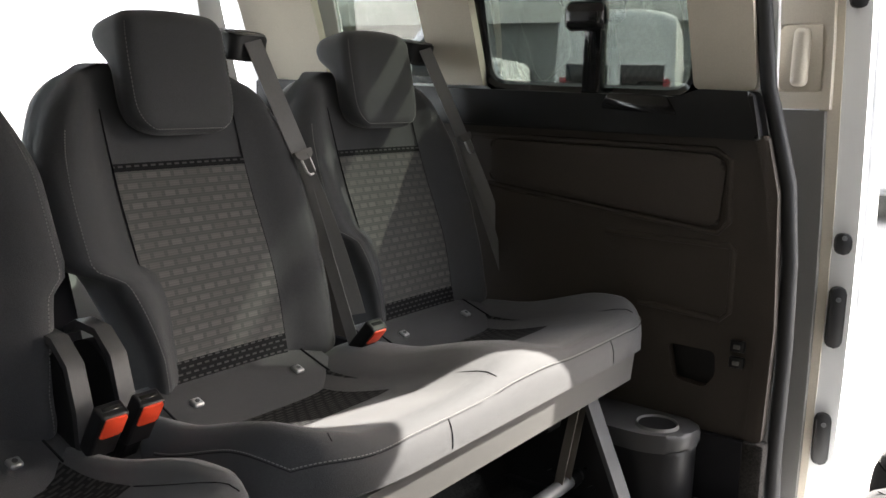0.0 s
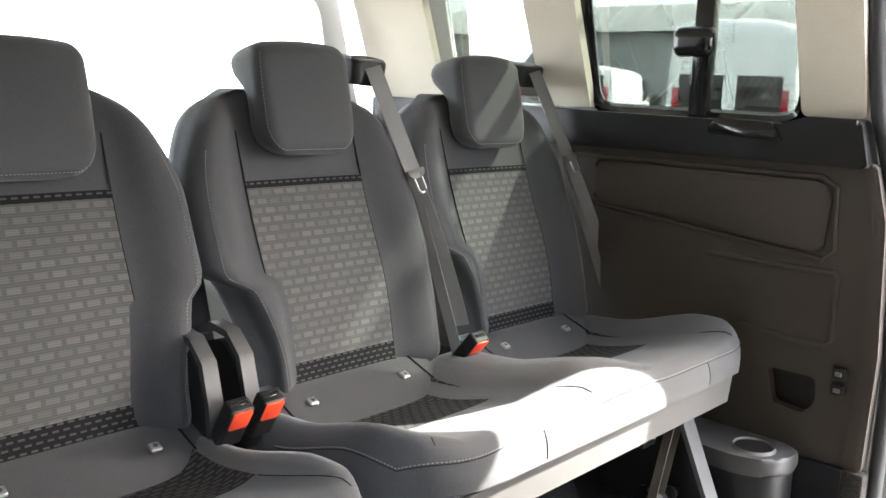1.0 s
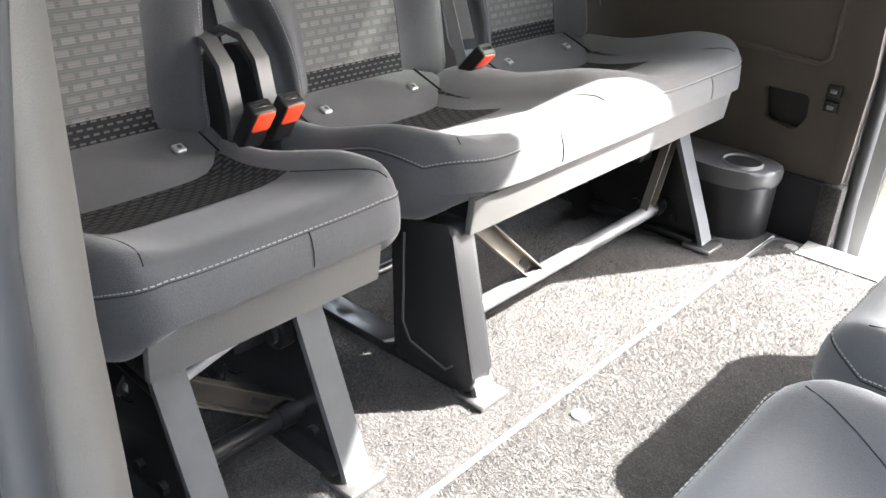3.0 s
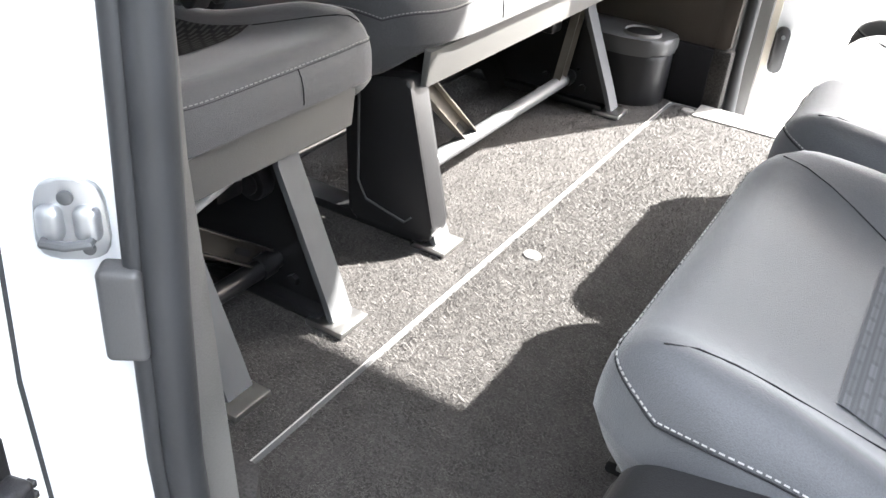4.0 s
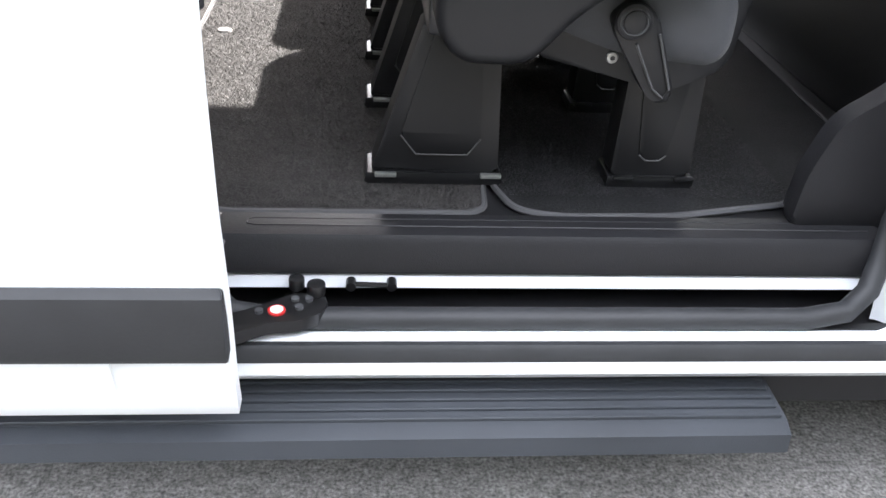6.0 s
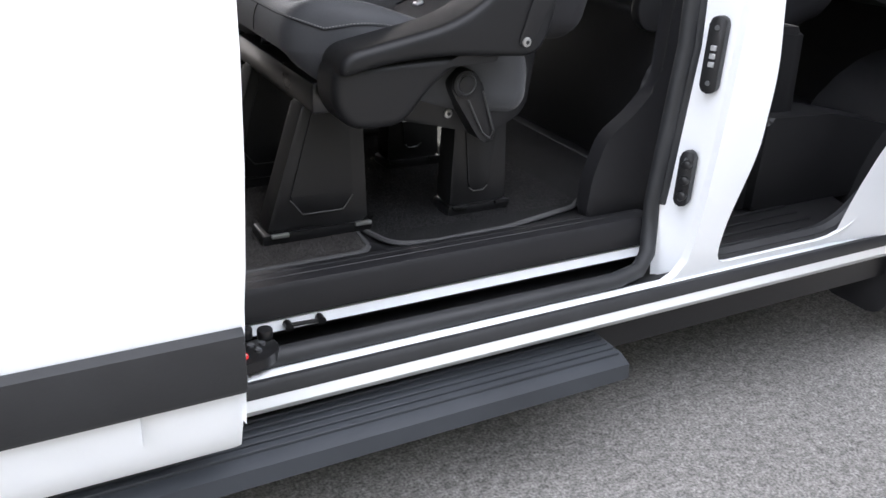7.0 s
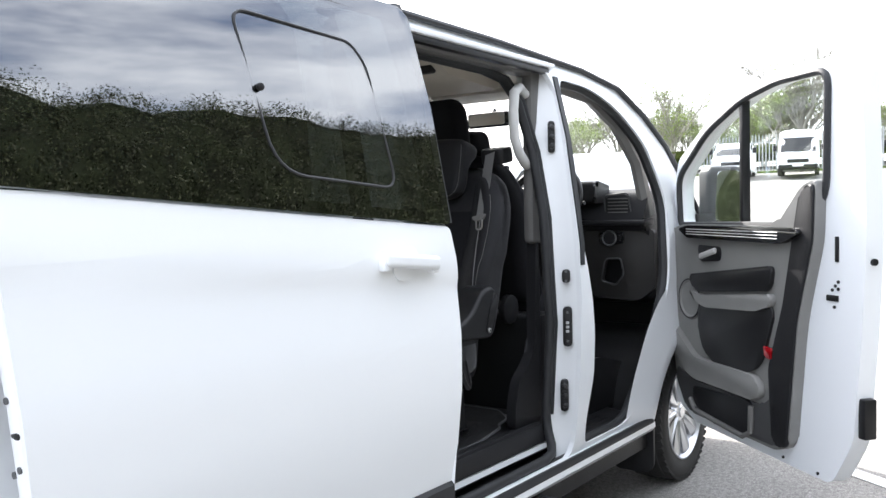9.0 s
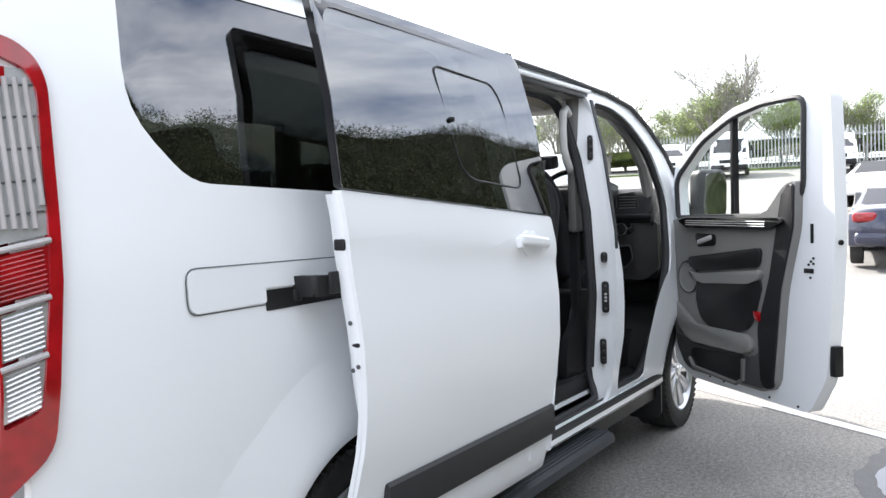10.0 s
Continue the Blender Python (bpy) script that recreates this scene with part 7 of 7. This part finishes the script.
def hedge(name, x0, x1, y, depth, height, material, label, seed, count, size=0.085):
    """An evergreen hedge: a dark core under a skin of leaf blades, gathered in sprays, with a ragged top."""
    r = np.random.RandomState(seed)
    ob = thing(name, label, "hedge", ((x0 + x1) / 2, y, 0), kind="stuff")
    n = 90
    side = 1 if y < 0 else -1

    def top(x):
        return height * (0.90 + 0.06 * math.sin(x * 0.9 + seed) * math.sin(x * 0.37) + 0.05 * noise.noise((x * 1.7, seed, 0)))

    rows = []
    for i in range(n + 1):
        x = (x1 - x0) * (i / n - 0.5)
        h = top(x) * 1.06
        rows.append([(x, -depth / 2, 0), (x, -depth / 2 * 0.85, h * 0.92), (x, 0, h * 0.97), (x, depth / 2 * 0.85, h * 0.92), (x, depth / 2, 0)])
    # Core colour is darkened to stand for shade deep among the leaves.
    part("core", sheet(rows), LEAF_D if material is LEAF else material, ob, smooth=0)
    sprays = count // 14
    pts = []
    for k in range(sprays):
        x = (x1 - x0) * (r.rand() - 0.5)
        h = top(x)
        if r.rand() < 0.72:
            z = h * r.rand() ** 0.8
            c = np.array([x, (depth / 2) * (1.04 - 0.12 * z / h) * side + r.normal(0, 0.07), z])
        else:
            c = np.array([x, depth * r.uniform(-0.5, 0.5), h * 0.97 + abs(r.normal(0, 0.03))])
        d = np.array([r.normal(0, 0.4), side * 0.5 * r.rand(), 1.0])
        q = np.linspace(0, r.uniform(0.08, 0.24) * height / 5, 14)[:, None]
        pts.append(c + d * q + r.normal(0, 0.035, (14, 3)))
    blades("leaves", np.concatenate(pts), size, material, ob, seed)


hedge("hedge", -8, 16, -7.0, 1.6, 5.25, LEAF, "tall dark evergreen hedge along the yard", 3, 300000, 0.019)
parked_van((45, 8.7, rise(45)), 192, "white high-roof van parked nose out by the fence")
parked_van((45.5, 12.2, rise(45.5)), 192, "white pick-up van parked by the fence", tall=1.95)
parked_van((45, 3.4, rise(45)), 188, "white van parked beside the fence gap", tall=2.0)
parked_van((20, 9.5, rise(20)), 105, "white van parked in the row ahead", tall=2.3)
parked_van((24, 16.5, rise(24)), 15, "white van parked at the far side of the yard", tall=2.3)
parked_van((6.2, 8.6, 0), 262, "white high-roof van parked across the next bay", tall=2.6)
saloon((15.4, -1.40, rise(15.4)), 3, "dark blue saloon car seen from behind", BLUE)
saloon((25.3, -0.45, rise(25.3)), 170, "white hatchback parked nose out", PAINT)
bx = thing("box_truck", "white box truck parked beyond the cars", "truck", (33.5, -1.0, rise(33.5)), 4)
part("box_body", box((-3, -1.2, 0.9), (3, 1.2, 3.4), 0.05), PAINT, bx, "plain white box body")
part("chassis", box((-3.2, -1.0, 0.4), (4.5, 1.0, 0.9), 0.05), BLACK, bx)
for wx in (-2.2, 2.0):
    for s in (-1, 1):
        part("wheel", disc((wx, s * 1.0, 0.42), (0, 1, 0), 0.42, 0.3, 24, 0.04), TYRE, bx)
parked_van((-7.6, 14.0, 0), 110, "white high-roof van parked across the yard", tall=2.75, length=5.0)
parked_van((-11.2, 14.5, 0), 112, "white van parked further along the row", tall=2.1)
saloon((-2.4, 12.5, 0), 95, "silver car parked across the yard", SATIN)
hedge("bush", -6, 4, 15, 1.5, 2.6, LEAF_Y, "green bushes at the yard's edge", 5, 9000)
shed = thing("shed", "low grey clad building with a shallow roof", "building", (-14, 22, 0), 8)
part("wall", box((-7, -3, 0), (7, 3, 3.2), 0.02), CLAD, shed, "ribbed grey cladding")
part("roof", prism([(-3.3, 3.2), (3.3, 3.2), (0, 4.2)], -7.3, 7.3, "x"), CLAD, shed, "shallow pitched roof")
for k in range(24):
    part("cladding_rib", box((-6.9 + 0.6 * k, -3.04, 0), (-6.82 + 0.6 * k, -3.0, 3.2)), CLAD, shed)

# fence and trees beyond
fence = thing("palisade_fence", "galvanised steel palisade fence at the end of the yard", "fence", (51, 6, rise(51)), 0)
pale = prism([(-0.035, 0.0), (0.035, 0.0), (0.035, 2.2), (0.0, 2.35), (-0.035, 2.2)], -0.01, 0.01, "x")
pale_me = finish("pale", pale, GALV, 0)
for k in range(110):
    o = new("pale", pale_me)
    o.parent = fence
    o.matrix_basis = Matrix.Translation((0, -12 + 0.2 * k, 0))
for z in (0.5, 1.8):
    part("rail", box((0.01, -12.2, z), (0.05, 10.2, z + 0.06)), GALV, fence)
verge = thing("verge", "strip of rough grass under the fence", "grass", (52.5, 6, rise(51)), kind="stuff")
part("turf", box((-2.2, -30, -0.1), (30, 30, 0.06), 0.02), GRASS, verge)
rng = random.Random(11)
kinds = [twigs(8.0, lf, 100 + k, LEAF_Y) for k, lf in enumerate((0.1, 0.7, 1.0, 0.4))]
for k in range(34):
    x, y, s = 54 + rng.uniform(0, 9), -12 + 1.3 * k + rng.uniform(-0.8, 0.8), rng.uniform(0.75, 1.2)
    m = Matrix.Translation((x, y, rise(51))) @ Matrix.Rotation(rng.uniform(0, 6.28), 4, "Z") @ Matrix.Diagonal((s, s, s, 1))
    pick = kinds[rng.choice((0, 1, 2, 3, 1, 2))]
    if k < 4:
        kinds[k].matrix_basis = m
    else:
        copy_thing(pick, m)
hedge("undergrowth", 55, 62, 8, 34, 2.2+rise(51), LEAF_Y, "green undergrowth behind the fence", 8, 14000)
line = thing("bay_line", "worn white parking bay line", "road marking", (0, 0, 0))
part("stripe", prism([(2.5, -0.4), (2.62, -0.42), (1.2, -2.4), (1.08, -2.4)], 0.002, 0.006, "z"), LINEPAINT, line)
line2 = thing("bay_line", "worn white parking bay line", "road marking", (0, 0, 0))
part("stripe", prism([(8.3, -1.0), (8.42, -1.0), (7.9, -4.0), (7.78, -4.0)], 0.002, 0.006, "z"), LINEPAINT, line2)
WET = surface("wet_asphalt", (0.055, 0.053, 0.052), rough=0.55, var=0.3, scale=9, bump=0.6, bscale=150, fine=0.5, spec=0.5)
WATER = surface("standing_water", (0.03, 0.031, 0.032), rough=0.03, var=0.1, scale=3, spec=0.6)
damp = thing("puddle", "shallow puddle with a damp rim on the asphalt", "puddle", (0.62, -2.42, 0.0))
for name, size, z, mat in (("damp_rim", 1.0, 0.0022, WET), ("water", 0.80, 0.0042, WATER)):
    edge = []
    for i in range(72):
        a = 2 * math.pi * i / 72
        r = size * (1 + 0.16 * noise.noise((2.2 * math.cos(a), 2.2 * math.sin(a), 4.0)) + 0.07 * noise.noise((9 * math.cos(a), 9 * math.sin(a), 1.0 + 2 * size)))
        edge.append((0.80 * r * math.cos(a), 0.42 * r * math.sin(a)))
    part(name, prism(edge, 0.0, z, "z"), mat, damp)
